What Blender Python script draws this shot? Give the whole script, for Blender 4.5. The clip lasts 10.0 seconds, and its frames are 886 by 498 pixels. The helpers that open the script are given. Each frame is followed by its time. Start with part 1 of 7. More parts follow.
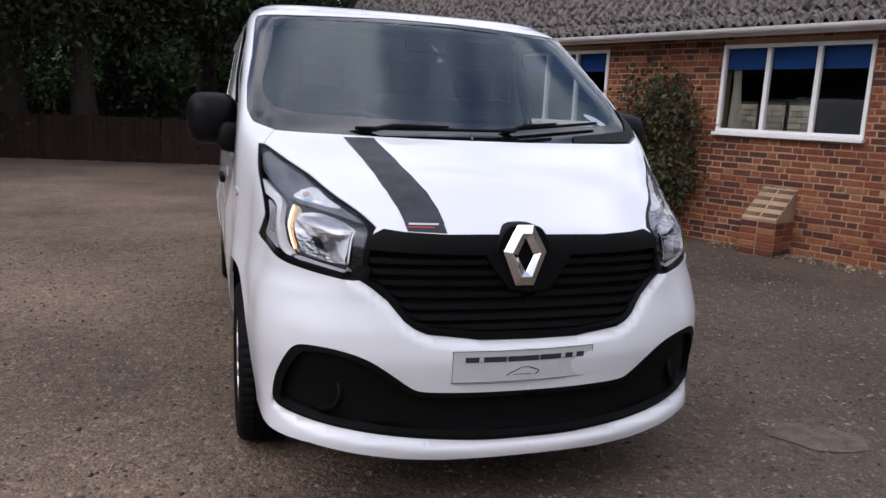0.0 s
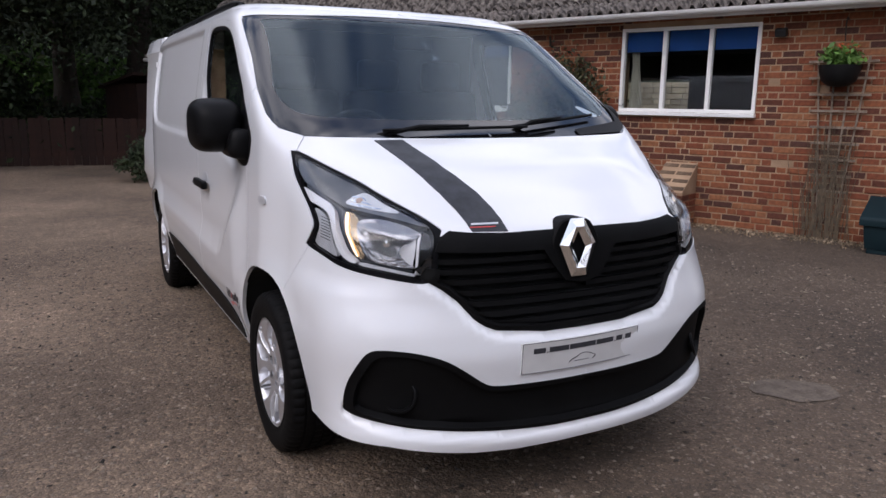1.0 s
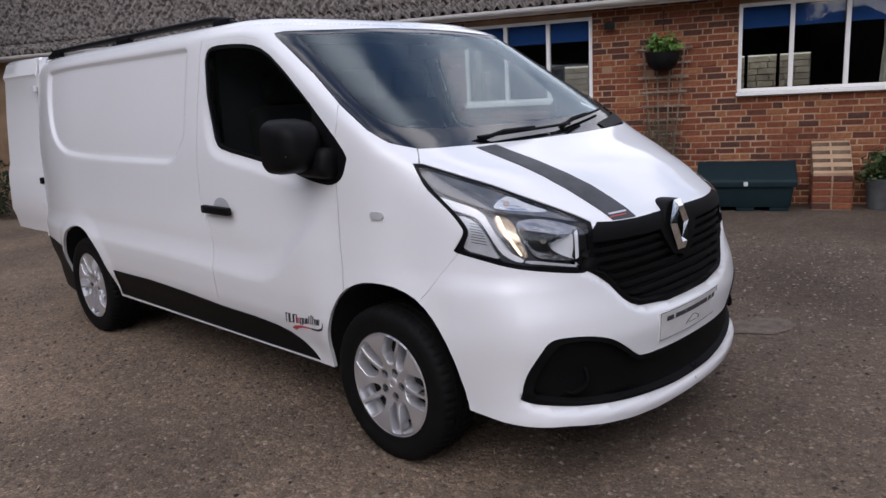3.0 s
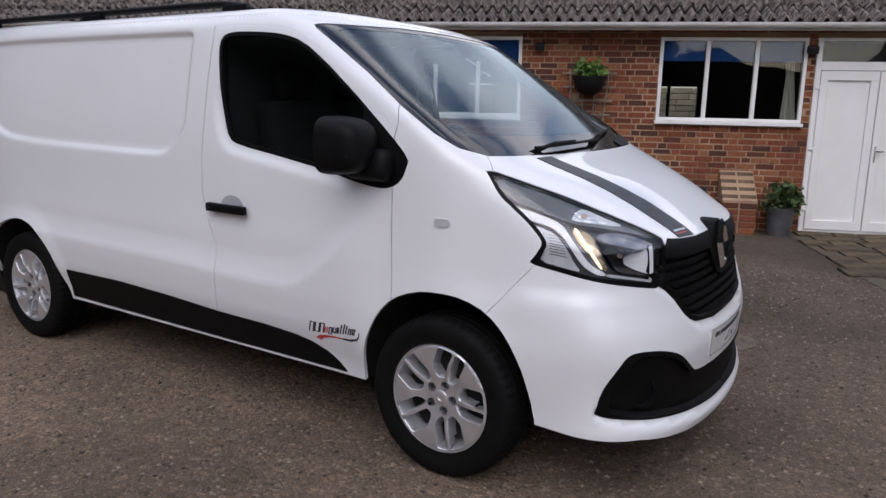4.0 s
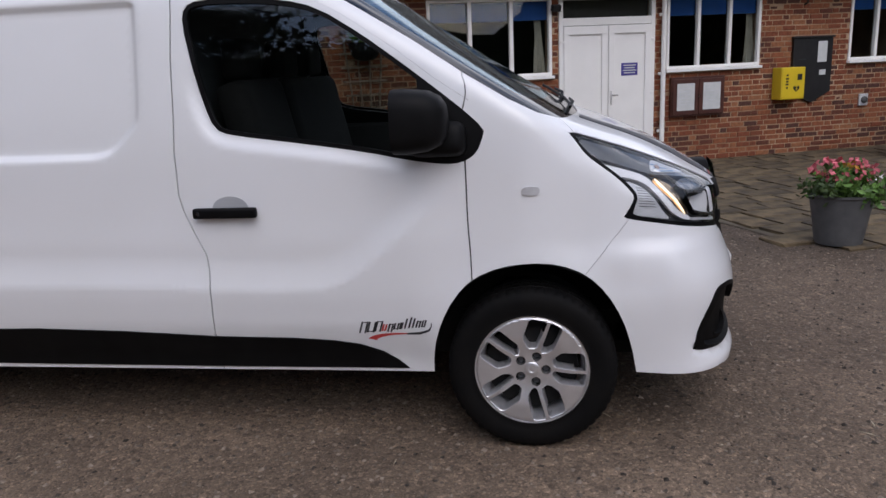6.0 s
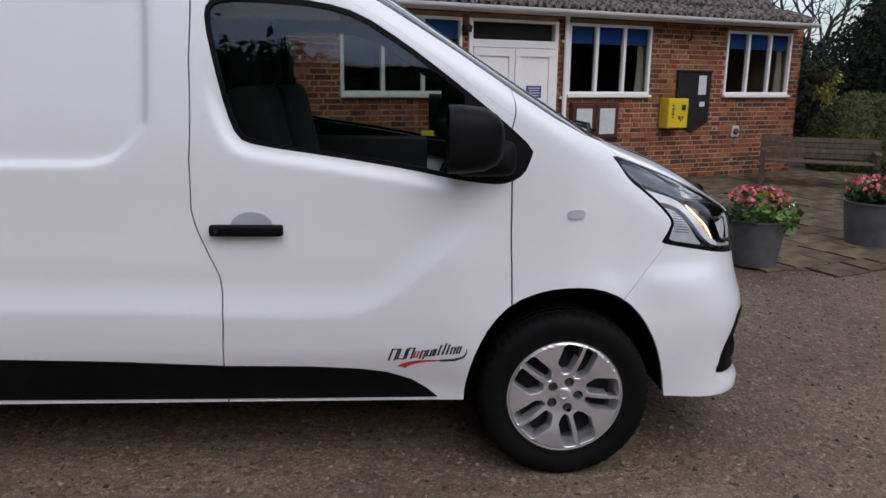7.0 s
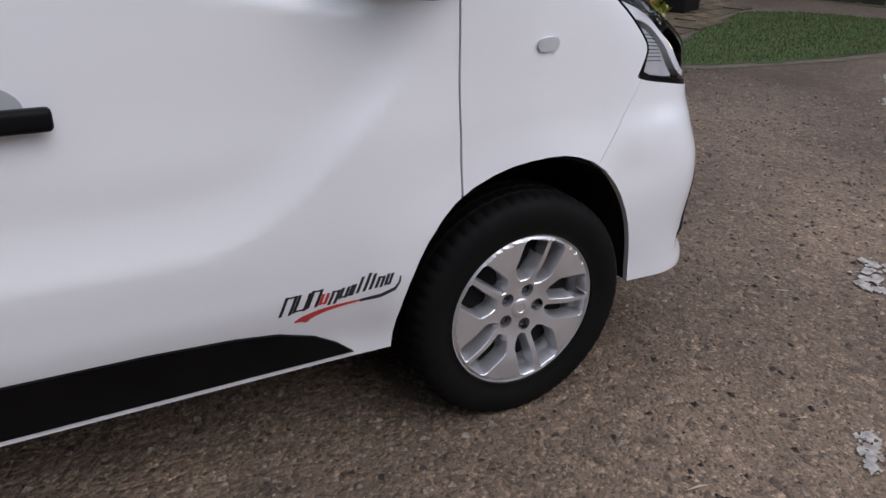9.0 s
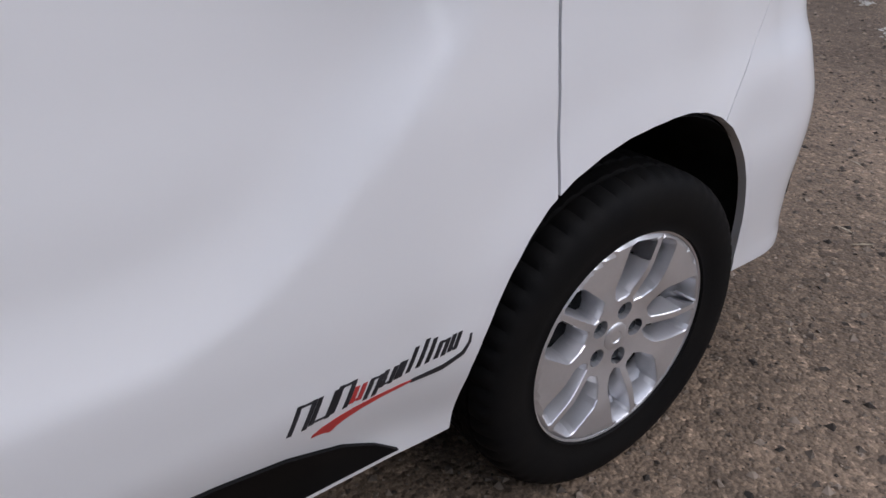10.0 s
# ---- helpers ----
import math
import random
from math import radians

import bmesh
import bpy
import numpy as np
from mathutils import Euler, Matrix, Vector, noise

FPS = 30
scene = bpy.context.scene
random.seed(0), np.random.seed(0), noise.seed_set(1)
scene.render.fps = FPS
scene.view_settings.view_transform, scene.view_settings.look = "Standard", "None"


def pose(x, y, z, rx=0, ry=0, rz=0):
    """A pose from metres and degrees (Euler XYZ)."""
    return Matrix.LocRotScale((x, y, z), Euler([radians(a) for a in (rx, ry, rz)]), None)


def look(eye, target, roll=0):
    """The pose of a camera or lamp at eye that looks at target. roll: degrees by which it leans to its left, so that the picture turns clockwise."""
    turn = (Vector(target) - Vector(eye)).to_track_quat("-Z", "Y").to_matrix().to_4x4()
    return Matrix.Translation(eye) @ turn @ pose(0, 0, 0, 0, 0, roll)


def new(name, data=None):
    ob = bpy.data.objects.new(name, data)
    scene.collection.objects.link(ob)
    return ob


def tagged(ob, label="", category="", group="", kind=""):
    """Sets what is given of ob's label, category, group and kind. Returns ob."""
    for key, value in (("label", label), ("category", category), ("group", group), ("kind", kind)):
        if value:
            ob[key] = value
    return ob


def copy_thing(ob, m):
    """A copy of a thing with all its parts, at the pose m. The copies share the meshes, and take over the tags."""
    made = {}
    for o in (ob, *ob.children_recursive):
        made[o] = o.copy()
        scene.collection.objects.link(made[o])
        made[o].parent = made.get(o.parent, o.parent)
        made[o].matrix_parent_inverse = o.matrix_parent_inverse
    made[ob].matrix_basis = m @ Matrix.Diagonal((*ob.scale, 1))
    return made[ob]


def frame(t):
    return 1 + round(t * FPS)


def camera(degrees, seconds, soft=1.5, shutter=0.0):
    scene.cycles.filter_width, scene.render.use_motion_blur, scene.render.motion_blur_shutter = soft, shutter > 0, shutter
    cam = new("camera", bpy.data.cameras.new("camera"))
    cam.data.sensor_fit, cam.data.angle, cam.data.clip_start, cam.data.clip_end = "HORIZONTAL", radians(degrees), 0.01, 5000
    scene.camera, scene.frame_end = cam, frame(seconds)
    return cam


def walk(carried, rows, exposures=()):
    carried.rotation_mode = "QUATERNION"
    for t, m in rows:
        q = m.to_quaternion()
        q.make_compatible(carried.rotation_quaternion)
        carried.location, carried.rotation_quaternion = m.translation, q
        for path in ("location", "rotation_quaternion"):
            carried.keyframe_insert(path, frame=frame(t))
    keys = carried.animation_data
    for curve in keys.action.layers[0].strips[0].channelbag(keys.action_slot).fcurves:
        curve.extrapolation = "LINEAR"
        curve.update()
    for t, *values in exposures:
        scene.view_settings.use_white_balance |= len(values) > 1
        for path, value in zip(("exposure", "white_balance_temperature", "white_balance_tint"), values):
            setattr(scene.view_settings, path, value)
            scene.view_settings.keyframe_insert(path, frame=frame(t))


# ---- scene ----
cam = camera(61.6, 10.0)
PATH = [
    (0, (-1.028, -3.134, 1.414), (-0.423, -1.262, 1.053), 2.8),
    (0.5, (-1.404, -3.056, 1.454), (-0.641, -1.243, 1.091), 2.5),
    (1, (-1.653, -2.93, 1.459), (-0.733, -1.198, 1.066), 0.8),
    (1.5, (-1.92, -2.782, 1.472), (-0.878, -1.127, 1.052), 2.0),
    (2, (-2.3, -2.666, 1.513), (-1.105, -1.111, 1.116), 1.3),
    (2.5, (-2.575, -2.483, 1.498), (-1.285, -0.998, 1.136), 0.2),
    (2.7, (-2.684, -2.392, 1.515), (-1.356, -0.947, 1.13), -2.0),
    (3.8, (-3.222, -1.68, 1.531), (-1.607, -0.568, 1.14), 0.9),
    (4, (-3.28, -1.549, 1.515), (-1.637, -0.477, 1.128), 1.2),
    (4.5, (-3.393, -1.176, 1.549), (-1.666, -0.246, 1.158), -0.8),
    (5, (-3.583, -0.812, 1.563), (-1.746, -0.13, 1.162), -1.2),
    (5.5, (-3.675, -0.437, 1.547), (-1.792, 0.111, 1.155), -0.6),
    (5.7, (-3.677, -0.292, 1.516), (-1.771, 0.14, 1.09), -1.9),
    (6.8, (-3.638, 0.519, 1.544), (-1.692, 0.5, 1.081), 0.3),
    (7, (-3.578, 0.63, 1.535), (-1.630, 0.53, 1.092), 0.6),
    (7.5, (-3.305, 0.876, 1.522), (-1.389, 0.636, 1.002), -0.1),
    (8, (-3.045, 1.087, 1.465), (-1.228, 0.548, 0.828), 1.0),
    (8.5, (-2.749, 1.135, 1.396), (-1.020, 0.337, 0.787), 2.1),
    (9, (-2.382, 1.064, 1.354), (-0.783, 0.205, 0.513), 1.1),
    (9.5, (-1.989, 1.03, 1.319), (-0.467, 0.097, 0.417), -0.3),
    (10, (-1.639, 0.946, 1.206), (-0.225, -0.051, 0.203), -1.0),
]
walk(cam, [(t, look(eye, target, roll)) for t, eye, target, roll in PATH],
     exposures=[(0.0, -0.12, 6200, 18), (1.5, -0.18, 6200, 18), (2.5, -0.25, 6200, 17), (4.5, -0.32, 6190, 17), (7.0, -0.34, 6170, 16), (8.5, -0.28, 6150, 15), (9.0, -0.21, 6140, 15), (10.0, -0.19, 6100, 15)])

from mathutils.geometry import delaunay_2d_cdt

# ---- light ----
SUN_AZ, SUN_EL = 205.0, 47.0      # degrees: bearing the sun stands at (from +x towards +y), height
sun_dir = Vector((math.cos(radians(SUN_AZ)) * math.cos(radians(SUN_EL)), math.sin(radians(SUN_AZ)) * math.cos(radians(SUN_EL)), math.sin(radians(SUN_EL))))
sun = new("sun", bpy.data.lights.new("sun", "SUN"))
sun.data.energy, sun.data.angle, sun.data.color = 0.98, radians(50), (1.0, 0.97, 0.93)
sun.matrix_world = look(sun_dir * 40, (0, 0, 0))

world = bpy.data.worlds.new("sky")
scene.world = world
world.use_nodes = True
wn, wl = world.node_tree.nodes, world.node_tree.links
wn.clear()
w_out, w_bg = wn.new("ShaderNodeOutputWorld"), wn.new("ShaderNodeBackground")
w_sky = wn.new("ShaderNodeTexSky")
w_sky.sky_type, w_sky.sun_disc = "NISHITA", False
w_sky.sun_elevation, w_sky.sun_rotation = radians(SUN_EL), radians(90 - SUN_AZ)
w_sky.dust_density, w_sky.air_density = 2.0, 1.2
w_tc, w_map, w_n, w_r, w_n2, w_r2, w_mix = (wn.new("ShaderNode" + k) for k in ("TexCoord", "Mapping", "TexNoise", "ValToRGB", "TexNoise", "ValToRGB", "Mix"))
w_map.inputs["Scale"].default_value = (1.0, 1.0, 2.6)
w_n.inputs["Scale"].default_value, w_n.inputs["Detail"].default_value, w_n.inputs["Roughness"].default_value = 4.0, 8.0, 0.58
w_r.color_ramp.elements[0].position, w_r.color_ramp.elements[1].position = 0.40, 0.54
w_n2.inputs["Scale"].default_value, w_n2.inputs["Detail"].default_value = 4.2, 6.0
w_r2.color_ramp.elements[0].position, w_r2.color_ramp.elements[1].position = 0.32, 0.70
w_r2.color_ramp.elements[0].color, w_r2.color_ramp.elements[1].color = (3.2, 3.6, 4.3, 1), (10.2, 10.2, 10.3, 1)
w_mix.data_type = "RGBA"
wl.new(w_tc.outputs["Generated"], w_map.inputs["Vector"])
wl.new(w_map.outputs["Vector"], w_n.inputs["Vector"])
wl.new(w_map.outputs["Vector"], w_n2.inputs["Vector"])
wl.new(w_n.outputs["Fac"], w_r.inputs["Fac"])
wl.new(w_n2.outputs["Fac"], w_r2.inputs["Fac"])
wl.new(w_r.outputs["Color"], w_mix.inputs["Factor"])
wl.new(w_sky.outputs["Color"], w_mix.inputs["A"])
wl.new(w_r2.outputs["Color"], w_mix.inputs["B"])
wl.new(w_mix.outputs["Result"], w_bg.inputs["Color"])
w_bg.inputs["Strength"].default_value = 0.205
wl.new(w_bg.outputs["Background"], w_out.inputs["Surface"])

# ---- materials ----
def mat(name, base, rough=0.5, metal=0.0, base2=None, scale=6.0, detail=6.0, lo=0.35, hi=0.65, fine=0.0, fine_scale=120.0, bump=0.0, bump_scale=80.0,
        bump_dist=0.004, coat=0.0, spec=0.5, rand=0.0, island=0.0, rough_var=0.0, coords="Object", stretch=(1, 1, 1), sheen=0.0):
    """A surface: two colours mixed by a broad noise, fine grain on top, relief, and random tone from piece to piece."""
    m = bpy.data.materials.new(name)
    m.use_nodes = True
    n, l = m.node_tree.nodes, m.node_tree.links
    p = n["Principled BSDF"]
    p.inputs["Roughness"].default_value, p.inputs["Metallic"].default_value = rough, metal
    p.inputs["Coat Weight"].default_value, p.inputs["Coat Roughness"].default_value = coat, 0.04
    p.inputs["Specular IOR Level"].default_value = spec
    tc, mp = n.new("ShaderNodeTexCoord"), n.new("ShaderNodeMapping")
    mp.inputs["Scale"].default_value = stretch
    l.new(tc.outputs[coords], mp.inputs["Vector"])
    col = None
    rgb = n.new("ShaderNodeRGB")
    rgb.outputs[0].default_value = (*base, 1)
    col = rgb.outputs[0]
    if base2 is not None:
        nz, rp, mx = n.new("ShaderNodeTexNoise"), n.new("ShaderNodeValToRGB"), n.new("ShaderNodeMix")
        nz.inputs["Scale"].default_value, nz.inputs["Detail"].default_value = scale, detail
        rp.color_ramp.elements[0].position, rp.color_ramp.elements[1].position = lo, hi
        mx.data_type = "RGBA"
        mx.inputs["B"].default_value = (*base2, 1)
        l.new(mp.outputs["Vector"], nz.inputs["Vector"])
        l.new(nz.outputs["Fac"], rp.inputs["Fac"])
        l.new(rp.outputs["Color"], mx.inputs["Factor"])
        l.new(col, mx.inputs["A"])
        col = mx.outputs["Result"]
        if rough_var:
            mr = n.new("ShaderNodeMapRange")
            mr.inputs["To Min"].default_value, mr.inputs["To Max"].default_value = rough - rough_var, rough + rough_var
            l.new(nz.outputs["Fac"], mr.inputs["Value"])
            l.new(mr.outputs["Result"], p.inputs["Roughness"])
    def scaled(source, lo_v, hi_v, was):
        mr, mx = n.new("ShaderNodeMapRange"), n.new("ShaderNodeMix")
        mr.inputs["To Min"].default_value, mr.inputs["To Max"].default_value = lo_v, hi_v
        mx.data_type, mx.blend_type = "RGBA", "MULTIPLY"
        mx.inputs["Factor"].default_value = 1.0
        l.new(source, mr.inputs["Value"])
        l.new(was, mx.inputs["A"])
        l.new(mr.outputs["Result"], mx.inputs["B"])
        return mx.outputs["Result"]
    if fine:
        nf = n.new("ShaderNodeTexNoise")
        nf.inputs["Scale"].default_value, nf.inputs["Detail"].default_value = fine_scale, 3.0
        l.new(mp.outputs["Vector"], nf.inputs["Vector"])
        col = scaled(nf.outputs["Fac"], 1 - fine, 1 + fine, col)
    if rand:
        col = scaled(n.new("ShaderNodeObjectInfo").outputs["Random"], 1 - rand, 1 + rand, col)
    if island:
        col = scaled(n.new("ShaderNodeNewGeometry").outputs["Random Per Island"], 1 - island, 1 + island, col)
    l.new(col, p.inputs["Base Color"])
    if bump:
        nb, bp = n.new("ShaderNodeTexNoise"), n.new("ShaderNodeBump")
        nb.inputs["Scale"].default_value, nb.inputs["Detail"].default_value = bump_scale, 4.0
        bp.inputs["Strength"].default_value, bp.inputs["Distance"].default_value = bump, bump_dist
        l.new(mp.outputs["Vector"], nb.inputs["Vector"])
        l.new(nb.outputs["Fac"], bp.inputs["Height"])
        l.new(bp.outputs["Normal"], p.inputs["Normal"])
    return m


def glass(name, tint=(1, 1, 1), gloss=0.0, ior=1.45, weight=1.0, coat=(1, 1, 1)):
    """A thin clear pane: see-through with a mirror layer by Fresnel."""
    m = bpy.data.materials.new(name)
    m.use_nodes = True
    n, l = m.node_tree.nodes, m.node_tree.links
    n.clear()
    o, tr, gl, mx, lw, pw, sc, ad = (n.new("ShaderNode" + k) for k in ("OutputMaterial", "BsdfTransparent", "BsdfGlossy", "MixShader", "LayerWeight", "Math", "Math", "Math"))
    tr.inputs["Color"].default_value = (*tint, 1)
    gl.inputs["Roughness"].default_value = gloss
    gl.inputs["Color"].default_value = (*coat, 1)
    f0 = ((ior - 1) / (ior + 1)) ** 2
    lw.inputs["Blend"].default_value = 0.5
    pw.operation, sc.operation, ad.operation = "POWER", "MULTIPLY", "ADD"
    pw.inputs[1].default_value, sc.inputs[1].default_value, ad.inputs[1].default_value = 5.0, 1 - f0, f0
    l.new(lw.outputs["Facing"], pw.inputs[0])
    l.new(pw.outputs[0], sc.inputs[0])
    l.new(sc.outputs[0], ad.inputs[0])
    l.new(ad.outputs[0], mx.inputs["Fac"])
    l.new(tr.outputs["BSDF"], mx.inputs[1])
    l.new(gl.outputs["BSDF"], mx.inputs[2])
    l.new(mx.outputs["Shader"], o.inputs["Surface"])
    return m


def glow(name, colour, strength):
    m = bpy.data.materials.new(name)
    m.use_nodes = True
    p = m.node_tree.nodes["Principled BSDF"]
    p.inputs["Base Color"].default_value = (*colour, 1)
    p.inputs["Emission Color"].default_value = (*colour, 1)
    p.inputs["Emission Strength"].default_value = strength
    return m


PAINT = mat("white_van_paint", (0.80, 0.81, 0.83), 0.38, base2=(0.78, 0.79, 0.80), scale=1.4, coat=0.9, fine=0.012, fine_scale=900, spec=0.5)
BLACK = mat("black_plastic", (0.0035, 0.0035, 0.004), 0.5, base2=(0.0055, 0.0055, 0.006), scale=9, spec=0.12, bump=0.12, bump_scale=420, bump_dist=0.001)
GLOSS_BLACK = mat("gloss_black_trim", (0.010, 0.010, 0.011), 0.18, base2=(0.014, 0.014, 0.015), scale=5, coat=0.3)
DEEP_BLACK = mat("black_grille_plastic", (0.0028, 0.0028, 0.003), 0.6, base2=(0.0040, 0.0040, 0.0043), scale=9, spec=0.12, bump=0.1, bump_scale=420, bump_dist=0.001)
MATT_DARK = mat("dark_void", (0.003, 0.003, 0.003), 0.95, base2=(0.005, 0.005, 0.005), scale=4)
RUBBER = mat("tyre_rubber", (0.0042, 0.0042, 0.0045), 0.7, base2=(0.0065, 0.006, 0.0058), scale=14, spec=0.12, fine=0.2, fine_scale=300, bump=0.25, bump_scale=260, bump_dist=0.002)
ALLOY = mat("silver_alloy", (0.76, 0.76, 0.78), 0.34, metal=0.78, base2=(0.68, 0.68, 0.70), scale=9, rough_var=0.05, fine=0.04)
CHROME = mat("chrome", (0.86, 0.87, 0.88), 0.07, metal=1.0, base2=(0.80, 0.81, 0.82), scale=12)
LAMP_GREY = mat("lamp_housing_grey", (0.13, 0.135, 0.15), 0.25, metal=0.2, base2=(0.06, 0.065, 0.072), scale=10, coat=0.4)
BOWL = mat("lamp_bowl_silver", (0.38, 0.38, 0.39), 0.07, metal=1.0, base2=(0.28, 0.28, 0.30), scale=20, bump=0.6, bump_scale=45, bump_dist=0.006)
# silver bowl again, with the warm lamplight tinted into its colour
WARM_BOWL = mat("lamp_bowl_warm", (0.66, 0.52, 0.36), 0.12, metal=0.9, base2=(0.52, 0.38, 0.24), scale=20, bump=0.6, bump_scale=50, bump_dist=0.006)
LAMP_PALE = mat("lamp_reflector_pale", (0.66, 0.67, 0.69), 0.35, metal=0.3, base2=(0.56, 0.57, 0.59), scale=16, bump=0.2, bump_scale=120)
# diffuse white on mirror-like lamp faces: their bright reflections are put into the colour
LAMP_WHITE = mat("lamp_strip_white", (0.82, 0.82, 0.83), 0.2, base2=(0.76, 0.76, 0.78), scale=20, coat=0.5)
LENS = glass("lamp_lens", (0.95, 0.96, 0.97), 0.06, 1.55)
SCREEN_GLASS = glass("windscreen_glass", (0.82, 0.88, 0.90), 0.07, 1.72, coat=(0.80, 0.93, 1.0))
CAB_GLASS = glass("cab_window_glass", (0.56, 0.60, 0.58), 0.006, 1.62, coat=(0.88, 0.95, 1.0))
PANE_GLASS = glass("window_pane_glass", (0.90, 0.92, 0.91), 0.0, 1.5)
PLATE = mat("plate_white", (0.66, 0.66, 0.65), 0.35, base2=(0.60, 0.60, 0.59), scale=12, coat=0.3)
INK = mat("printed_grey", (0.030, 0.032, 0.04), 0.5, base2=(0.045, 0.048, 0.055), scale=30)
DECAL_BLACK = mat("vinyl_stripe", (0.010, 0.011, 0.014), 0.42, base2=(0.030, 0.032, 0.040), scale=20, fine=0.25, fine_scale=420, bump=0.1, bump_scale=500, bump_dist=0.0005)
DECAL_RED = mat("vinyl_red", (0.55, 0.05, 0.04), 0.4, base2=(0.48, 0.05, 0.05), scale=20)
SCREEN_FRIT = mat("black_screen_edge", (0.004, 0.004, 0.005), 0.07, base2=(0.006, 0.006, 0.007), scale=6, spec=0.95)
FRIT = mat("black_glass_paint", (0.004, 0.004, 0.005), 0.25, base2=(0.007, 0.007, 0.008), scale=6, spec=0.09)
BULKHEAD = mat("bulkhead_panel", (0.050, 0.056, 0.064), 0.7, base2=(0.04, 0.046, 0.052), scale=5, bump=0.2, bump_scale=200)
SEAT = mat("seat_cloth", (0.004, 0.004, 0.0045), 0.9, base2=(0.007, 0.007, 0.008), scale=18, bump=0.3, bump_scale=300)
DASH = mat("dashboard_plastic", (0.007, 0.007, 0.008), 0.6, base2=(0.010, 0.010, 0.011), scale=8, bump=0.2, bump_scale=300)
AMBER = mat("amber_lens", (0.50, 0.36, 0.29), 0.2, base2=(0.42, 0.31, 0.26), scale=20, coat=0.5)
# the lamp's warm reflection in its bowl wall, made as a glowing surface
WARM_REFLECTION = glow("warm_lamp_reflection", (1.0, 0.78, 0.50), 1.7)


# ---- helpers for meshes ----
def part(name, bm, material, parent=None, label="", smooth=0.0):
    """Links a bmesh as one mesh object; smooth: degrees below which edges shade smoothly."""
    me = bpy.data.meshes.new(name)
    bm.to_mesh(me)
    bm.free()
    for mm in (material if isinstance(material, (list, tuple)) else [material]):
        me.materials.append(mm)
    if smooth:
        me.shade_smooth()
        me.set_sharp_from_angle(angle=radians(smooth))
    ob = new(name, me)
    ob.parent = parent
    if label:
        tagged(ob, label)
    return ob


def thing(name, label, category, at=None, group="", kind=""):
    ob = new(name)
    ob.empty_display_size = 0.1
    if at is not None:
        ob.matrix_basis = at
    return tagged(ob, label, category, group, kind)


def box(bm, size, at=(0, 0, 0), turn=None, bevel=0.0, seg=2, mi=0):
    """Adds a box of full size at a centre; turn: a 3x3 or 4x4 matrix."""
    m = Matrix.Translation(at) @ (turn.to_4x4() if turn is not None else Matrix.Identity(4)) @ Matrix.Diagonal((*size, 1))
    made = bmesh.ops.create_cube(bm, size=1.0, matrix=m)
    if bevel:
        edges = list({e for v in made["verts"] for e in v.link_edges})
        res = bmesh.ops.bevel(bm, geom=edges, offset=bevel, segments=seg, profile=0.6, affect="EDGES")
        if mi:
            for f in res["faces"]:
                f.material_index = mi
    if mi:
        for v in made["verts"]:
            if v.is_valid:
                for f in v.link_faces:
                    f.material_index = mi
    return bm


def boxed(size, at=(0, 0, 0), turn=None, bevel=0.0, seg=2):
    return box(bmesh.new(), size, at, turn, bevel, seg)


def lathe(profile, n=48, axis="x", centre=(0, 0, 0), closed=False, bm=None):
    """Turns (radius, along) pairs round an axis."""
    bm = bm or bmesh.new()
    rings = []
    for r, a in profile:
        ring = []
        for k in range(n):
            c, s = math.cos(2 * math.pi * k / n) * r, math.sin(2 * math.pi * k / n) * r
            p = {"x": (a, c, s), "y": (s, a, c), "z": (c, s, a)}[axis]
            ring.append(bm.verts.new((p[0] + centre[0], p[1] + centre[1], p[2] + centre[2])))
        rings.append(ring)
    if closed:
        rings.append(rings[0])
    for a, b in zip(rings, rings[1:]):
        for k in range(n):
            bm.faces.new((a[k], a[(k + 1) % n], b[(k + 1) % n], b[k]))
    return bm


def tube(points, radius, n=8, bm=None, ends=True):
    """A round bar along points; radius a number or one for each point."""
    bm = bm or bmesh.new()
    pts = [Vector(p) for p in points]
    rad = radius if isinstance(radius, (list, tuple)) else [radius] * len(pts)
    rings, side = [], None
    for i, p in enumerate(pts):
        d = (pts[min(i + 1, len(pts) - 1)] - pts[max(i - 1, 0)]).normalized()
        if side is None:
            side = d.orthogonal().normalized()
        side = (side - d * side.dot(d)).normalized()
        up = d.cross(side)
        rings.append([bm.verts.new(p + (side * math.cos(2 * math.pi * k / n) + up * math.sin(2 * math.pi * k / n)) * rad[i]) for k in range(n)])
    for a, b in zip(rings, rings[1:]):
        for k in range(n):
            bm.faces.new((a[k], a[(k + 1) % n], b[(k + 1) % n], b[k]))
    if ends:
        bm.faces.new(rings[0][::-1])
        bm.faces.new(rings[-1])
    return bm


def chaikin(pts, times=2, closed=True):
    pts = [tuple(p) for p in pts]
    for _ in range(times):
        out = [] if closed else [pts[0]]
        for i in range(len(pts) if closed else len(pts) - 1):
            a, b = pts[i], pts[(i + 1) % len(pts)]
            out.append(tuple(0.75 * u + 0.25 * v for u, v in zip(a, b)))
            out.append(tuple(0.25 * u + 0.75 * v for u, v in zip(a, b)))
        if not closed:
            out.append(pts[-1])
        pts = out
    return pts


def inside_poly(p, poly):
    """For each point of p whether it lies in the polygon."""
    x, y = p[:, 0], p[:, 1]
    res = np.zeros(len(p), bool)
    a = np.asarray(poly)
    for (x1, y1), (x2, y2) in zip(a, np.roll(a, -1, 0)):
        if y1 == y2:
            continue
        c = ((y1 > y) != (y2 > y)) & (x < (x2 - x1) * (y - y1) / (y2 - y1) + x1)
        res ^= c
    return res


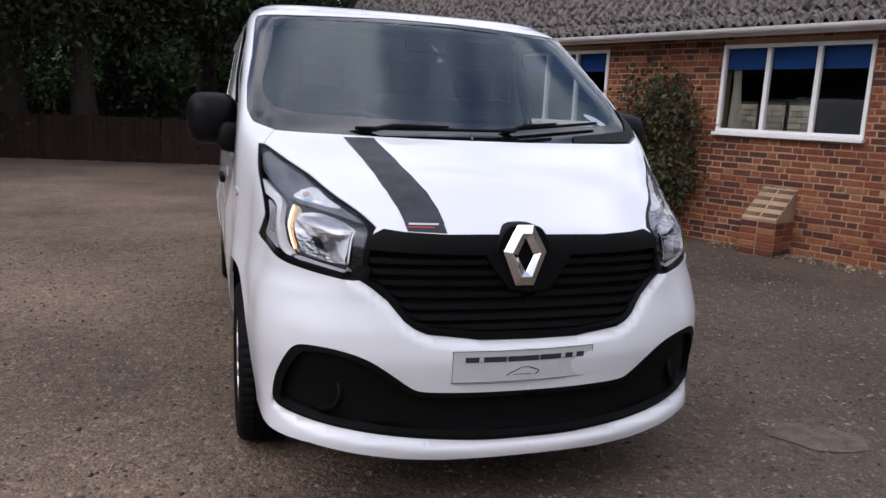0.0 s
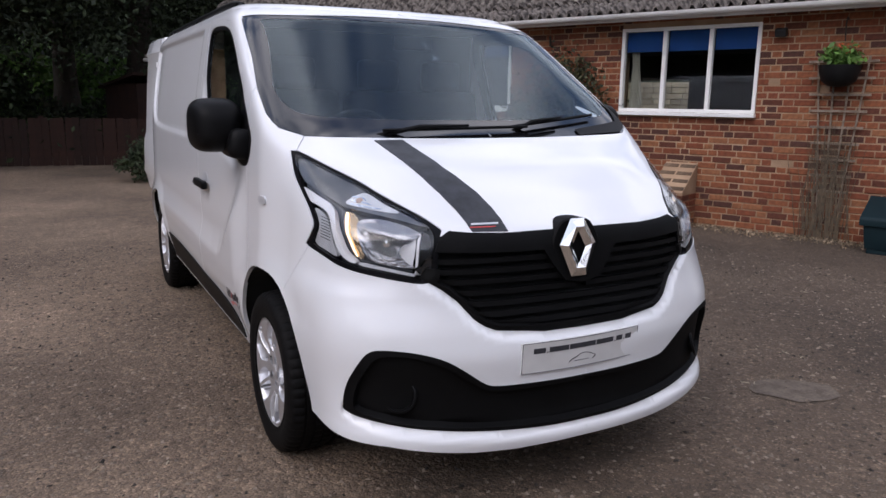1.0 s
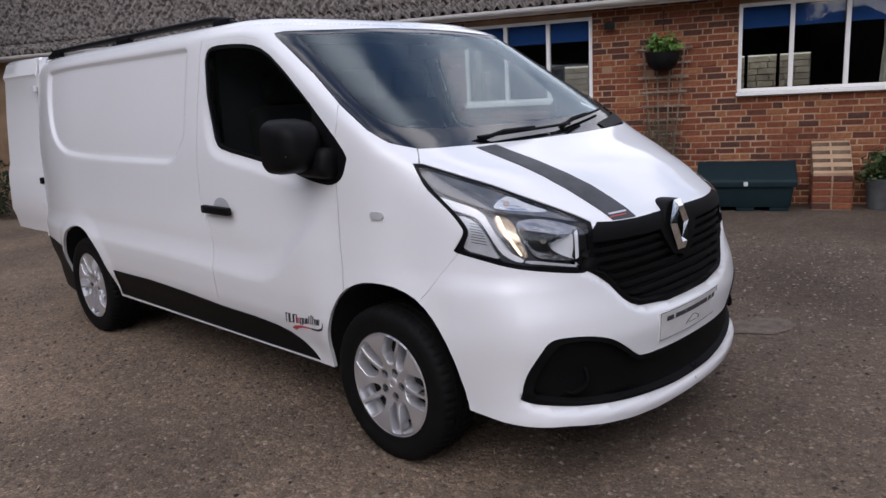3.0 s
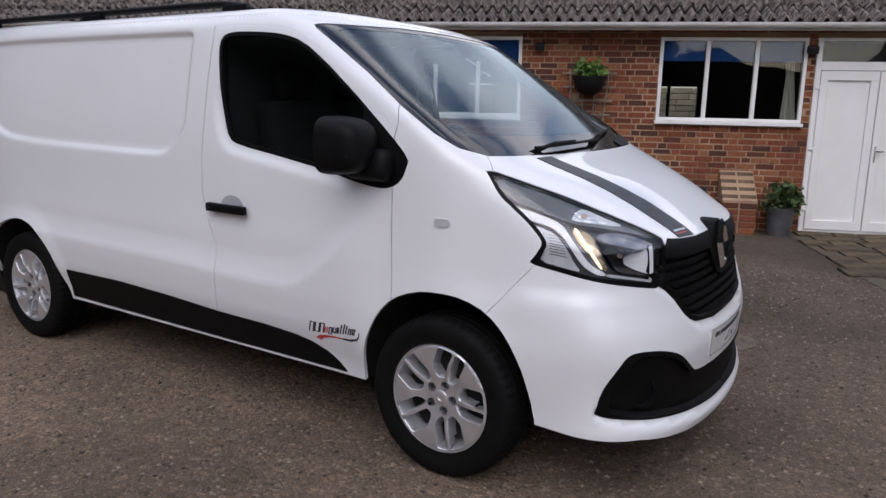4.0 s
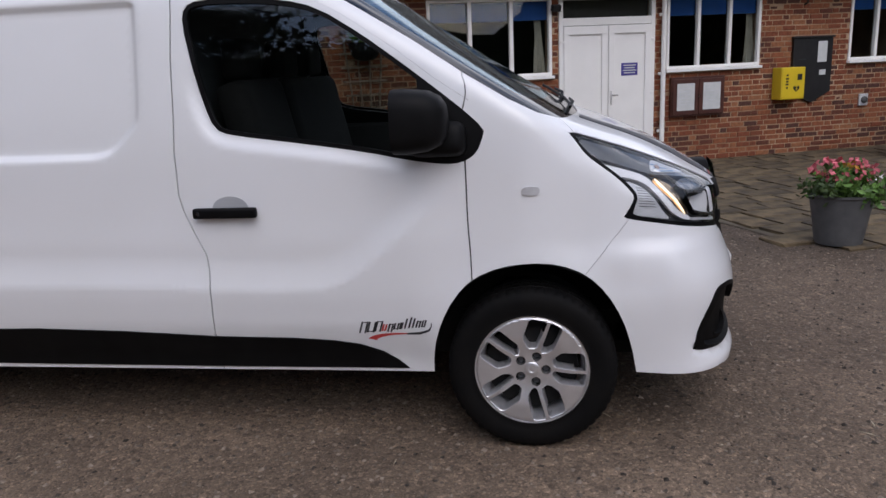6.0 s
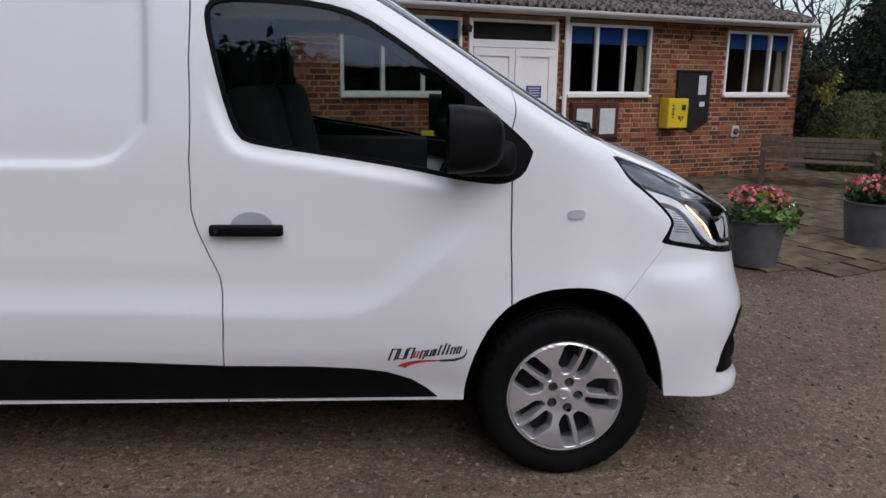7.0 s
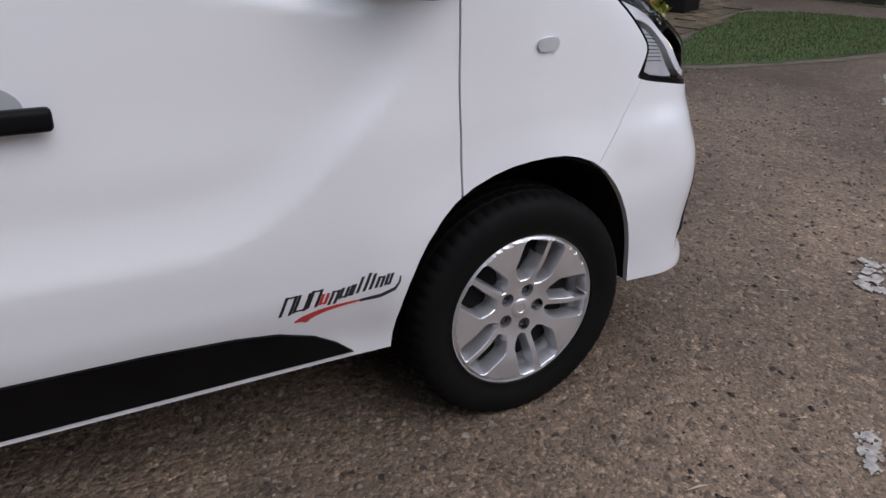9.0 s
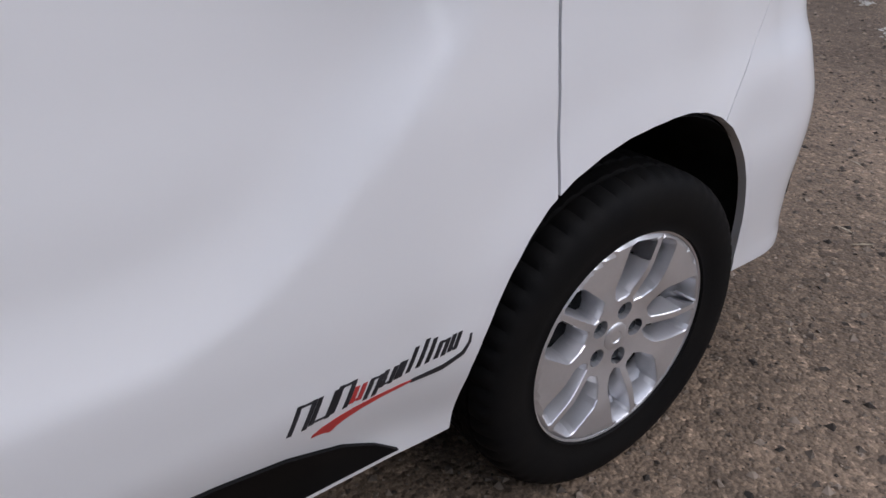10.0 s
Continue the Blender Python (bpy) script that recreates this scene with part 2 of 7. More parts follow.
def poly_distance(p, poly, closed=True):
    """Distance of each point of p from a polyline."""
    a = np.asarray(poly)
    b = np.roll(a, -1, 0)
    if not closed:
        a, b = a[:-1], b[:-1]
    best = np.full(len(p), 1e9)
    for u, v in zip(a, b):
        d = v - u
        t = np.clip(((p - u) @ d) / max(d @ d, 1e-12), 0, 1)
        best = np.minimum(best, np.hypot(*(p - u - t[:, None] * d).T))
    return best


def resample(poly, step, closed=True):
    a = [np.asarray(v, float) for v in poly]
    out = []
    for i in range(len(a) if closed else len(a) - 1):
        u, v = a[i], a[(i + 1) % len(a)]
        k = max(1, int(math.ceil(np.linalg.norm(v - u) / step)))
        out += [u + (v - u) * j / k for j in range(k)]
    if not closed:
        out.append(a[-1])
    return np.array(out)


def triangulate(outer, holes=(), loops=(), step=(0.025, 0.02), edge_step=0.02):
    """Fills a flat outline with triangles on a grid, keeping holes open and following extra loops. Returns points and triangles."""
    outer = resample(outer, edge_step)
    rims = [outer] + [resample(h, edge_step) for h in holes]
    lines = [(r, True) for r in rims] + [(resample(c, edge_step, cl), cl) for c, cl in loops]
    lo, hi = outer.min(0), outer.max(0)
    gx, gy = np.meshgrid(np.arange(lo[0] + step[0] / 2, hi[0], step[0]), np.arange(lo[1] + step[1] / 2, hi[1], step[1]))
    gx[1::2] += step[0] / 2
    g = np.column_stack((gx.ravel(), gy.ravel()))
    g = g[inside_poly(g, outer)]
    for h in rims[1:]:
        g = g[~inside_poly(g, h)]
    near = 0.45 * min(step)
    for c, cl in lines:
        box_lo, box_hi = c.min(0) - near, c.max(0) + near
        m = np.all((g > box_lo) & (g < box_hi), axis=1)
        if m.any():
            keep = np.ones(len(g), bool)
            keep[np.where(m)[0][poly_distance(g[m], c, cl) < near]] = False
            g = g[keep]
    pts, edges = [], []
    for c, cl in lines:
        k = len(pts)
        pts += [tuple(v) for v in c]
        edges += [(k + i, k + (i + 1) % len(c)) for i in range(len(c) if cl else len(c) - 1)]
    pts += [tuple(v) for v in g]
    vs, _, fs, *_ = delaunay_2d_cdt([Vector(v) for v in pts], edges, [], 0, 1e-6)
    v2, tri = np.array([tuple(v) for v in vs]), np.array([tuple(f) for f in fs if len(f) == 3])
    c = v2[tri].mean(1)
    ok = inside_poly(c, outer)
    for h in rims[1:]:
        ok &= ~inside_poly(c, h)
    tri = tri[ok]
    a, b, d = v2[tri[:, 0]], v2[tri[:, 1]], v2[tri[:, 2]]
    area = (b - a)[:, 0] * (d - a)[:, 1] - (b - a)[:, 1] * (d - a)[:, 0]
    tri[area < 0] = tri[area < 0][:, ::-1]
    return v2, tri[np.abs(area) > 1e-9]


# ---- van body surface: level outlines ----
VZ = [0.15, 0.20, 0.25, 0.30, 0.36, 0.47, 0.58, 0.66, 0.79, 0.864, 0.99, 1.09, 1.20, 1.31, 1.40, 1.50, 1.60, 1.70, 1.80, 1.85, 1.88, 1.90]
VF = [-0.847, -0.876, -0.903, -0.911, -0.892, -0.886, -0.893, -0.876, -0.839, -0.829, -0.804, -0.668, -0.469, -0.185, -0.030, 0.130, 0.285, 0.437, 0.585, 0.660, 0.725, 0.795]
VB = [-0.05, -0.03, -0.02, 0, 0, 0, 0, 0, 0, 0, 0, 0.05, 0.15, 0.30, 0.42, 0.55, 0.70, 0.85, 1.00, 1.10, 1.18, 1.25]
VW = [0.885, 0.898, 0.907, 0.916, 0.922, 0.938, 0.949, 0.957, 0.961, 0.962, 0.957, 0.955, 0.952, 0.945, 0.935, 0.92, 0.903, 0.885, 0.865, 0.85, 0.83, 0.81]
VE = [0.17, 0.168, 0.166, 0.166, 0.172, 0.19, 0.197, 0.202, 0.252, 0.322, 0.344, 0.285, 0.23, 0.118, 0.110, 0.112, 0.120, 0.130, 0.15, 0.165, 0.18, 0.20]
VP = [1.8, 1.8, 1.8, 1.8, 1.87, 1.98, 2.1, 2.2, 2.4, 2.7, 2.8, 2.5, 2.5, 2.5, 2.5, 2.5, 2.5, 2.5, 2.5, 2.5, 2.5, 2.5]
REAR = 4.03


def smooth_curve(z, xs, ys):
    """Monotone-looking cubic interpolation of a table."""
    xs, ys, z = np.asarray(xs, float), np.asarray(ys, float), np.asarray(z, float)
    h = np.diff(xs)
    d = np.diff(ys) / h
    m = np.empty(len(xs))
    m[0], m[-1] = d[0], d[-1]
    same = d[:-1] * d[1:] > 0
    m[1:-1] = np.where(same, 2 * d[:-1] * d[1:] / np.where(same, d[:-1] + d[1:], 1), 0)
    i = np.clip(np.searchsorted(xs, z) - 1, 0, len(xs) - 2)
    t = np.clip((z - xs[i]) / h[i], 0, 1)
    return (ys[i] * (1 + 2 * t) * (1 - t) ** 2 + m[i] * h[i] * t * (1 - t) ** 2
            + ys[i + 1] * t * t * (3 - 2 * t) + m[i + 1] * h[i] * t * t * (t - 1))


def outline(z):
    """Half plan outline at height z, from the middle of the nose round to the middle of the tail: arrays x >= 0 and y."""
    f, b, w, e, p = (float(smooth_curve(z, VZ, v)) for v in (VF, VB, VW, VE, VP))
    u = np.concatenate((np.linspace(0, 0.9, 226), 1 - 0.1 * np.linspace(1, 0, 180)[1:] ** 4))
    x1 = w * u
    r = np.sqrt(u * u + 0.0016) - 0.04
    r = r / r[-1]
    y1 = b - (b - f) * np.maximum(1 - r ** p, 0) ** e
    y2 = np.linspace(b, REAR, 160)[1:]
    x2 = w * (1 - 0.115 * (np.maximum(y2 - 3.1, 0) / (REAR - 3.1)) ** 2)
    x2 = x2 - 0.06 * np.maximum((y2 - REAR + 0.1) / 0.1, 0) ** 2
    x3 = np.linspace(x2[-1], 0, 12)[1:]
    y3 = REAR + 0.02 * (1 - x3 / x2[-1])
    return np.concatenate((x1, x2, x3)), np.concatenate((y1, y2, y3))


# table of the surface over (q, z), q = half-width + length along the van
Q_LO, Q_STEP, Z_LO, Z_STEP = -1.06, 0.005, 0.15, 0.005
TQ, TZ = np.arange(Q_LO, 4.96, Q_STEP), np.arange(Z_LO, 1.9001, Z_STEP)
TX, TY = np.empty((len(TZ), len(TQ))), np.empty((len(TZ), len(TQ)))
for i, zz in enumerate(TZ):
    ox, oy = outline(zz)
    ox, oy = ox[:-11], oy[:-11]
    oq = ox + oy
    TX[i], TY[i] = np.interp(TQ, oq, ox), np.interp(TQ, oq, oy)


def at_level(z):
    ox, oy = outline(min(max(z, Z_LO), 1.9))
    return ox[:-11], oy[:-11]


def front(pts):
    """(x, z) of the nose as (q, z); x = 0 reaches past the middle line, which lift() closes."""
    out = []
    for x, z in pts:
        ox, oy = at_level(z)
        out.append((float(np.interp(x, ox[:405], (ox + oy)[:405])) - (0.10 if x == 0 else 0), z))
    return out


def side(pts):
    """(y, z) of the flank as (q, z)."""
    out = []
    for y, z in pts:
        ox, oy = at_level(z)
        out.append((float(np.interp(y, oy, ox + oy)), z))
    return out


def ramp(t):
    t = np.clip(t, 0, 1)
    return t * t * (3 - 2 * t)


PRESSING = chaikin([(1.525, 1.835), (1.62, 1.838), (3.55, 1.838), (3.62, 1.80), (3.60, 1.60), (3.50, 1.40), (3.36, 1.29), (3.10, 1.225), (1.78, 1.215), (1.69, 1.225), (1.62, 1.262), (1.54, 1.35), (1.525, 1.38), (1.52, 1.50), (1.52, 1.77)], 2)
WINDOW_YZ = chaikin([(1.335, 1.733), (1.325, 1.795), (1.266, 1.819), (1.094, 1.815), (0.927, 1.801), (0.791, 1.764), (0.631, 1.664), (0.502, 1.569), (0.377, 1.473), (0.255, 1.376), (0.168, 1.295),
                            (0.176, 1.262), (0.200, 1.205), (0.255, 1.172), (0.326, 1.168), (0.473, 1.188), (0.624, 1.221), (0.887, 1.263), (1.166, 1.302), (1.228, 1.328), (1.266, 1.421), (1.299, 1.565)], 1)
LEDGE_Y = [0.24, 0.30, 0.40, 0.54, 0.66, 0.74, 0.83, 1.0, 1.5, 2.1, 4.1]
LEDGE_Z = [1.15, 1.09, 0.99, 0.867, 0.765, 0.715, 0.688, 0.680, 0.695, 0.705, 0.72]


def relief(y, z):
    """How far the flank stands proud of the plain outline: pressed panel, shoulder over the sill, flared arches."""
    p = np.column_stack((y, z))
    out = np.zeros(len(y))
    m = (y > 1.45) & (y < 3.7) & (z > 1.15) & (z < 1.86)
    if m.any():
        d = poly_distance(p[m], PRESSING)
        d = np.where(inside_poly(p[m], PRESSING), d, 0)
        out[m] -= 0.022 * ramp(d / 0.036)
    zl = np.interp(y, LEDGE_Y, LEDGE_Z)
    t = np.clip((zl + 0.13 - z) / 0.13, 0, 1)
    fade = ramp((y - 0.24) / 0.25) * ramp((z - 0.36) / 0.2)
    out += 0.026 * t ** 1.6 * fade
    for c in (0.01, 3.09):
        r = np.hypot((y - c) * 1.06, z - 0.33)
        out += 0.012 * ramp(1 - (r - 0.43) / 0.13) * ramp((z - 0.25) / 0.2)
    m = (y > 0.3) & (y < 1.5) & (z > 1.05) & (z < 1.62)
    if m.any():
        d = np.where(inside_poly(p[m], WINDOW_YZ), 0, poly_distance(p[m], WINDOW_YZ))
        out[m] -= 0.016 * (1 - ramp(d / 0.06)) * ramp((1.60 - z[m]) / 0.2) * ramp((y[m] - 0.34) / 0.25)
    return out


KERB_SIDE = 0.972     # the kerb side lies a little closer to the middle line


ROLLS = []     # lines over (q, z) along which the nose rolls inwards, with depth and breadth


def lift(q, z):
    q, z = np.asarray(q, float), np.asarray(z, float)
    fi, fj = np.clip((z - Z_LO) / Z_STEP, 0, len(TZ) - 1.001), np.clip((q - Q_LO) / Q_STEP, 0, len(TQ) - 1.001)
    i, j = fi.astype(int), fj.astype(int)
    u, v = fi - i, fj - j
    both = [(1 - u) * ((1 - v) * t[i, j] + v * t[i, j + 1]) + u * ((1 - v) * t[i + 1, j] + v * t[i + 1, j + 1]) for t in (TX, TY)]
    x, y = both
    x = x + relief(y, z) * ramp((y + 0.42) / 0.3)
    x = x - 0.020 * ramp((-0.12 - y) / 0.22) * (1 - ramp((-0.42 - y) / 0.28)) * ramp((0.80 - z) / 0.15)
    x = x - 0.044 * ramp((0.06 - y) / 0.28) * (1 - ramp((-0.40 - y) / 0.22)) * ramp((z - 0.55) / 0.36) * ramp((1.40 - z) / 0.10) * ramp((x - 0.30) / 0.46)
    for line, deep, broad in ROLLS:
        near = (z < 0.92) & (y < -0.2)
        if near.any():
            d = poly_distance(np.column_stack((np.maximum(q, smooth_curve(z, VZ, VF)), z))[near], line, False)
            y = y.copy()
            y[near] += deep * (1 - ramp(d / broad)) ** 1.5
    return np.column_stack((x, y, z))


def normals(q, z, h=0.008):
    start = smooth_curve(z, VZ, VF)
    q = np.maximum(q, start)
    lo = q - h
    past = lo < start
    p_lo = lift(np.where(past, 2 * start - lo, lo), z)
    p_lo[past, 0] *= -1
    a = lift(q + h, z) - p_lo
    b = lift(np.maximum(q, smooth_curve(z + h, VZ, VF)), z + h) - lift(np.maximum(q, smooth_curve(z - h, VZ, VF)), z - h)
    n = np.cross(a, b)
    n[q < start + 0.002, 0] = 0
    n[n[:, 0] < 0, 0] = 0
    ln = np.linalg.norm(n, axis=1)
    flat = ln < 1e-7
    n[flat], ln[flat] = (0, -1, 0), 1.0
    return n / ln[:, None]


def skin(name, v2, tri, material, parent, sides=(-1,), off=0.0, flange=0.018, label=""):
    """Lays flat triangles over (q, z) on the van, on the sides given in one mesh, with a turned-in rim."""
    used = np.unique(tri)
    back = np.full(len(v2), -1)
    back[used] = np.arange(len(used))
    v2, tri = v2[used], back[tri]
    n = normals(v2[:, 0], v2[:, 1])
    p = lift(v2[:, 0], v2[:, 1]) + n * (off(v2)[:, None] if callable(off) else off)
    p[np.abs(p[:, 0]) < 0.002, 0] = 0
    seen_edges = {}
    for a, b, c in tri.tolist():
        for e in ((a, b), (b, c), (c, a)):
            if e[::-1] in seen_edges:
                del seen_edges[e[::-1]]
            else:
                seen_edges[e] = 1
    rim = [e for e in seen_edges if not (p[e[0], 0] < 1e-4 and p[e[1], 0] < 1e-4)]
    verts, faces, loops = [], [], []
    for s in sides:
        k = len(verts)
        mul = np.array((s if s < 0 else KERB_SIDE, 1, 1))
        verts += (p * mul).tolist()
        nn = n * mul
        for t in tri.tolist():
            t = t if s > 0 else t[::-1]
            faces.append([k + a for a in t])
            loops += [tuple(nn[a]) for a in t]
        if flange:
            for a, b in rim:
                m = len(verts)
                verts += [(p[a] * mul).tolist(), (p[b] * mul).tolist(), ((p[b] - n[b] * flange) * mul).tolist(), ((p[a] - n[a] * flange) * mul).tolist()]
                f = [m, m + 3, m + 2, m + 1] if s > 0 else [m, m + 1, m + 2, m + 3]
                faces.append(f)
                fn = (Vector(verts[f[1]]) - Vector(verts[f[0]])).cross(Vector(verts[f[2]]) - Vector(verts[f[0]]))
                fn = fn.normalized() if fn.length > 1e-12 else Vector((0, 0, 1))
                loops += [tuple(fn)] * 4
    me = bpy.data.meshes.new(name)
    me.from_pydata(verts, [], faces)
    me.materials.append(material)
    me.shade_smooth()
    me.normals_split_custom_set(loops)
    ob = new(name, me)
    ob.parent = parent
    if label:
        tagged(ob, label)
    return ob


def patch(name, poly, material, parent, off=0.0, holes=(), sides=(-1, 1), join=False, flange=0.012, step=(0.03, 0.03), label=""):
    """A piece cut to an outline over (q, z) and laid on the van: on each side, or both sides in one mesh."""
    v2, tri = triangulate(poly, holes, (), step, 0.02)
    if join:
        return [skin(name, v2, tri, material, parent, sides, off, flange, label)]
    return [skin(name, v2, tri, material, parent, (s,), off, flange, label) for s in sides]


def slit(line, half=0.0028):
    a = np.array(line, float)
    d = np.gradient(a, axis=0)
    n = np.column_stack((-d[:, 1], d[:, 0]))
    n /= np.linalg.norm(n, axis=1)[:, None]
    return [tuple(v) for v in np.concatenate((a + n * half, (a - n * half)[::-1]))]


# outlines on the body, right half
HEADLIGHT = chaikin([(0.775, 1.275), (0.57, 1.226), (0.40, 1.186), (0.245, 1.147), (0.07, 1.107), (-0.09, 1.063), (-0.186, 1.030), (-0.2, 1.022), (-0.2, 0.898), (-0.2, 0.855), (-0.165, 0.845), (-0.088, 0.852),
                     (0.056, 0.867), (0.2, 0.883), (0.365, 0.903), (0.51, 0.921), (0.590, 0.938), (0.578, 0.950), (0.550, 0.980), (0.527, 1.015), (0.548, 1.042), (0.59, 1.082), (0.655, 1.129), (0.722, 1.176), (0.755, 1.235)], 1)
GRILLE = front([(0, 1.010), (0.05, 1.010), (0.09, 1.010), (0.13, 1.010), (0.171, 1.010), (0.302, 1.009), (0.435, 1.014), (0.505, 1.021), (0.545, 1.002), (0.588, 0.899), (0.615, 0.866), (0.584, 0.849),
                (0.545, 0.825), (0.494, 0.783), (0.465, 0.748), (0.441, 0.719), (0.407, 0.694), (0.365, 0.677), (0.239, 0.664), (0.184, 0.656), (0, 0.653)])
INTAKE = chaikin(front([(0, 0.478), (0.113, 0.478), (0.219, 0.479), (0.376, 0.483), (0.416, 0.494), (0.494, 0.554), (0.561, 0.598), (0.655, 0.626), (0.750, 0.635), (0.796, 0.627), (0.826, 0.572), (0.852, 0.496),
                (0.860, 0.418), (0.846, 0.387), (0.743, 0.362), (0.642, 0.342), (0.436, 0.319), (0.199, 0.305), (0.099, 0.303), (0, 0.304)]), 2)
ROLLS.append((GRILLE[9:], 0.020, 0.034))
ROLLS.append((sorted([v for v in INTAKE if v[1] < 0.40 and v[0] < 0.45]), 0.024, 0.040))
SCREEN = front([(0, 1.303), (0.24, 1.304), (0.406, 1.306), (0.59, 1.309), (0.74, 1.311)]) + [(0.723, 1.314), (0.866, 1.343), (0.988, 1.398), (1.134, 1.493), (1.31, 1.633), (1.495, 1.76), (1.585, 1.82), (1.598, 1.838), (1.54, 1.845)] \
    + front([(0.74, 1.846), (0.598, 1.85), (0.44, 1.857), (0.289, 1.864), (0.16, 1.868), (0, 1.87)])
SIDE_WINDOW = side(WINDOW_YZ)
def inset_poly(pts, by):
    a = np.array(pts)
    d = np.roll(a, -1, 0) - np.roll(a, 1, 0)
    nrm = np.column_stack((-d[:, 1], d[:, 0])) / np.linalg.norm(d, axis=1)[:, None]
    if not inside_poly(a[:1] + nrm[:1] * 0.004, pts)[0]:
        nrm = -nrm
    return [tuple(v) for v in a + nrm * by]


CAB_PANE = side([(max(y, 0.405), z) for y, z in inset_poly(WINDOW_YZ, 0.017) if y > 0.37])
SILL = side([(2.62, 0.508), (2.11, 0.515), (1.71, 0.503), (1.3, 0.480), (0.98, 0.474), (0.80, 0.462), (0.70, 0.446), (0.61, 0.412), (0.55, 0.372), (0.508, 0.334), (1.3, 0.334), (2.63, 0.339)])
ARCH_F = chaikin([(0.41, 0.10)] + [(0.408, 0.321), (0.394, 0.43), (0.364, 0.53), (0.309, 0.635), (0.232, 0.715), (0.119, 0.762), (0.01, 0.775), (-0.100, 0.764), (-0.206, 0.720), (-0.284, 0.640), (-0.343, 0.535), (-0.381, 0.415), (-0.402, 0.30), (-0.408, 0.10)], 1)
ARCH_R = chaikin([(2.66, 0.10), (2.655, 0.32), (2.675, 0.43), (2.725, 0.555), (2.80, 0.655), (2.90, 0.725), (3.0, 0.758), (3.09, 0.768), (3.18, 0.758), (3.28, 0.725), (3.38, 0.655), (3.455, 0.555), (3.50, 0.43), (3.525, 0.32), (3.53, 0.10)], 1)
ARCH_F, ARCH_R = side([(y, z + 0.010) for y, z in ARCH_F]), side(ARCH_R)
TAIL_BUMPER = side([(3.515, 0.575), (3.75, 0.60), (4.03, 0.605), (4.035, 0.20), (3.50, 0.20), (3.52, 0.40)])
SLITS = [slit(side([(1.383, 1.852), (1.387, 1.6), (1.396, 1.25), (1.397, 1.074), (1.384, 1.013), (1.343, 0.911), (1.307, 0.828), (1.300, 0.764), (1.313, 0.476), (1.313, 0.27)])),
         slit(side([(0.233, 0.68), (0.24, 0.9), (0.243, 1.05), (0.245, 1.20)])),
         slit(side([(0.250, 1.36), (0.236, 1.42), (0.238, 1.46), (0.248, 1.49), (0.262, 1.53)]), 0.0022),
         slit(side([(1.383, 1.848), (1.25, 1.852), (1.0, 1.842), (0.85, 1.815), (0.70, 1.735), (0.5, 1.60), (0.35, 1.485), (0.225, 1.40)]), 0.0003),
         slit(side([(-0.40, 0.975), (-0.375, 0.945), (-0.287, 0.838), (-0.199, 0.731), (-0.15, 0.67)]), 0.0010),
         slit([(0.73, 1.318), (0.732, 1.29), (0.738, 1.25)], 0.0024)]
BOTTOM = front([(0, 0.246), (0.15, 0.244), (0.30, 0.243), (0.45, 0.250), (0.60, 0.267), (0.74, 0.290)]) + side([(-0.55, 0.302), (-0.45, 0.310), (-0.392, 0.314)]) + side([(0.40, 0.318), (2.66, 0.318), (3.52, 0.318), (4.02, 0.318)])
TOP = side([(4.02, 1.9)]) + side([(3.6, 1.9), (1.3, 1.9)]) + front([(0.74, 1.9), (0.34, 1.9)]) + [(0.8, 1.9)]
MIDLINE = [(float(smooth_curve(z, VZ, VF)) - 0.02, z) for z in np.linspace(1.88, 0.30, 60)]
REAR_EDGE = side([(4.03, z) for z in np.linspace(0.40, 1.85, 20)])
DOMAIN = BOTTOM + REAR_EDGE + TOP + MIDLINE

van = thing("van", "white panel van with black trim and roof rails, rear door open", "van", pose(0.04, 0, 0))
PRESS_LOOPS = []
pc = np.array(PRESSING).mean(0)
for inset in (0.0, 0.012, 0.024, 0.036):
    a = np.array(PRESSING)
    d = np.roll(a, -1, 0) - np.roll(a, 1, 0)
    nrm = np.column_stack((-d[:, 1], d[:, 0])) / np.linalg.norm(d, axis=1)[:, None]
    nrm *= np.sign(((pc - a) * nrm).sum(1).mean())
    PRESS_LOOPS.append((side([tuple(v) for v in a + nrm * inset]), True))
LEDGE_LOOP = [(side(list(zip(np.linspace(0.3, 3.9, 110), np.interp(np.linspace(0.3, 3.9, 110), LEDGE_Y, LEDGE_Z)))), False)]

body_v, body_t = triangulate(DOMAIN, [HEADLIGHT, GRILLE, INTAKE, SCREEN, SIDE_WINDOW, SILL, ARCH_F, ARCH_R, TAIL_BUMPER] + SLITS, PRESS_LOOPS + LEDGE_LOOP, (0.028, 0.018), 0.016)
# panels are the pieces that the gaps leave
group_of = list(range(len(body_t)))


def root(i):
    while group_of[i] != i:
        group_of[i] = group_of[group_of[i]]
        i = group_of[i]
    return i


edge_tri = {}
for i, (a, b, c) in enumerate(body_t.tolist()):
    for e in ((a, b), (b, c), (c, a)):
        e = (min(e), max(e))
        if e in edge_tri:
            group_of[root(i)] = root(edge_tri[e])
        else:
            edge_tri[e] = i
roots = np.array([root(i) for i in range(len(body_t))])
centres = body_v[body_t].mean(1)
PANELS = {"bumper": front([(0.201, 0.611)])[0], "bonnet": front([(0.24, 1.2)])[0], "fender": side([(0.05, 0.95)])[0], "door": side([(1.0, 0.95)])[0], "body_side": side([(2.5, 0.95)])[0]}
owner = {k: roots[int(np.argmin(np.hypot(*(centres - np.array(v)).T)))] for k, v in PANELS.items()}
taken = np.zeros(len(body_t), bool)
doors = {}
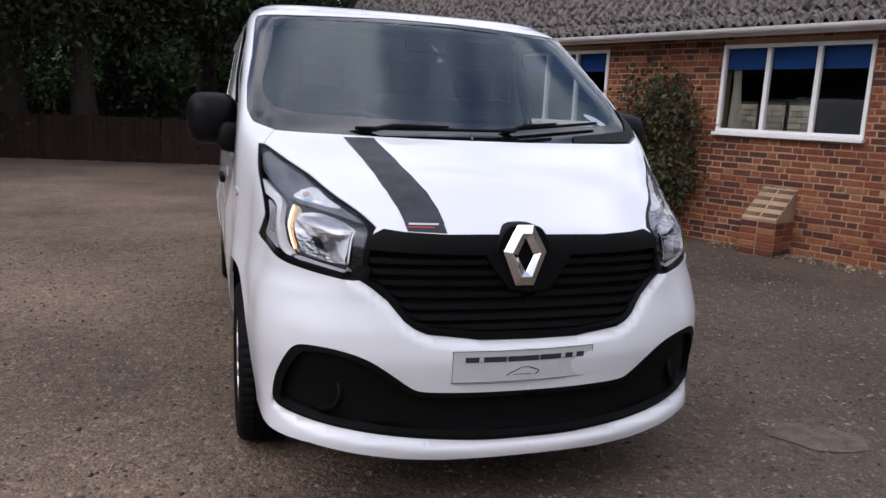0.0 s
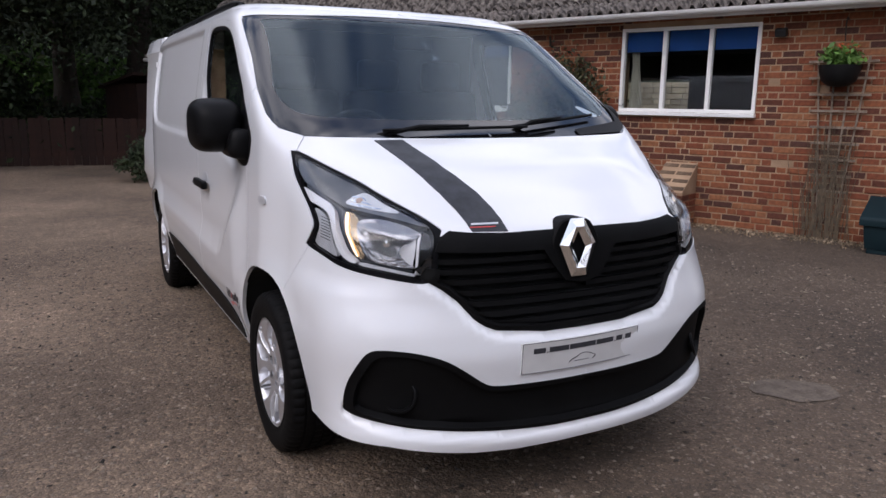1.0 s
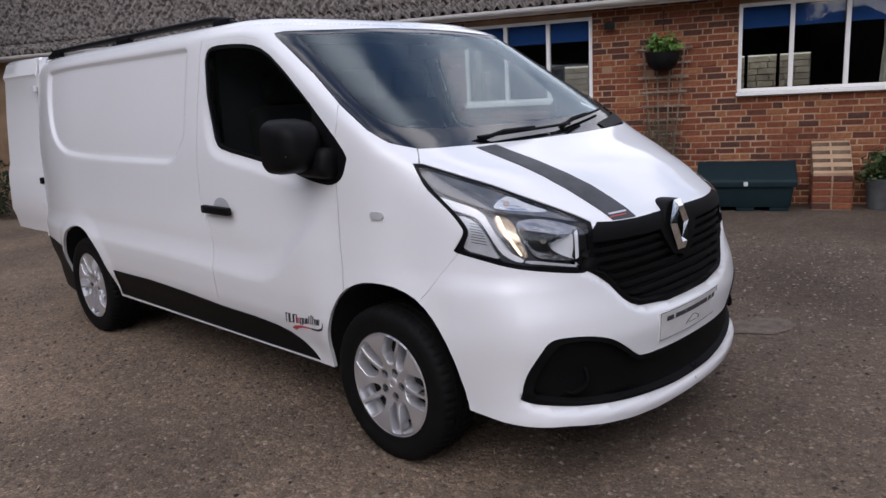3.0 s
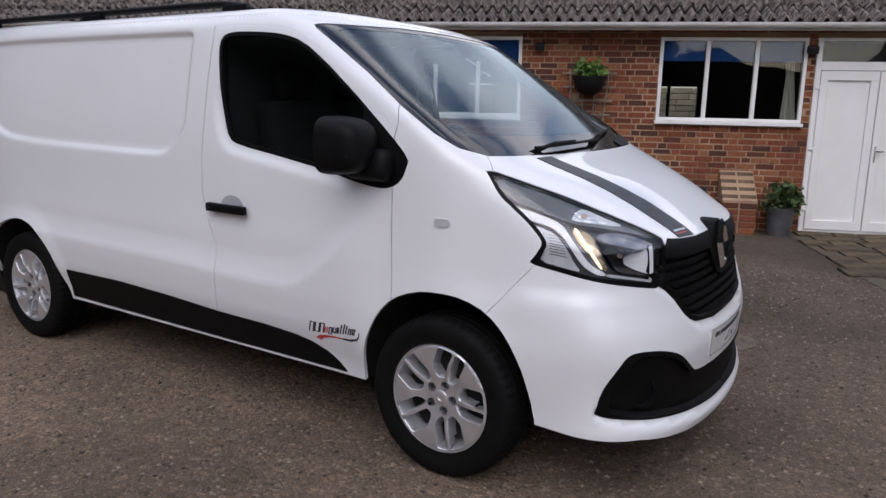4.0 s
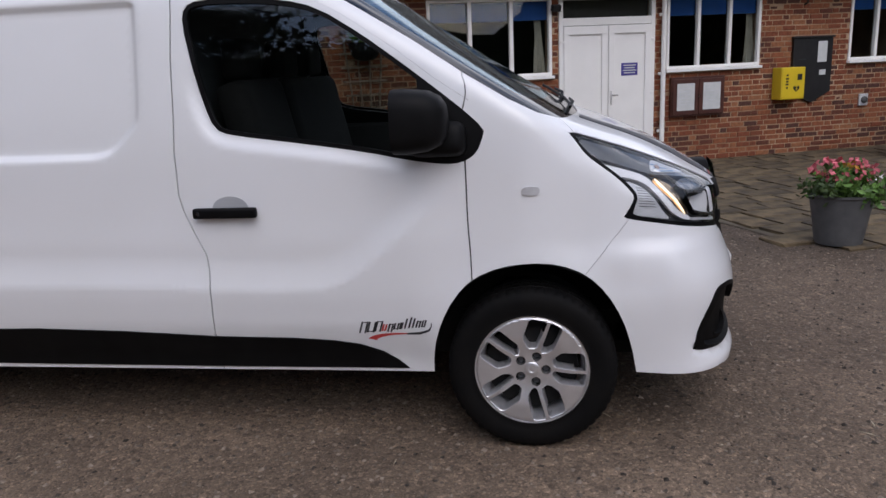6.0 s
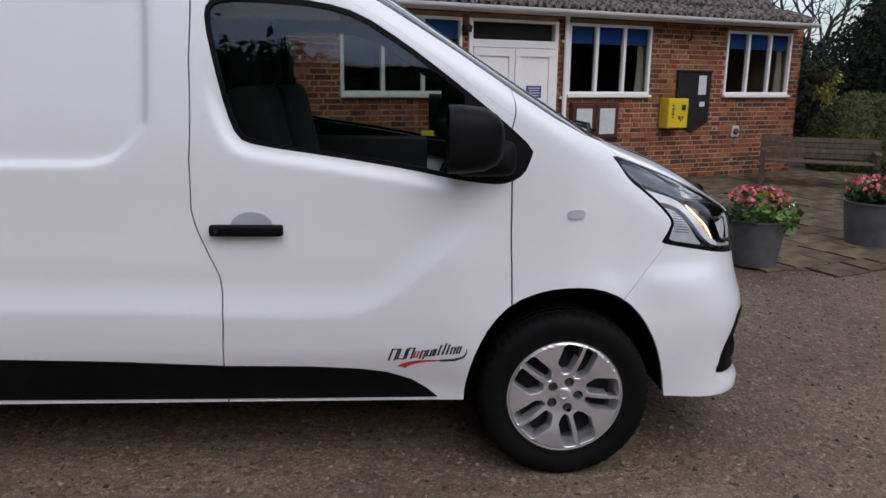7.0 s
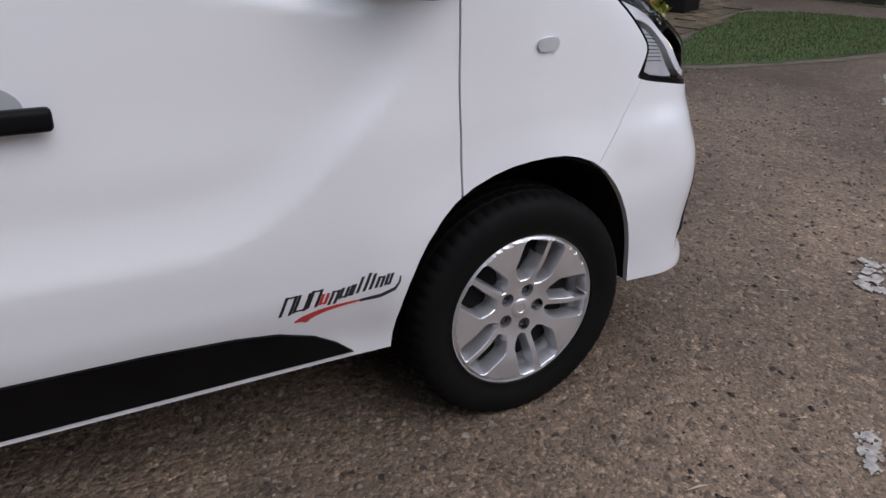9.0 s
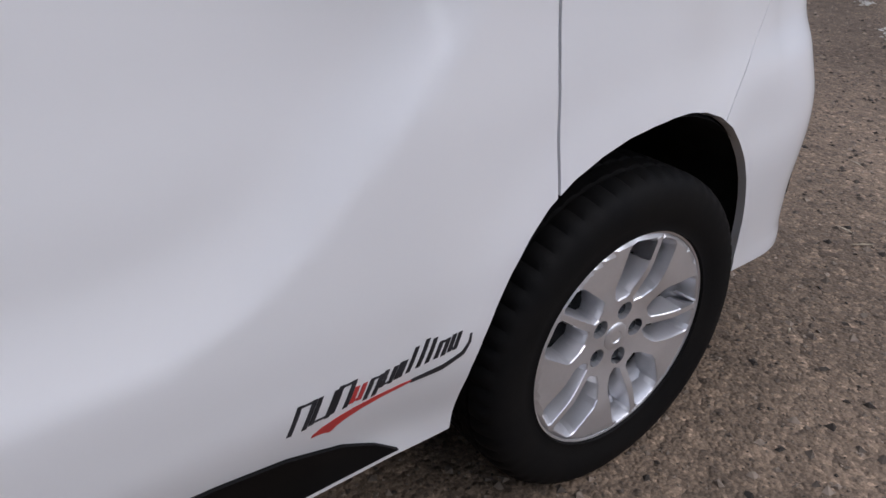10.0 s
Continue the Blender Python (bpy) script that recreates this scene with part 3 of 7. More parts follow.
for k in ("bumper", "bonnet", "fender", "door", "body_side"):
    pick = (roots == owner[k]) & ~taken
    taken |= pick
    if k == "body_side":
        pick |= ~taken
    if k in ("bumper", "bonnet"):
        skin(k, body_v, body_t[pick], PAINT, van, (-1, 1))
    else:
        for s in (-1, 1):
            ob = skin(k, body_v, body_t[pick], PAINT, van, (s,))
            if k == "door":
                doors[s] = ob

# roof: rings from the top outline inwards
bm = bmesh.new()
rx, ry = outline(1.9)
ring0 = np.array([(x, y) for x, y in zip(rx[:-11], ry[:-11])][::6] + [(rx[-12], ry[-12])])
full = np.concatenate((ring0, (ring0 * np.array((-1, 1)))[::-1][:-1]))
mid = np.array((0.0, 2.3))
rings = []
for f, dz in ((1, 0), (0.985, 0.010), (0.95, 0.024), (0.88, 0.036), (0.7, 0.048), (0.4, 0.054), (0.05, 0.056)):
    rings.append([bm.verts.new((*(mid + (p - mid) * np.array((f, f))), 1.9 + dz)) for p in full])
for a, b in zip(rings, rings[1:]):
    for k in range(len(full)):
        bm.faces.new((a[k], a[(k + 1) % len(full)], b[(k + 1) % len(full)], b[k]))
bm.faces.new(rings[-1])
bmesh.ops.recalc_face_normals(bm, faces=bm.faces)
part("roof", bm, PAINT, van, smooth=60)

# tail: closed door, frame, bumper; the other door stands open
patch("tail_bumper_corner", TAIL_BUMPER, BLACK, van, 0.004, flange=0.03)
bm = boxed((1.62, 0.06, 0.34), (0, 4.0, 0.43), bevel=0.03)
part("tail_bumper", bm, BLACK, van, smooth=40)
bm = bmesh.new()
for s in (-1, 1):
    box(bm, (0.05, 0.05, 1.35), (s * 0.795, 3.985, 1.26), Matrix.Rotation(-s * radians(5), 3, "Y"))
box(bm, (1.4, 0.05, 0.06), (0, 3.98, 1.90))
box(bm, (1.56, 0.05, 0.06), (0, 3.98, 0.61))
part("tail_frame", bm, PAINT, van)


def tail_door(sign, open_deg):
    """A rear door leaf with its bulged outer skin, hinged at the corner of the body."""
    bm = bmesh.new()
    rows = []
    for z, o, w in ((0.60, 0.02, 0.74), (0.70, 0.035, 0.75), (0.76, 0.055, 0.75), (0.88, 0.05, 0.75), (1.05, 0.04, 0.75), (1.10, 0.028, 0.745), (1.13, 0.02, 0.74), (1.5, -0.005, 0.72), (1.80, -0.03, 0.69), (1.83, -0.018, 0.69), (1.93, -0.05, 0.66), (1.955, -0.075, 0.64)):
        rows.append([bm.verts.new((u * w, o + b, z)) for u, b in ((0.0, -0.02), (0.02, 0.0), (0.5, 0.012), (0.97, 0.004), (1.0, -0.02))] + [bm.verts.new((w, o - 0.06, z)), bm.verts.new((0, o - 0.06, z))])
    for a, b in zip(rows, rows[1:]):
        for k in range(7):
            bm.faces.new((a[k], a[(k + 1) % 7], b[(k + 1) % 7], b[k]))
    bm.faces.new(rows[0][::-1]), bm.faces.new(rows[-1])
    bmesh.ops.recalc_face_normals(bm, faces=bm.faces)
    ob = part("tail_door", bm, PAINT, van, smooth=35)
    turn = Matrix.Rotation(radians(open_deg) * -sign, 4, "Z")
    mirror = Matrix.Diagonal((-sign, 1, 1, 1))
    ob.matrix_basis = Matrix.Translation((sign * 0.795, 4.03, 0)) @ turn @ mirror
    for z in (0.83, 1.02, 1.72):
        part("hinge", boxed((0.05, 0.03, 0.05), (0.02, 0.045 if z < 1.5 else 0.0, z), bevel=0.008), BLACK if z == 1.02 else PAINT, ob)
    return ob


tail_door(-1, 92)
tail_door(1, 0)

# underbody and wheel housings
bm = bmesh.new()
box(bm, (1.10, 4.6, 0.20), (0, 1.6, 0.36))
for s in (-1, 1):
    box(bm, (0.26, 2.0, 0.12), (s * 0.70, 1.53, 0.40))
    box(bm, (0.30, 0.46, 0.20), (s * 0.66, 3.74, 0.38))
box(bm, (1.10, 0.30, 0.08), (0, -0.50, 0.36))
part("underbody", bm, MATT_DARK, van)
for s in (-1, 1):
    for cy in (0.01, 3.09):
        bm = bmesh.new()
        arcs = []
        for inset, rr in ((0.42, 0.30), (0.42, 0.452), (0.03, 0.452), (0.012, 0.446)):
            row = []
            for k in range(25):
                a = math.pi * (k / 24 * 1.04 - 0.02)
                y, z = cy + math.cos(a) * rr * 0.945, 0.33 + math.sin(a) * rr
                q0 = side([(y, max(z, 0.33))])[0]
                row.append(bm.verts.new((s * (lift([q0[0]], [max(z, 0.33)])[0][0] - inset) * (1 if s < 0 else KERB_SIDE), y, z)))
            arcs.append(row)
        for a, b in zip(arcs, arcs[1:]):
            for k in range(24):
                bm.faces.new((a[k], a[k + 1], b[k + 1], b[k]))
        part("wheel_housing", bm, MATT_DARK, van)

# sills, glass
patch("sill_trim", SILL, BLACK, van, 0.006)
SCREEN_CLEAR = chaikin(front([(0, 1.376), (0.34, 1.378), (0.59, 1.384), (0.74, 1.392), (0.81, 1.412)]) + [(1.005, 1.475), (1.115, 1.565), (1.25, 1.685), (1.40, 1.795), (1.455, 1.818)] + front([(0.74, 1.826), (0.54, 1.834), (0.29, 1.843), (0, 1.847)]), 2, False)
for o in patch("windscreen", SCREEN_CLEAR, SCREEN_GLASS, van, -0.004, join=True, flange=0, step=(0.03, 0.02)):
    windscreen = o
    o.visible_shadow = False
patch("windscreen_border", SCREEN, SCREEN_FRIT, van, -0.003, holes=[SCREEN_CLEAR], join=True, flange=0.006, step=(0.03, 0.02), label="black painted glass border")
for s in (-1, 1):
    patch("window_frame", SIDE_WINDOW, BLACK, doors[s], -0.004, holes=[CAB_PANE], sides=(s,), flange=0.02, label="black rubber and plastic window surround")
    patch("window_pane", CAB_PANE, CAB_GLASS, doors[s], -0.012, sides=(s,), flange=0, label="tinted cab window glass")[0].visible_shadow = False

# matt black corner of the scuttle, kerb side, at the foot of the screen
patch("screen_corner", front([(0.50, 1.309)]) + [(0.715, 1.319), (0.86, 1.349), (0.98, 1.402), (1.09, 1.475), (1.04, 1.465), (0.93, 1.412), (0.80, 1.366)] + front([(0.50, 1.332)]), BLACK, van, 0.004, sides=(1,), flange=0.003, label="black plastic screen corner")

# stripe along the bonnet, offside only
stripe_l = front([(0.580, 1.298), (0.568, 1.28), (0.532, 1.23), (0.495, 1.18), (0.461, 1.13), (0.438, 1.08), (0.430, 1.045), (0.426, 1.017)])
stripe_r = front([(0.295, 1.013), (0.295, 1.045), (0.299, 1.08), (0.318, 1.13), (0.353, 1.18), (0.391, 1.23), (0.430, 1.28), (0.444, 1.299)])
patch("bonnet_stripe", stripe_l + stripe_r, DECAL_BLACK, van, 0.003, sides=(-1,), flange=0.003, step=(0.014, 0.012), label="black vinyl stripe")
for x0, x1, z0, z1, mm in ((0.318, 0.420, 1.034, 1.039, LAMP_PALE), (0.335, 0.430, 1.026, 1.029, DECAL_RED)):
    patch("stripe_mark", front([(x0, z0), (x1, z0), (x1 - 0.004, z1), (x0 - 0.004, z1)]), mm, van, 0.0042, sides=(-1,), flange=0.0006, step=(0.014, 0.01))

# grille: backing, upper bar, slats, emblem
patch("grille_backing", GRILLE, MATT_DARK, van, -0.045, join=True, flange=0)
bar_top = GRILLE[:9]
patch("grille_bar", bar_top + front([(0.566, 0.955), (0.437, 0.949), (0.237, 0.944), (0.163, 0.944), (0.133, 0.897), (0.076, 0.828), (0, 0.799)]), DEEP_BLACK, van, 0.002, join=True, flange=0.04)
for i, (z, xe) in enumerate(((0.918, 0.58), (0.882, 0.59), (0.846, 0.575), (0.808, 0.52), (0.770, 0.485), (0.735, 0.455), (0.702, 0.40))):
    x0 = 0.13 - 0.035 * i if i < 4 else 0.0
    x0 = max(x0, 0.0)
    patch("grille_slat", front([(x0, z + 0.010), (0.2, z + 0.011), (0.35, z + 0.011), (xe, z + 0.012), (xe, z - 0.006), (0.35, z - 0.007), (0.2, z - 0.007), (x0, z - 0.008)]), DEEP_BLACK, van, -0.012, join=x0 == 0.0, flange=0.028)
edge_in = front([(0, 0.685), (0.12, 0.686), (0.251, 0.689), (0.358, 0.697), (0.406, 0.713), (0.436, 0.739), (0.475, 0.787), (0.524, 0.831), (0.56, 0.851), (0.551, 0.899)])
patch("grille_surround", GRILLE[9:] + edge_in, DEEP_BLACK, van, 0.003, join=True, flange=0.04)
shield = [(0.0, 1.050), (0.050, 1.046), (0.078, 1.026), (0.108, 0.968), (0.096, 0.925), (0.055, 0.862), (0.0, 0.838)]
shield = chaikin(shield + [(-x, z) for x, z in shield[-2:0:-1]], 1)
bm = bmesh.new()
loops_b = []
for grow, fwd in ((1.0, 0.075), (1.0, 0.006), (0.95, 0.0)):
    loops_b.append([bm.verts.new((x * grow - 0.024, -0.832 + (z - 0.84) * 0.12 + fwd, 0.95 + (z - 0.95) * grow)) for x, z in shield])
for a, b in zip(loops_b, loops_b[1:]):
    for k in range(len(shield)):
        bm.faces.new((a[k], a[(k + 1) % len(shield)], b[(k + 1) % len(shield)], b[k]))
bm.faces.new(loops_b[-1])
bmesh.ops.recalc_face_normals(bm, faces=bm.faces)
part("emblem_housing", bm, DEEP_BLACK, van, smooth=40)
bm = bmesh.new()
dia = [(-0.030, 0.104), (0.030, 0.104), (0.080, 0.012), (0.034, -0.104), (-0.034, -0.104), (-0.080, 0.012)]
ins = [(-0.002, 0.056), (0.002, 0.056), (0.030, 0.0), (0.002, -0.056), (-0.002, -0.056), (-0.030, 0.0)]
ridge = [(-0.018, 0.074), (0.018, 0.074), (0.052, 0.008), (0.020, -0.074), (-0.020, -0.074), (-0.052, 0.008)]
la, lb, lc = [[bm.verts.new((x, d, z)) for x, z in pts] for pts, d in ((dia, 0.0), (ridge, -0.016), (ins, -0.004))]
for a, b in ((la, lb), (lb, lc)):
    for k in range(6):
        bm.faces.new((a[k], a[(k + 1) % 6], b[(k + 1) % 6], b[k]))
bmesh.ops.recalc_face_normals(bm, faces=bm.faces)
emblem = part("emblem", bm, CHROME, van, "chrome diamond emblem")
emblem.matrix_basis = pose(-0.026, -0.832, 0.946, -7, 0, 0)

# lower intake with fog lamp pockets
patch("lower_intake", INTAKE, DEEP_BLACK, van, -0.022, join=True, flange=0)
lip = chaikin(front([(0, 0.463), (0.217, 0.461), (0.386, 0.465), (0.432, 0.482), (0.506, 0.539), (0.573, 0.58), (0.657, 0.610), (0.740, 0.615), (0.774, 0.606), (0.801, 0.559), (0.826, 0.493), (0.834, 0.424), (0.818, 0.402), (0.743, 0.38), (0.643, 0.36), (0.437, 0.338), (0.201, 0.325), (0, 0.323)]), 2)
patch("intake_rim", INTAKE + lip[::-1], DEEP_BLACK, van, 0.003, join=True, flange=0.03)
for s in (-1, 1):
    fog = part("fog_pocket", lathe([(0.066, 0.004), (0.062, -0.004), (0.056, -0.006), (0.050, 0.004), (0.044, 0.03), (0.030, 0.045), (0.001, 0.048)], 32, "y"), BLACK, van, smooth=40)
    fog.matrix_basis = pose(s * 0.69, -0.735, 0.462, -16, 0, s * 44)
    lid = part("tow_cover", lathe([(0.034, 0.0), (0.032, -0.004), (0.001, -0.005)], 20, "y"), BLACK, fog, smooth=40)
    lid.matrix_basis = pose(0, 0.02, -0.02)
# number plate, gently bent to the bumper, with plain bars
def on_nose(x, z, off=0.0):
    q0 = front([(max(abs(x), 0.001), z)])[0]
    return lift([q0[0]], [z])[0][1] - off


def nose_strip(name, x0, x1, z0, z1, off, thick, material, parent, slant=0.0, label=""):
    """A thin sheet following the nose between two widths and heights."""
    bm, n = bmesh.new(), max(2, int((x1 - x0) / 0.03) + 1)
    rows = []
    for x in np.linspace(x0, x1, n):
        lo_y, hi_y = plate_y(x, z0) - off, plate_y(x, z1) - off
        rows.append([bm.verts.new(v) for v in ((x, lo_y, z0), (x + slant, hi_y, z1), (x + slant, hi_y + thick, z1), (x, lo_y + thick, z0))])
    for a, b in zip(rows, rows[1:]):
        for k in range(4):
            bm.faces.new((a[k], a[(k + 1) % 4], b[(k + 1) % 4], b[k]))
    bm.faces.new(rows[0]), bm.faces.new(rows[-1][::-1])
    bmesh.ops.recalc_face_normals(bm, faces=bm.faces)
    return part(name, bm, material, parent, label)


PLATE_X0, PLATE_X1, PLATE_Z0, PLATE_Z1 = -0.288, 0.238, 0.517, 0.631
nose_mid = on_nose(-0.04, 0.575)


def plate_y(x, z):
    return nose_mid - 0.007 + 0.26 * (x + 0.04) ** 2 + (z - 0.575) * -0.05


plate = nose_strip("number_plate", PLATE_X0, PLATE_X1, PLATE_Z0, PLATE_Z1, 0.0, 0.012, PLATE, van, 0.0, "pale plate with dark lettering bars")
for z0, z1 in ((PLATE_Z0, PLATE_Z0 + 0.002), (PLATE_Z1 - 0.002, PLATE_Z1)):
    nose_strip("plate_edge", PLATE_X0, PLATE_X1, z0, z1, 0.0012, 0.001, LAMP_GREY, plate)
for x in (PLATE_X0, PLATE_X1 - 0.002):
    nose_strip("plate_edge", x, x + 0.002, PLATE_Z0 + 0.002, PLATE_Z1 - 0.002, 0.0012, 0.001, LAMP_GREY, plate)
x = PLATE_X0 + 0.044
for run in (3, 0, 5, 7, 5, 0, 2, 0, 2):
    if run == 0:
        x += 0.003
        nose_strip("plate_bar", x, x + 0.004, 0.590, 0.594, 0.0014, 0.001, INK, plate)
        x += 0.009
        continue
    wide_run = run * 0.0172
    nose_strip("plate_bar", x, x + wide_run - 0.004, 0.590, 0.609, 0.0014, 0.001, INK, plate)
    x += wide_run
car_line = [(-0.07, -0.022), (-0.055, -0.012), (-0.03, -0.006), (-0.01, 0.006), (0.025, 0.007), (0.055, -0.004), (0.075, -0.010), (0.055, -0.022)]
part("plate_outline", tube([(x * 0.85 - 0.035, plate_y(x * 0.85 - 0.035, 0.56) - 0.0005, 0.562 + z) for x, z in chaikin(car_line, 2, False)], 0.0016, 5), INK, plate)
part("plate_outline", tube([(x - 0.035, plate_y(x - 0.035, 0.54) - 0.0005, 0.542) for x in (-0.035, 0.0, 0.03)], 0.0013, 5), INK, plate)

# headlights
for s in (-1, 1):
    lamp = thing("headlight", "", "")
    lamp.parent = van
    tagged(lamp, "clear headlight, lamp lit")
    def lay(name, pts, mm, off, flange=0.01, rounds=1, label=""):
        return patch(name, chaikin(pts, rounds) if rounds else pts, mm, lamp, off, sides=(s,), flange=flange, step=(0.02, 0.015), label=label)
    rim_in = [(0.745, 1.258), (0.57, 1.218), (0.40, 1.178), (0.245, 1.139), (0.07, 1.099), (-0.09, 1.055), (-0.165, 1.022), (-0.177, 1.002), (-0.177, 0.898), (-0.164, 0.868), (0.056, 0.884), (0.2, 0.899),
              (0.365, 0.918), (0.545, 0.942), (0.527, 0.976), (0.505, 1.012), (0.525, 1.046), (0.57, 1.088), (0.635, 1.136), (0.70, 1.182), (0.732, 1.225)]
    patch("seal", HEADLIGHT, FRIT, lamp, -0.004, holes=[chaikin(rim_in, 1)], sides=(s,), flange=0.03, step=(0.052, 0.043))
    lay("upper_cover", [(0.735, 1.252), (0.57, 1.214), (0.40, 1.175), (0.245, 1.136), (0.07, 1.096), (-0.09, 1.052), (-0.14, 1.036), (0.06, 1.068), (0.26, 1.085), (0.37, 1.094), (0.45, 1.112), (0.56, 1.142), (0.69, 1.175)], LAMP_GREY, -0.012, 0.02)
    lay("light_guide", [(0.675, 1.150), (0.53, 1.118), (0.418, 1.088), (0.382, 1.046), (0.335, 0.996), (0.27, 0.946), (0.18, 0.918), (0.20, 0.906), (0.290, 0.928), (0.350, 0.966), (0.40, 1.020), (0.445, 1.062), (0.50, 1.080), (0.595, 1.096)], LAMP_WHITE, -0.008, 0.024, 1, "bright daylight strip")
    lay("lower_strip", [(0.176, 0.916), (0.052, 0.903), (-0.155, 0.874), (-0.155, 0.866), (0.052, 0.893), (0.176, 0.904)], LAMP_PALE, -0.010, 0.012, 1)
    lay("side_reflector", [(0.565, 1.078), (0.50, 1.066), (0.458, 1.048), (0.415, 1.004), (0.366, 0.946), (0.325, 0.920), (0.40, 0.926), (0.545, 0.944), (0.522, 0.985), (0.515, 1.015), (0.53, 1.045)], LAMP_PALE, -0.016, 0.012, 1)
    for k in range(8):
        z = 0.968 + k * 0.0105
        lay("rib", [(0.410 + k * 0.004, z), (0.498, z + 0.006), (0.498, z + 0.0085), (0.410 + k * 0.004, z + 0.0025)], LAMP_GREY, -0.014, 0.004, 0)
    lay("indicator", [(0.356, 1.112), (0.288, 1.140), (0.236, 1.136), (0.128, 1.106), (-0.012, 1.074), (0.224, 1.092), (0.348, 1.100)], LAMP_PALE, -0.011, 0.012, 2, "silvered indicator reflector")
    lay("indicator_bulb", [(0.300, 1.113), (0.282, 1.124), (0.250, 1.118), (0.268, 1.104)], AMBER, -0.008, 0.008, 2, "pale amber bulb")
    # thin chrome strips laid on as highlights of the indicator
    for z0, z1, q1 in ((1.094, 1.099, 0.12), (1.106, 1.110, 0.18), (1.118, 1.121, 0.23)):
        lay("indicator_streak", [(0.335, z0 + 0.006), (0.24, z0), (q1, z0 - 0.006), (q1 + 0.02, z1 - 0.005), (0.24, z1 + 0.001), (0.325, z1 + 0.008)], CHROME, -0.0095, 0.004, 1)
    # the main bowl is a deep silvered dish with a flat inner side
    rim_line = chaikin([(0.228, 1.055), (0.14, 1.062), (0.088, 1.060), (-0.02, 1.045), (-0.105, 1.022), (-0.118, 1.012), (-0.118, 0.902), (-0.100, 0.898), (0.0, 0.908), (0.112, 0.918), (0.165, 0.962), (0.205, 1.020)], 1)
    v2, tri = triangulate(rim_line, (), (), (0.014, 0.011), 0.012)
    patch("housing", HEADLIGHT, LAMP_GREY, lamp, -0.042, holes=[rim_line], sides=(s,), flange=0.0, step=(0.02, 0.015))
    skin("reflector", v2, tri, BOWL, lamp, (s,), lambda p: -0.010 - 0.095 * (1 - (1 - np.clip(poly_distance(p, rim_line) / 0.075, 0, 1)) ** 3), 0.0)
    # black piece standing for the dark reflection low in the bowl
    lay("baffle", [(0.150, 0.992), (0.110, 1.004), (0.05, 0.996), (0.015, 0.965), (0.010, 0.930), (0.05, 0.924), (0.10, 0.930), (0.135, 0.960)], GLOSS_BLACK, -0.074, 0.01, 1)
    lay("top_reflector", [(0.21, 1.052), (0.14, 1.058), (0.05, 1.052), (-0.085, 1.022), (-0.105, 1.010), (-0.03, 1.002), (0.04, 1.016), (0.14, 1.028)], BOWL, -0.020, 0.012, 1, "frosted silver band")
    inner = [(-0.114, 1.012), (-0.114, 0.903), (-0.090, 0.904), (-0.020, 0.922), (-0.010, 0.950), (-0.025, 0.998), (-0.080, 1.008)]
    v2, tri = triangulate(inner, (), (), (0.012, 0.012), 0.010)
    skin("inner_reflector", v2, tri, LAMP_WHITE, lamp, (s,), lambda p: -0.010 - 0.85 * np.maximum(p[:, 0] + 0.114, 0), 0.004, "bright inner reflector face")
    for k in range(7):
        u = k / 6
        lay("reflector_rib", [(0.150 - 0.20 * u, 1.024 - 0.014 * u), (0.140 - 0.20 * u, 1.024 - 0.014 * u), (0.128 - 0.20 * u, 1.000 - 0.004 * u), (0.136 - 0.20 * u, 1.000 - 0.004 * u)], GLOSS_BLACK, -0.030, 0.004, 0)
    q0, z0 = 0.055, 0.970
    p, n = lift([q0], [z0])[0], normals(np.array([q0]), np.array([z0]))[0]
    w = Vector((s * n[0], n[1], 0.0)).normalized()
    cap = part("bulb_cap", lathe([(0.001, -0.012), (0.012, -0.014), (0.015, -0.022), (0.015, -0.05)], 16, "y"), CHROME, lamp, "chrome bulb cap", smooth=40)
    cap.matrix_basis = Matrix.Translation((s * (p[0] - 0.045 * n[0]), p[1] - 0.045 * n[1], p[2])) @ w.to_track_quat("Y", "Z").to_matrix().to_4x4()
    lay("dipped_bowl", [(0.360, 1.082), (0.31, 1.090), (0.244, 1.070), (0.215, 1.04), (0.195, 0.976), (0.150, 0.925), (0.190, 0.925), (0.270, 0.976), (0.340, 1.044)], WARM_BOWL, -0.032, 0.0, 1, "silvered bowl in warm lamplight")
    lay("warm_reflection", [(0.350, 1.082), (0.322, 1.084), (0.300, 1.050), (0.258, 0.995), (0.190, 0.934), (0.204, 0.930), (0.284, 0.998)], WARM_REFLECTION, -0.026, 0.0, 1, "warm lamp reflection in the bowl, drawn as a glowing strip")
    lay("inner_bezel", [(-0.09, 1.040), (-0.165, 1.015), (-0.175, 0.895), (-0.085, 0.895), (-0.10, 0.96)], GLOSS_BLACK, -0.020, 0.01, 1)
    for o in lay("lens", chaikin(rim_in, 1), LENS, -0.003, 0.0, 0, "clear plastic lens"):
        o.visible_shadow = False

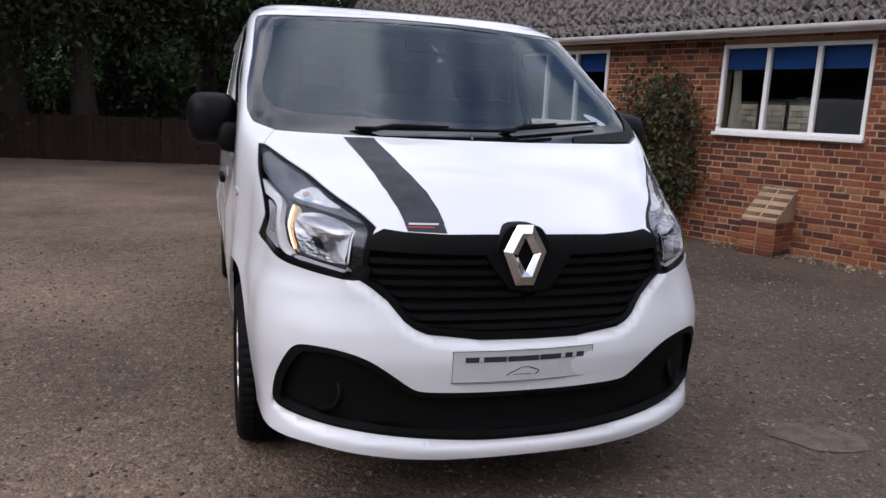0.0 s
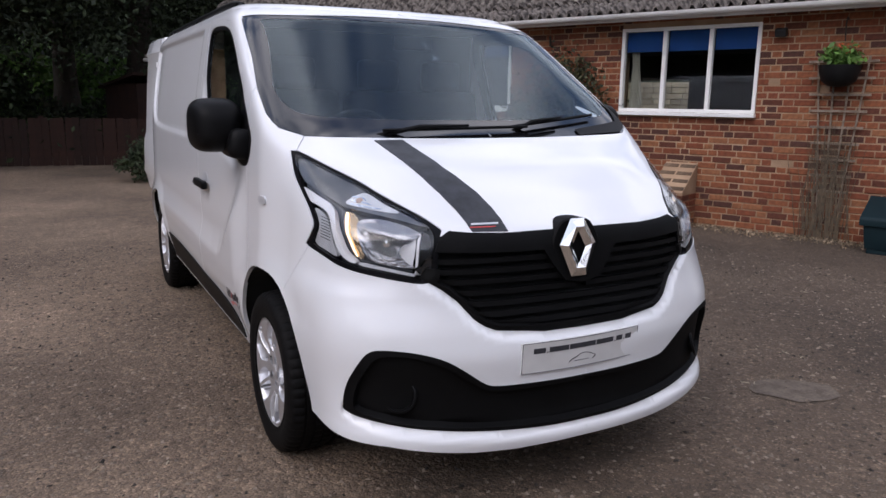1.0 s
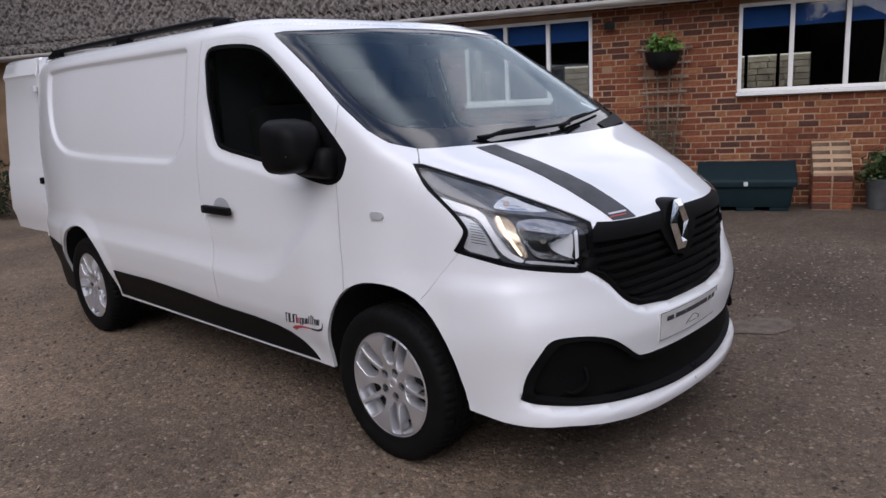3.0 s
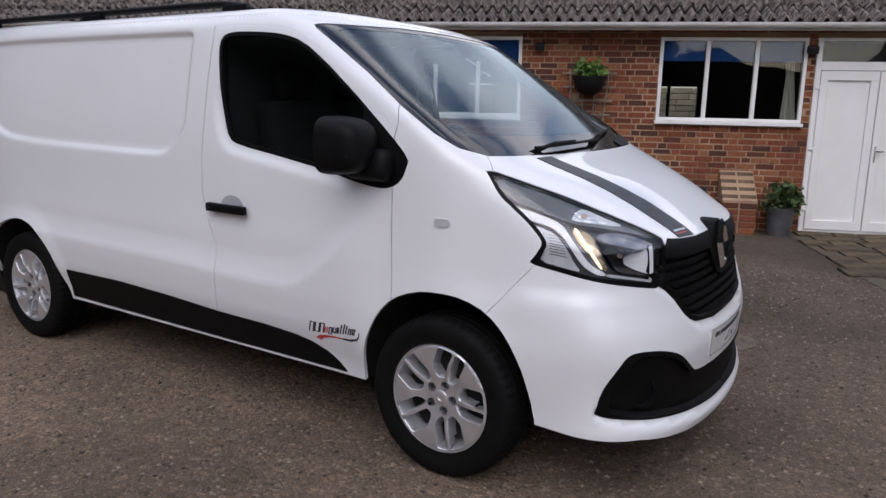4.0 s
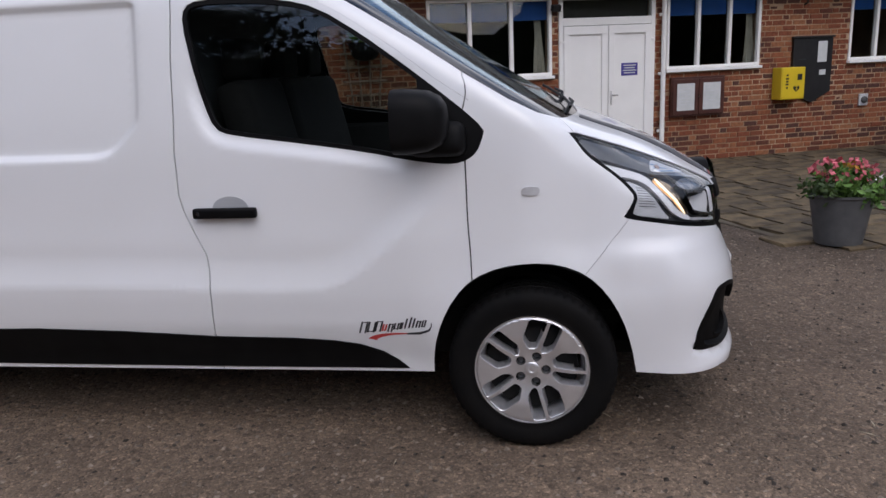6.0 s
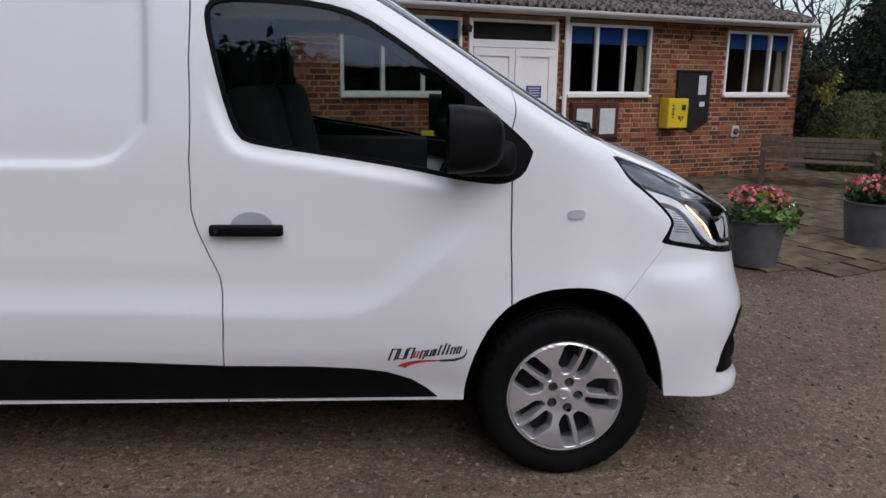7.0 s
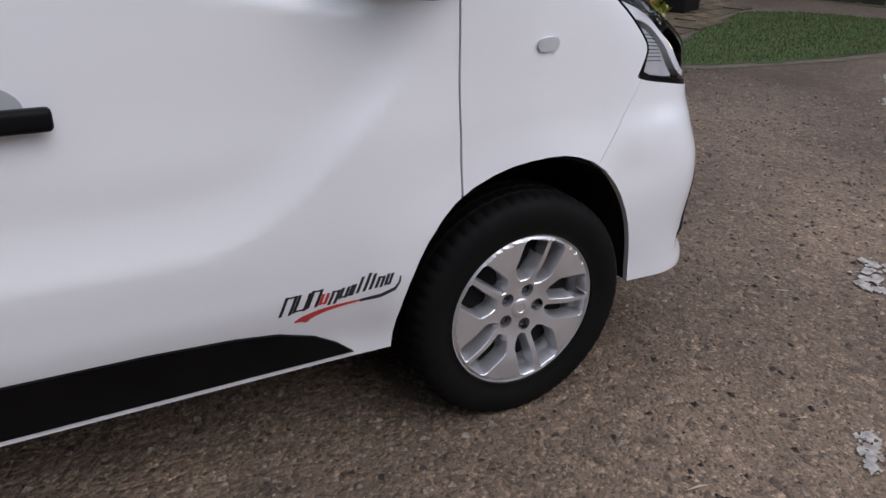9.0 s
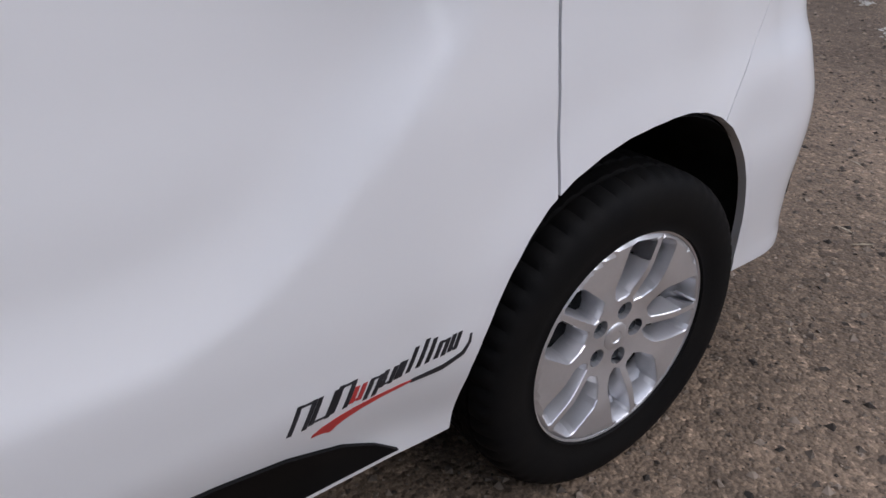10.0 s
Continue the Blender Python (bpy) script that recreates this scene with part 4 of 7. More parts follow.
# side repeater, door furniture
for s in (-1, 1):
    patch("side_repeater", chaikin(side([(0.036, 1.052), (0.036, 1.066), (0.026, 1.076), (-0.020, 1.076), (-0.030, 1.066), (-0.030, 1.052), (-0.02, 1.043), (0.026, 1.043)]), 2), LAMP_PALE, van, 0.007, sides=(s,), flange=0.008, step=(0.012, 0.012))
    a = np.linspace(0, math.pi, 14)
    # flat patch; on the offside the hollow's shade is painted in grey
    patch("handle_recess", side([(1.185 + math.cos(t) * 0.075, 1.016 + math.sin(t) * 0.050) for t in a]), mat("recess_shade", (0.42, 0.43, 0.45), 0.4, base2=(0.38, 0.39, 0.41), scale=8) if s < 0 else PAINT, doors[s], 0.0015, sides=(s,), flange=0.0015, step=(0.02, 0.02), label="hand recess, its shade painted grey")
    h = part("handle", boxed((0.030, 0.262, 0.042), (0, 0, 0), bevel=0.012, seg=3), BLACK, doors[s], "black plastic handle", smooth=40)
    h.matrix_basis = pose(s * 0.984, 1.199, 1.004, 0, 0, 0)
    part("keyhole", lathe([(0.009, -0.017), (0.008, -0.019), (0.001, -0.019)], 12, "x"), GLOSS_BLACK, h).matrix_basis = pose(0, 0.105, 0, 0, 0, 0 if s < 0 else 180)

# lettering on the door as slanted bars over a red and black flourish
bars = [(0.700, 0.028, 0.050, 2), (0.668, 0.030, 0.046, 2), (0.636, 0.026, 0.046, 2), (0.606, 0.018, 0.028, 2), (0.584, 0.020, 0.036, 2), (0.558, 0.020, 0.028, 2), (0.534, 0.012, 0.028, 2), (0.514, 0.010, 0.042, 1), (0.497, 0.008, 0.046, 1), (0.482, 0.006, 0.040, 1), (0.467, 0.018, 0.028, 2), (0.444, 0.016, 0.028, 2)]
for i, (y, wd, hg, strokes) in enumerate(bars):
    z = 0.500 + 0.030 * (0.70 - y) / 0.26 + (-0.008 if i == 4 else 0)
    ink = DECAL_RED if i == 3 else DECAL_BLACK
    for k in range(strokes):
        yy = y - k * (wd - 0.006)
        patch("letter_bar", side([(yy, z - 0.002), (yy - 0.0075, z - 0.002), (yy - 0.0075 - hg * 0.36, z + hg), (yy - hg * 0.36, z + hg)]), ink, doors[-1], 0.001, sides=(-1,), flange=0.0006, step=(0.02, 0.02))
    if strokes == 2:
        top = z + hg - 0.005 if i % 2 == 0 else z
        lean = hg * 0.36 if i % 2 == 0 else 0.0
        patch("letter_bar", side([(y - 0.005 - lean, top), (y - wd + 0.002 - lean, top), (y - wd + 0.001 - lean, top + 0.004), (y - 0.006 - lean, top + 0.004)]), ink, doors[-1], 0.001, sides=(-1,), flange=0.0006, step=(0.02, 0.02))
patch("red_flourish", side(chaikin([(0.668, 0.470), (0.640, 0.488), (0.58, 0.499), (0.50, 0.500), (0.50, 0.494), (0.57, 0.490), (0.62, 0.476), (0.632, 0.462), (0.645, 0.470)], 1)), DECAL_RED, doors[-1], 0.001, sides=(-1,), flange=0.0006, step=(0.02, 0.02))
patch("black_flourish", side([(0.502, 0.500), (0.45, 0.505), (0.415, 0.516), (0.404, 0.530), (0.402, 0.545), (0.398, 0.545), (0.399, 0.528), (0.41, 0.508), (0.45, 0.494), (0.502, 0.492)]), DECAL_BLACK, doors[-1], 0.001, sides=(-1,), flange=0.0006, step=(0.02, 0.02))

# door mirrors
MIRROR_GLASS = mat("mirror_glass", (0.8, 0.82, 0.84), 0.02, metal=1.0)
for s in (-1, 1):
    bm = bmesh.new()
    secs = []
    for y, wx, hz, cx, cz in ((0.290, 0.05, 0.05, 1.04, 1.335), (0.298, 0.12, 0.12, 1.04, 1.335), (0.318, 0.172, 0.175, 1.04, 1.336), (0.36, 0.206, 0.215, 1.04, 1.338), (0.44, 0.224, 0.234, 1.04, 1.338), (0.485, 0.220, 0.232, 1.04, 1.338)):
        ring = []
        for k in range(28):
            t = 2 * math.pi * k / 28
            c, si = math.cos(t), math.sin(t)
            ring.append(bm.verts.new((s * (cx + math.copysign(abs(c) ** 0.60, c) * wx / 2), y, cz + math.copysign(abs(si) ** 0.60, si) * hz / 2)))
        secs.append(ring)
    inner = [bm.verts.new((s * 1.04 + (v.co.x - s * 1.04) * 0.93, 0.482, 1.338 + (v.co.z - 1.338) * 0.93)) for v in secs[-1]]
    deep = [bm.verts.new((v.co.x, 0.466, v.co.z)) for v in inner]
    secs += [inner, deep]
    for a, b in zip(secs, secs[1:]):
        for k in range(28):
            bm.faces.new((a[k], a[(k + 1) % 28], b[(k + 1) % 28], b[k]))
    bm.faces.new(secs[0]), bm.faces.new(deep)
    bmesh.ops.recalc_face_normals(bm, faces=bm.faces)
    mirror = part("door_mirror", bm, BLACK, van, smooth=50)
    bm = bmesh.new()
    box(bm, (0.16, 0.006, 0.115), (s * 1.04, 0.469, 1.362), bevel=0.002)
    part("glass", bm, MIRROR_GLASS, mirror, "mirror glass")
    part("lower_glass", boxed((0.15, 0.006, 0.05), (s * 1.04, 0.469, 1.272), bevel=0.002), MIRROR_GLASS, mirror)
    part("groove", boxed((0.19, 0.004, 0.006), (s * 1.04, 0.328, 1.305)), GLOSS_BLACK, mirror)
    arm = bmesh.new()
    box(arm, (0.13, 0.22, 0.13), (s * 0.955, 0.345, 1.262), Matrix.Rotation(s * radians(-10), 3, "Y"), bevel=0.05, seg=4)
    part("arm", arm, BLACK, mirror, smooth=50)

# roof rails
for s in (-1, 1):
    rail = part("roof_rail", tube([(s * 0.705, 1.28, 1.930), (s * 0.70, 1.36, 1.955), (s * 0.695, 1.50, 1.972)] + [(s * (0.695 - 0.012 * (k / 8) ** 2), 1.50 + k * 0.29, 1.974) for k in range(1, 9)] + [(s * 0.685, 3.93, 1.945)], [0.016] + [0.019] * 10 + [0.016], 10), BLACK, van, smooth=60)
    for y in (1.40, 2.6, 3.75):
        part("foot", boxed((0.05, 0.16, 0.045), (s * 0.70, y, 1.945), bevel=0.012), BLACK, rail)

# wipers and scuttle
for x0, x1, zz in ((-0.50, 0.20, 0.0), (0.12, 0.64, 0.012)):
    pts = []
    for t in np.linspace(0, 1, 10):
        x = x0 + (x1 - x0) * t
        z = 1.325 + zz + (0.050 * t if x0 > 0 else 0.012 * t)
        q0 = front([(abs(x), z)])[0]
        p = lift([q0[0]], [z])[0]
        pts.append((x, p[1] - 0.014, z + 0.012))
    wiper = part("wiper", tube(pts, 0.007, 6), BLACK, van)
    part("wiper_arm", tube([(pts[0][0] - 0.02, pts[0][1] + 0.02, 1.312), tuple(Vector(pts[2]) + Vector((0, -0.012, 0.012))), tuple(Vector(pts[5]) + Vector((0, -0.010, 0.012)))], [0.012, 0.009, 0.005], 6), BLACK, wiper)

# cab: floor, bulkhead, dashboard, wheel, seats
bm = bmesh.new()
box(bm, (1.62, 0.90, 0.05), (0, 0.95, 0.50))
box(bm, (0.98, 0.50, 0.05), (0, 0.26, 0.62))
part("cab_floor", bm, DASH, van)
bm = bmesh.new()
box(bm, (1.66, 0.03, 0.85), (0, 1.40, 0.90)), box(bm, (1.56, 0.03, 0.53), (0, 1.40, 1.59))
part("bulkhead", bm, BULKHEAD, van, "dark load bay bulkhead")
bm = bmesh.new()
box(bm, (1.46, 0.34, 0.40), (0, 0.22, 1.05), bevel=0.06, seg=3)
box(bm, (1.36, 0.34, 0.05), (0, 0.17, 1.265), Matrix.Rotation(radians(3), 3, "X"), bevel=0.02)
box(bm, (0.36, 0.18, 0.10), (-0.42, 0.27, 1.28), bevel=0.04, seg=3)
part("dashboard", bm, DASH, van, smooth=40)
part("headlining", boxed((1.30, 0.42, 0.02), (0, 1.20, 1.86)), LAMP_PALE, van)
for s in (-1, 1):
    part("door_card", boxed((0.04, 0.84, 0.46), (s * 0.88, 0.92, 0.98), bevel=0.02), DASH, van)
    patch("door_lining", side(inset_poly(WINDOW_YZ, -0.10)), BLACK, doors[s], -0.028, holes=[SIDE_WINDOW], sides=(s,), flange=0, label="dark inner lining round the window")
ring = [(math.cos(t) * 0.19, 0, math.sin(t) * 0.19) for t in np.linspace(0, 2 * math.pi, 33)]
wheel = part("steering_wheel", tube(ring, 0.016, 8, ends=False), BLACK, van, smooth=60)
wheel.matrix_basis = pose(-0.42, 0.40, 1.24, 32, 0, 0)
part("hub", boxed((0.13, 0.05, 0.11), (0, -0.02, -0.02), bevel=0.03, seg=3), BLACK, wheel)
for a in (20, 160, 270):
    part("spoke", tube([(0, -0.01, 0), (math.cos(radians(a)) * 0.18, 0, math.sin(radians(a)) * 0.18)], 0.014, 6), BLACK, wheel)
part("column", tube([(0, -0.02, 0), (0, -0.20, -0.03)], 0.035, 10), BLACK, wheel)
for x, w in ((-0.43, 0.50), (0.30, 0.86)):
    seat = part("seat", boxed((w, 0.50, 0.16), (x, 0.86, 0.83), bevel=0.06, seg=3), SEAT, van, smooth=50)
    part("backrest", boxed((w, 0.15, 0.66), (x, 1.20, 1.18), Matrix.Rotation(radians(-12), 3, "X"), bevel=0.06, seg=3), SEAT, seat, smooth=50)
    part("seat_base", boxed((w * 0.8, 0.42, 0.24), (x, 0.86, 0.63)), DASH, seat)
    for hx in ((x,) if w < 0.6 else (x - 0.21, x + 0.21)):
        part("headrest", boxed((0.25, 0.10, 0.18), (hx, 1.29, 1.60), bevel=0.04, seg=3), SEAT, seat, smooth=50)
part("yellow_tag", boxed((0.004, 0.075, 0.030), (0.88, 0.50, 1.225), bevel=0.001), mat("yellow_card", (0.62, 0.55, 0.03), 0.5, base2=(0.5, 0.45, 0.04), scale=20), van)
part("interior_mirror", boxed((0.22, 0.02, 0.07), (0, 0.62, 1.74), bevel=0.008), BLACK, van)
# round sticker seen at the foot of the windscreen, kerb side
for x, z in ((0.70, 1.42),):
    q0 = front([(x, z)])[0]
    patch("screen_sticker", [(q0[0] + math.cos(t) * 0.035, q0[1] + math.sin(t) * 0.028) for t in np.linspace(0, 2 * math.pi, 16, endpoint=False)], LAMP_PALE, van, -0.012, sides=(1,), flange=0, step=(0.02, 0.02))


# wheels
def road_wheel():
    top = thing("wheel", "", "")
    tagged(top, "silver alloy wheel with five pairs of slanted slots")
    prof = [(0.224, -0.085), (0.230, -0.102), (0.238, -0.100), (0.255, -0.106), (0.285, -0.110), (0.31, -0.107), (0.325, -0.098), (0.334, -0.084), (0.338, -0.066), (0.338, -0.052), (0.331, -0.050), (0.331, -0.044), (0.339, -0.042), (0.339, -0.012), (0.331, -0.010), (0.331, -0.004), (0.339, -0.002), (0.339, 0.028), (0.331, 0.030), (0.331, 0.036), (0.338, 0.038), (0.337, 0.064), (0.330, 0.09), (0.30, 0.105), (0.24, 0.10), (0.224, 0.085)]
    bm = lathe(prof, 216, "x")
    for i, v in enumerate(bm.verts):
        r, k = math.hypot(v.co.y, v.co.z), i % 216
        if v.co.x < -0.060 and r > 0.312 and k % 4 == 0:
            f = 0.982 if r > 0.330 else 0.995
            v.co.y, v.co.z, v.co.x = v.co.y * f, v.co.z * f, v.co.x * 0.985
        elif r > 0.3315 and (k + (2 if v.co.x > -0.03 else 0)) % 4 == 0:
            v.co.y, v.co.z = v.co.y * 0.988, v.co.z * 0.988
    part("tyre", bm, RUBBER, top, "black road tyre", smooth=35)
    # rim face with slots
    circ = [(math.cos(t) * 0.223, math.sin(t) * 0.223) for t in np.linspace(0, 2 * math.pi, 90, endpoint=False)]
    slots, floors = [], []
    for k in range(5):
        a = radians(38 + 72 * k)
        c, sn = math.cos(a), math.sin(a)
        wide = [(0.078, 0.038), (0.086, 0.018), (0.094, 0.011), (0.208, 0.009), (0.2155, 0.016), (0.2070, 0.068), (0.199, 0.079), (0.188, 0.082), (0.124, 0.081), (0.110, 0.077), (0.086, 0.054)]
        narrow = [(0.077, 0.014), (0.086, 0.004), (0.2110, 0.003), (0.2172, 0.009), (0.2120, 0.046), (0.204, 0.055), (0.194, 0.057), (0.114, 0.052), (0.102, 0.047), (0.084, 0.032)]
        for sg, base in ((-1, wide), (1, narrow)):
            slots.append([(r * c - sg * o * sn, r * sn + sg * o * c) for r, o in base])
            mid_r, mid_o = np.mean(base, axis=0)
            floors.append((mid_r * c - sg * mid_o * sn, mid_r * sn + sg * mid_o * c))
        slots.append([(0.056 * c + 0.0195 * math.cos(t), 0.056 * sn + 0.0195 * math.sin(t)) for t in np.linspace(0, 2 * math.pi, 14, endpoint=False)])
    v2, tri = triangulate(circ, slots, [([(math.cos(t) * 0.075, math.sin(t) * 0.075) for t in np.linspace(0, 2 * math.pi, 40, endpoint=False)], True)], (0.009, 0.009), 0.008)
    r = np.hypot(v2[:, 0], v2[:, 1])
    depth = -0.098 + 0.020 * (1 - ramp((r - 0.055) / 0.11)) + 0.004 * ramp((r - 0.217) / 0.006)
    rim_edges = {}
    for t in tri.tolist():
        for e in ((t[0], t[1]), (t[1], t[2]), (t[2], t[0])):
            if e[::-1] in rim_edges:
                del rim_edges[e[::-1]]
            else:
                rim_edges[e] = 1
    verts = [(depth[i], v2[i, 0], v2[i, 1]) for i in range(len(v2))]
    faces = [tuple(t[::-1]) for t in tri.tolist()]
    for a, b in rim_edges:
        slot_wall = 0.074 < r[a] < 0.218
        hub = np.array(min(floors, key=lambda f: np.hypot(*(v2[a] - np.array(f)))))
        ring = [a, b]
        for shrink, far in (((0.96, 0.002), (0.87, 0.018), (0.82, 0.052)) if slot_wall else ((1.0, 0.030),)):
            k = len(verts)
            for i in (a, b):
                cx = hub + (v2[i] - hub) * shrink
                verts.append((depth[i] + far, cx[0], cx[1]))
            faces.append((ring[0], ring[1], k + 1, k))
            ring = [k, k + 1]
    me = bpy.data.meshes.new("rim")
    me.from_pydata(verts, [], faces)
    me.materials.append(ALLOY)
    me.shade_smooth()
    me.set_sharp_from_angle(angle=radians(18))
    rim = new("rim", me)
    rim.parent = top
    part("barrel", lathe([(0.2225, -0.086), (0.224, -0.095), (0.229, -0.096), (0.228, -0.085), (0.200, -0.05), (0.195, 0.08)], 60, "x"), ALLOY, rim, smooth=40)
    part("brake_disc", lathe([(0.001, -0.046), (0.07, -0.046), (0.075, -0.035), (0.185, -0.032), (0.19, 0.0)], 40, "x"), MATT_DARK, top, smooth=30)
    for k in range(5):
        a = radians(38 + 72 * k)
        nut = part("wheel_bolt", lathe([(0.0125, -0.045), (0.0125, -0.068), (0.0100, -0.071), (0.0095, -0.062), (0.001, -0.062)], 12, "x"), LAMP_GREY, rim)
        nut.matrix_basis = pose(0, 0.056 * math.cos(a), 0.056 * math.sin(a))
    part("centre_cap", lathe([(0.030, -0.070), (0.030, -0.079), (0.026, -0.082), (0.014, -0.082), (0.012, -0.080), (0.001, -0.080)], 24, "x"), ALLOY, rim, smooth=40)
    return top


first = road_wheel()
first.matrix_basis = pose(-0.846, 0.010, 0.334)
first.parent = van
for s, y, turn in ((-1, 3.09, 25), (1, 0.0, 40), (1, 3.09, 10)):
    w = copy_thing(first, pose(s * 0.843, y, 0.334, turn, 0, 0) if s < 0 else pose(s * 0.843, y, 0.334) @ pose(0, 0, 0, 0, 0, 180) @ pose(0, 0, 0, turn, 0, 0))
    w.parent = van

# ---- outdoor materials ----

def gravel_material():
    """Compacted gravel: broad damp and dry patches, pebbles of many tones with dark gaps, grit between."""
    m = mat("gravel", (0.205, 0.152, 0.110), 0.95, base2=(0.100, 0.073, 0.052), scale=0.55, detail=9, lo=0.34, hi=0.68, fine=0.30, fine_scale=7)
    n, l = m.node_tree.nodes, m.node_tree.links
    p = n["Principled BSDF"]
    col = p.inputs["Base Color"].links[0].from_socket
    tc = n.new("ShaderNodeTexCoord")
    heights = []
    for sc, tones in ((36, ((0.0, 0.40), (0.10, 0.88), (0.85, 1.0), (0.95, 1.5))), (95, ((0.0, 0.40), (0.16, 0.85), (0.85, 1.05), (0.96, 1.9))), (230, ((0.0, 0.65), (0.6, 1.0), (1.0, 1.4)))):
        vo, rp, mx, sep = n.new("ShaderNodeTexVoronoi"), n.new("ShaderNodeValToRGB"), n.new("ShaderNodeMix"), n.new("ShaderNodeSeparateColor")
        vo.inputs["Scale"].default_value = sc
        l.new(tc.outputs["Object"], vo.inputs["Vector"])
        l.new(vo.outputs["Color"], sep.inputs["Color"])
        for i, (at, v) in enumerate(tones):
            e = rp.color_ramp.elements[i] if i < 2 else rp.color_ramp.elements.new(at)
            e.position, e.color = at, (v, v * 0.985, v * 0.96, 1)
        l.new(sep.outputs[0], rp.inputs["Fac"])
        mx.data_type, mx.blend_type = "RGBA", "MULTIPLY"
        mx.inputs["Factor"].default_value = 0.68
        l.new(col, mx.inputs["A"])
        l.new(rp.outputs["Color"], mx.inputs["B"])
        col = mx.outputs["Result"]
        heights.append(vo.outputs["Distance"])
    # the gravel is paler on the lane and darker towards the building
    xyz, nz, add, mr, mx = n.new("ShaderNodeSeparateXYZ"), n.new("ShaderNodeTexNoise"), n.new("ShaderNodeMath"), n.new("ShaderNodeMapRange"), n.new("ShaderNodeMix")
    nz.inputs["Scale"].default_value, nz.inputs["Detail"].default_value = 0.45, 6
    add.operation = "MULTIPLY_ADD"
    add.inputs[1].default_value = 3.0
    mr.inputs["From Min"].default_value, mr.inputs["From Max"].default_value = -2.0, 5.0
    mr.inputs["To Min"].default_value, mr.inputs["To Max"].default_value = 1.32, 0.58
    mx.data_type, mx.blend_type = "RGBA", "MULTIPLY"
    mx.inputs["Factor"].default_value = 1.0
    l.new(tc.outputs["Object"], xyz.inputs[0])
    l.new(tc.outputs["Object"], nz.inputs["Vector"])
    l.new(nz.outputs["Fac"], add.inputs[0])
    l.new(xyz.outputs["X"], add.inputs[2])
    l.new(add.outputs[0], mr.inputs["Value"])
    l.new(col, mx.inputs["A"])
    l.new(mr.outputs["Result"], mx.inputs["B"])
    l.new(mx.outputs["Result"], p.inputs["Base Color"])
    was = None
    for h, dist in zip(heights[:2], (0.010, 0.006)):
        bp = n.new("ShaderNodeBump")
        bp.invert = True
        bp.inputs["Strength"].default_value, bp.inputs["Distance"].default_value = 0.85, dist
        l.new(h, bp.inputs["Height"])
        if was is not None:
            l.new(was, bp.inputs["Normal"])
        was = bp.outputs["Normal"]
    l.new(was, p.inputs["Normal"])
    return m


GRAVEL = gravel_material()
STONE_BIT = mat("loose_stone", (0.19, 0.150, 0.115), 0.9, base2=(0.085, 0.066, 0.05), scale=30, island=0.85)
MORTAR = mat("mortar", (0.46, 0.315, 0.200), 0.95, base2=(0.25, 0.155, 0.092), scale=1.6, fine=0.2, fine_scale=150, bump=0.5, bump_scale=120)
UPVC = mat("white_upvc", (0.88, 0.87, 0.84), 0.35, base2=(0.84, 0.83, 0.80), scale=3, fine=0.02, coat=0.1)
GUTTER = mat("gutter_plastic", (0.80, 0.79, 0.77), 0.4, base2=(0.70, 0.69, 0.67), scale=4, stretch=(1, 1, 1))
BLIND = mat("blue_blind", (0.010, 0.075, 0.30), 0.8, base2=(0.009, 0.062, 0.25), scale=6)
CURTAIN = mat("cream_curtain", (0.42, 0.40, 0.34), 0.9, base2=(0.34, 0.32, 0.27), scale=9)
# near-black room faces: the dimness indoors is put into the colour
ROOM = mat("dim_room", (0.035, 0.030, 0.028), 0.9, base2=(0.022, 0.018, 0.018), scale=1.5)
SHEET = mat("lichened_roof_sheet", (0.225, 0.195, 0.170), 0.95, base2=(0.038, 0.031, 0.027), scale=15, lo=0.40, hi=0.62, fine=0.6, fine_scale=50, bump=0.8, bump_scale=45, bump_dist=0.012)
SLAB = mat("stone_slab", (0.128, 0.092, 0.048), 0.9, base2=(0.044, 0.032, 0.018), scale=5, fine=0.3, fine_scale=60, bump=0.5, bump_scale=40, bump_dist=0.008, rand=0.28)
TIMBER = mat("weathered_timber", (0.045, 0.037, 0.027), 0.85, base2=(0.026, 0.021, 0.016), scale=5, fine=0.25, fine_scale=90, stretch=(1, 1, 8), bump=0.3, bump_scale=60, rand=0.2)
BENCH_WOOD = mat("bench_timber", (0.105, 0.074, 0.050), 0.8, base2=(0.055, 0.039, 0.028), scale=5, fine=0.25, fine_scale=80, stretch=(6, 6, 1), bump=0.3, bump_scale=60, rand=0.15)
DARK_BOARD = mat("dark_fence_board", (0.036, 0.013, 0.007), 0.9, base2=(0.020, 0.008, 0.005), scale=6, fine=0.3, fine_scale=60, rand=0.3)
TIMBER_SHED = mat("dark_shed_timber", (0.040, 0.016, 0.010), 0.9, base2=(0.026, 0.011, 0.008), scale=6, fine=0.3, fine_scale=60)
TRELLIS_WOOD = mat("brown_trellis", (0.30, 0.235, 0.175), 0.85, base2=(0.17, 0.125, 0.090), scale=12, fine=0.2)
TEAL = mat("teal_plastic", (0.006, 0.018, 0.023), 0.6, base2=(0.008, 0.022, 0.027), scale=4, spec=0.2, bump=0.2, bump_scale=200)
ZINC = mat("grey_tub", (0.115, 0.115, 0.118), 0.6, base2=(0.075, 0.076, 0.078), scale=7, fine=0.1, metal=0.2)
PLANTER_BLACK = mat("black_planter", (0.006, 0.006, 0.007), 0.6, base2=(0.009, 0.009, 0.009), scale=8, spec=0.2)
SOIL = mat("soil", (0.035, 0.025, 0.018), 1.0, base2=(0.05, 0.04, 0.03), scale=20, bump=0.8)
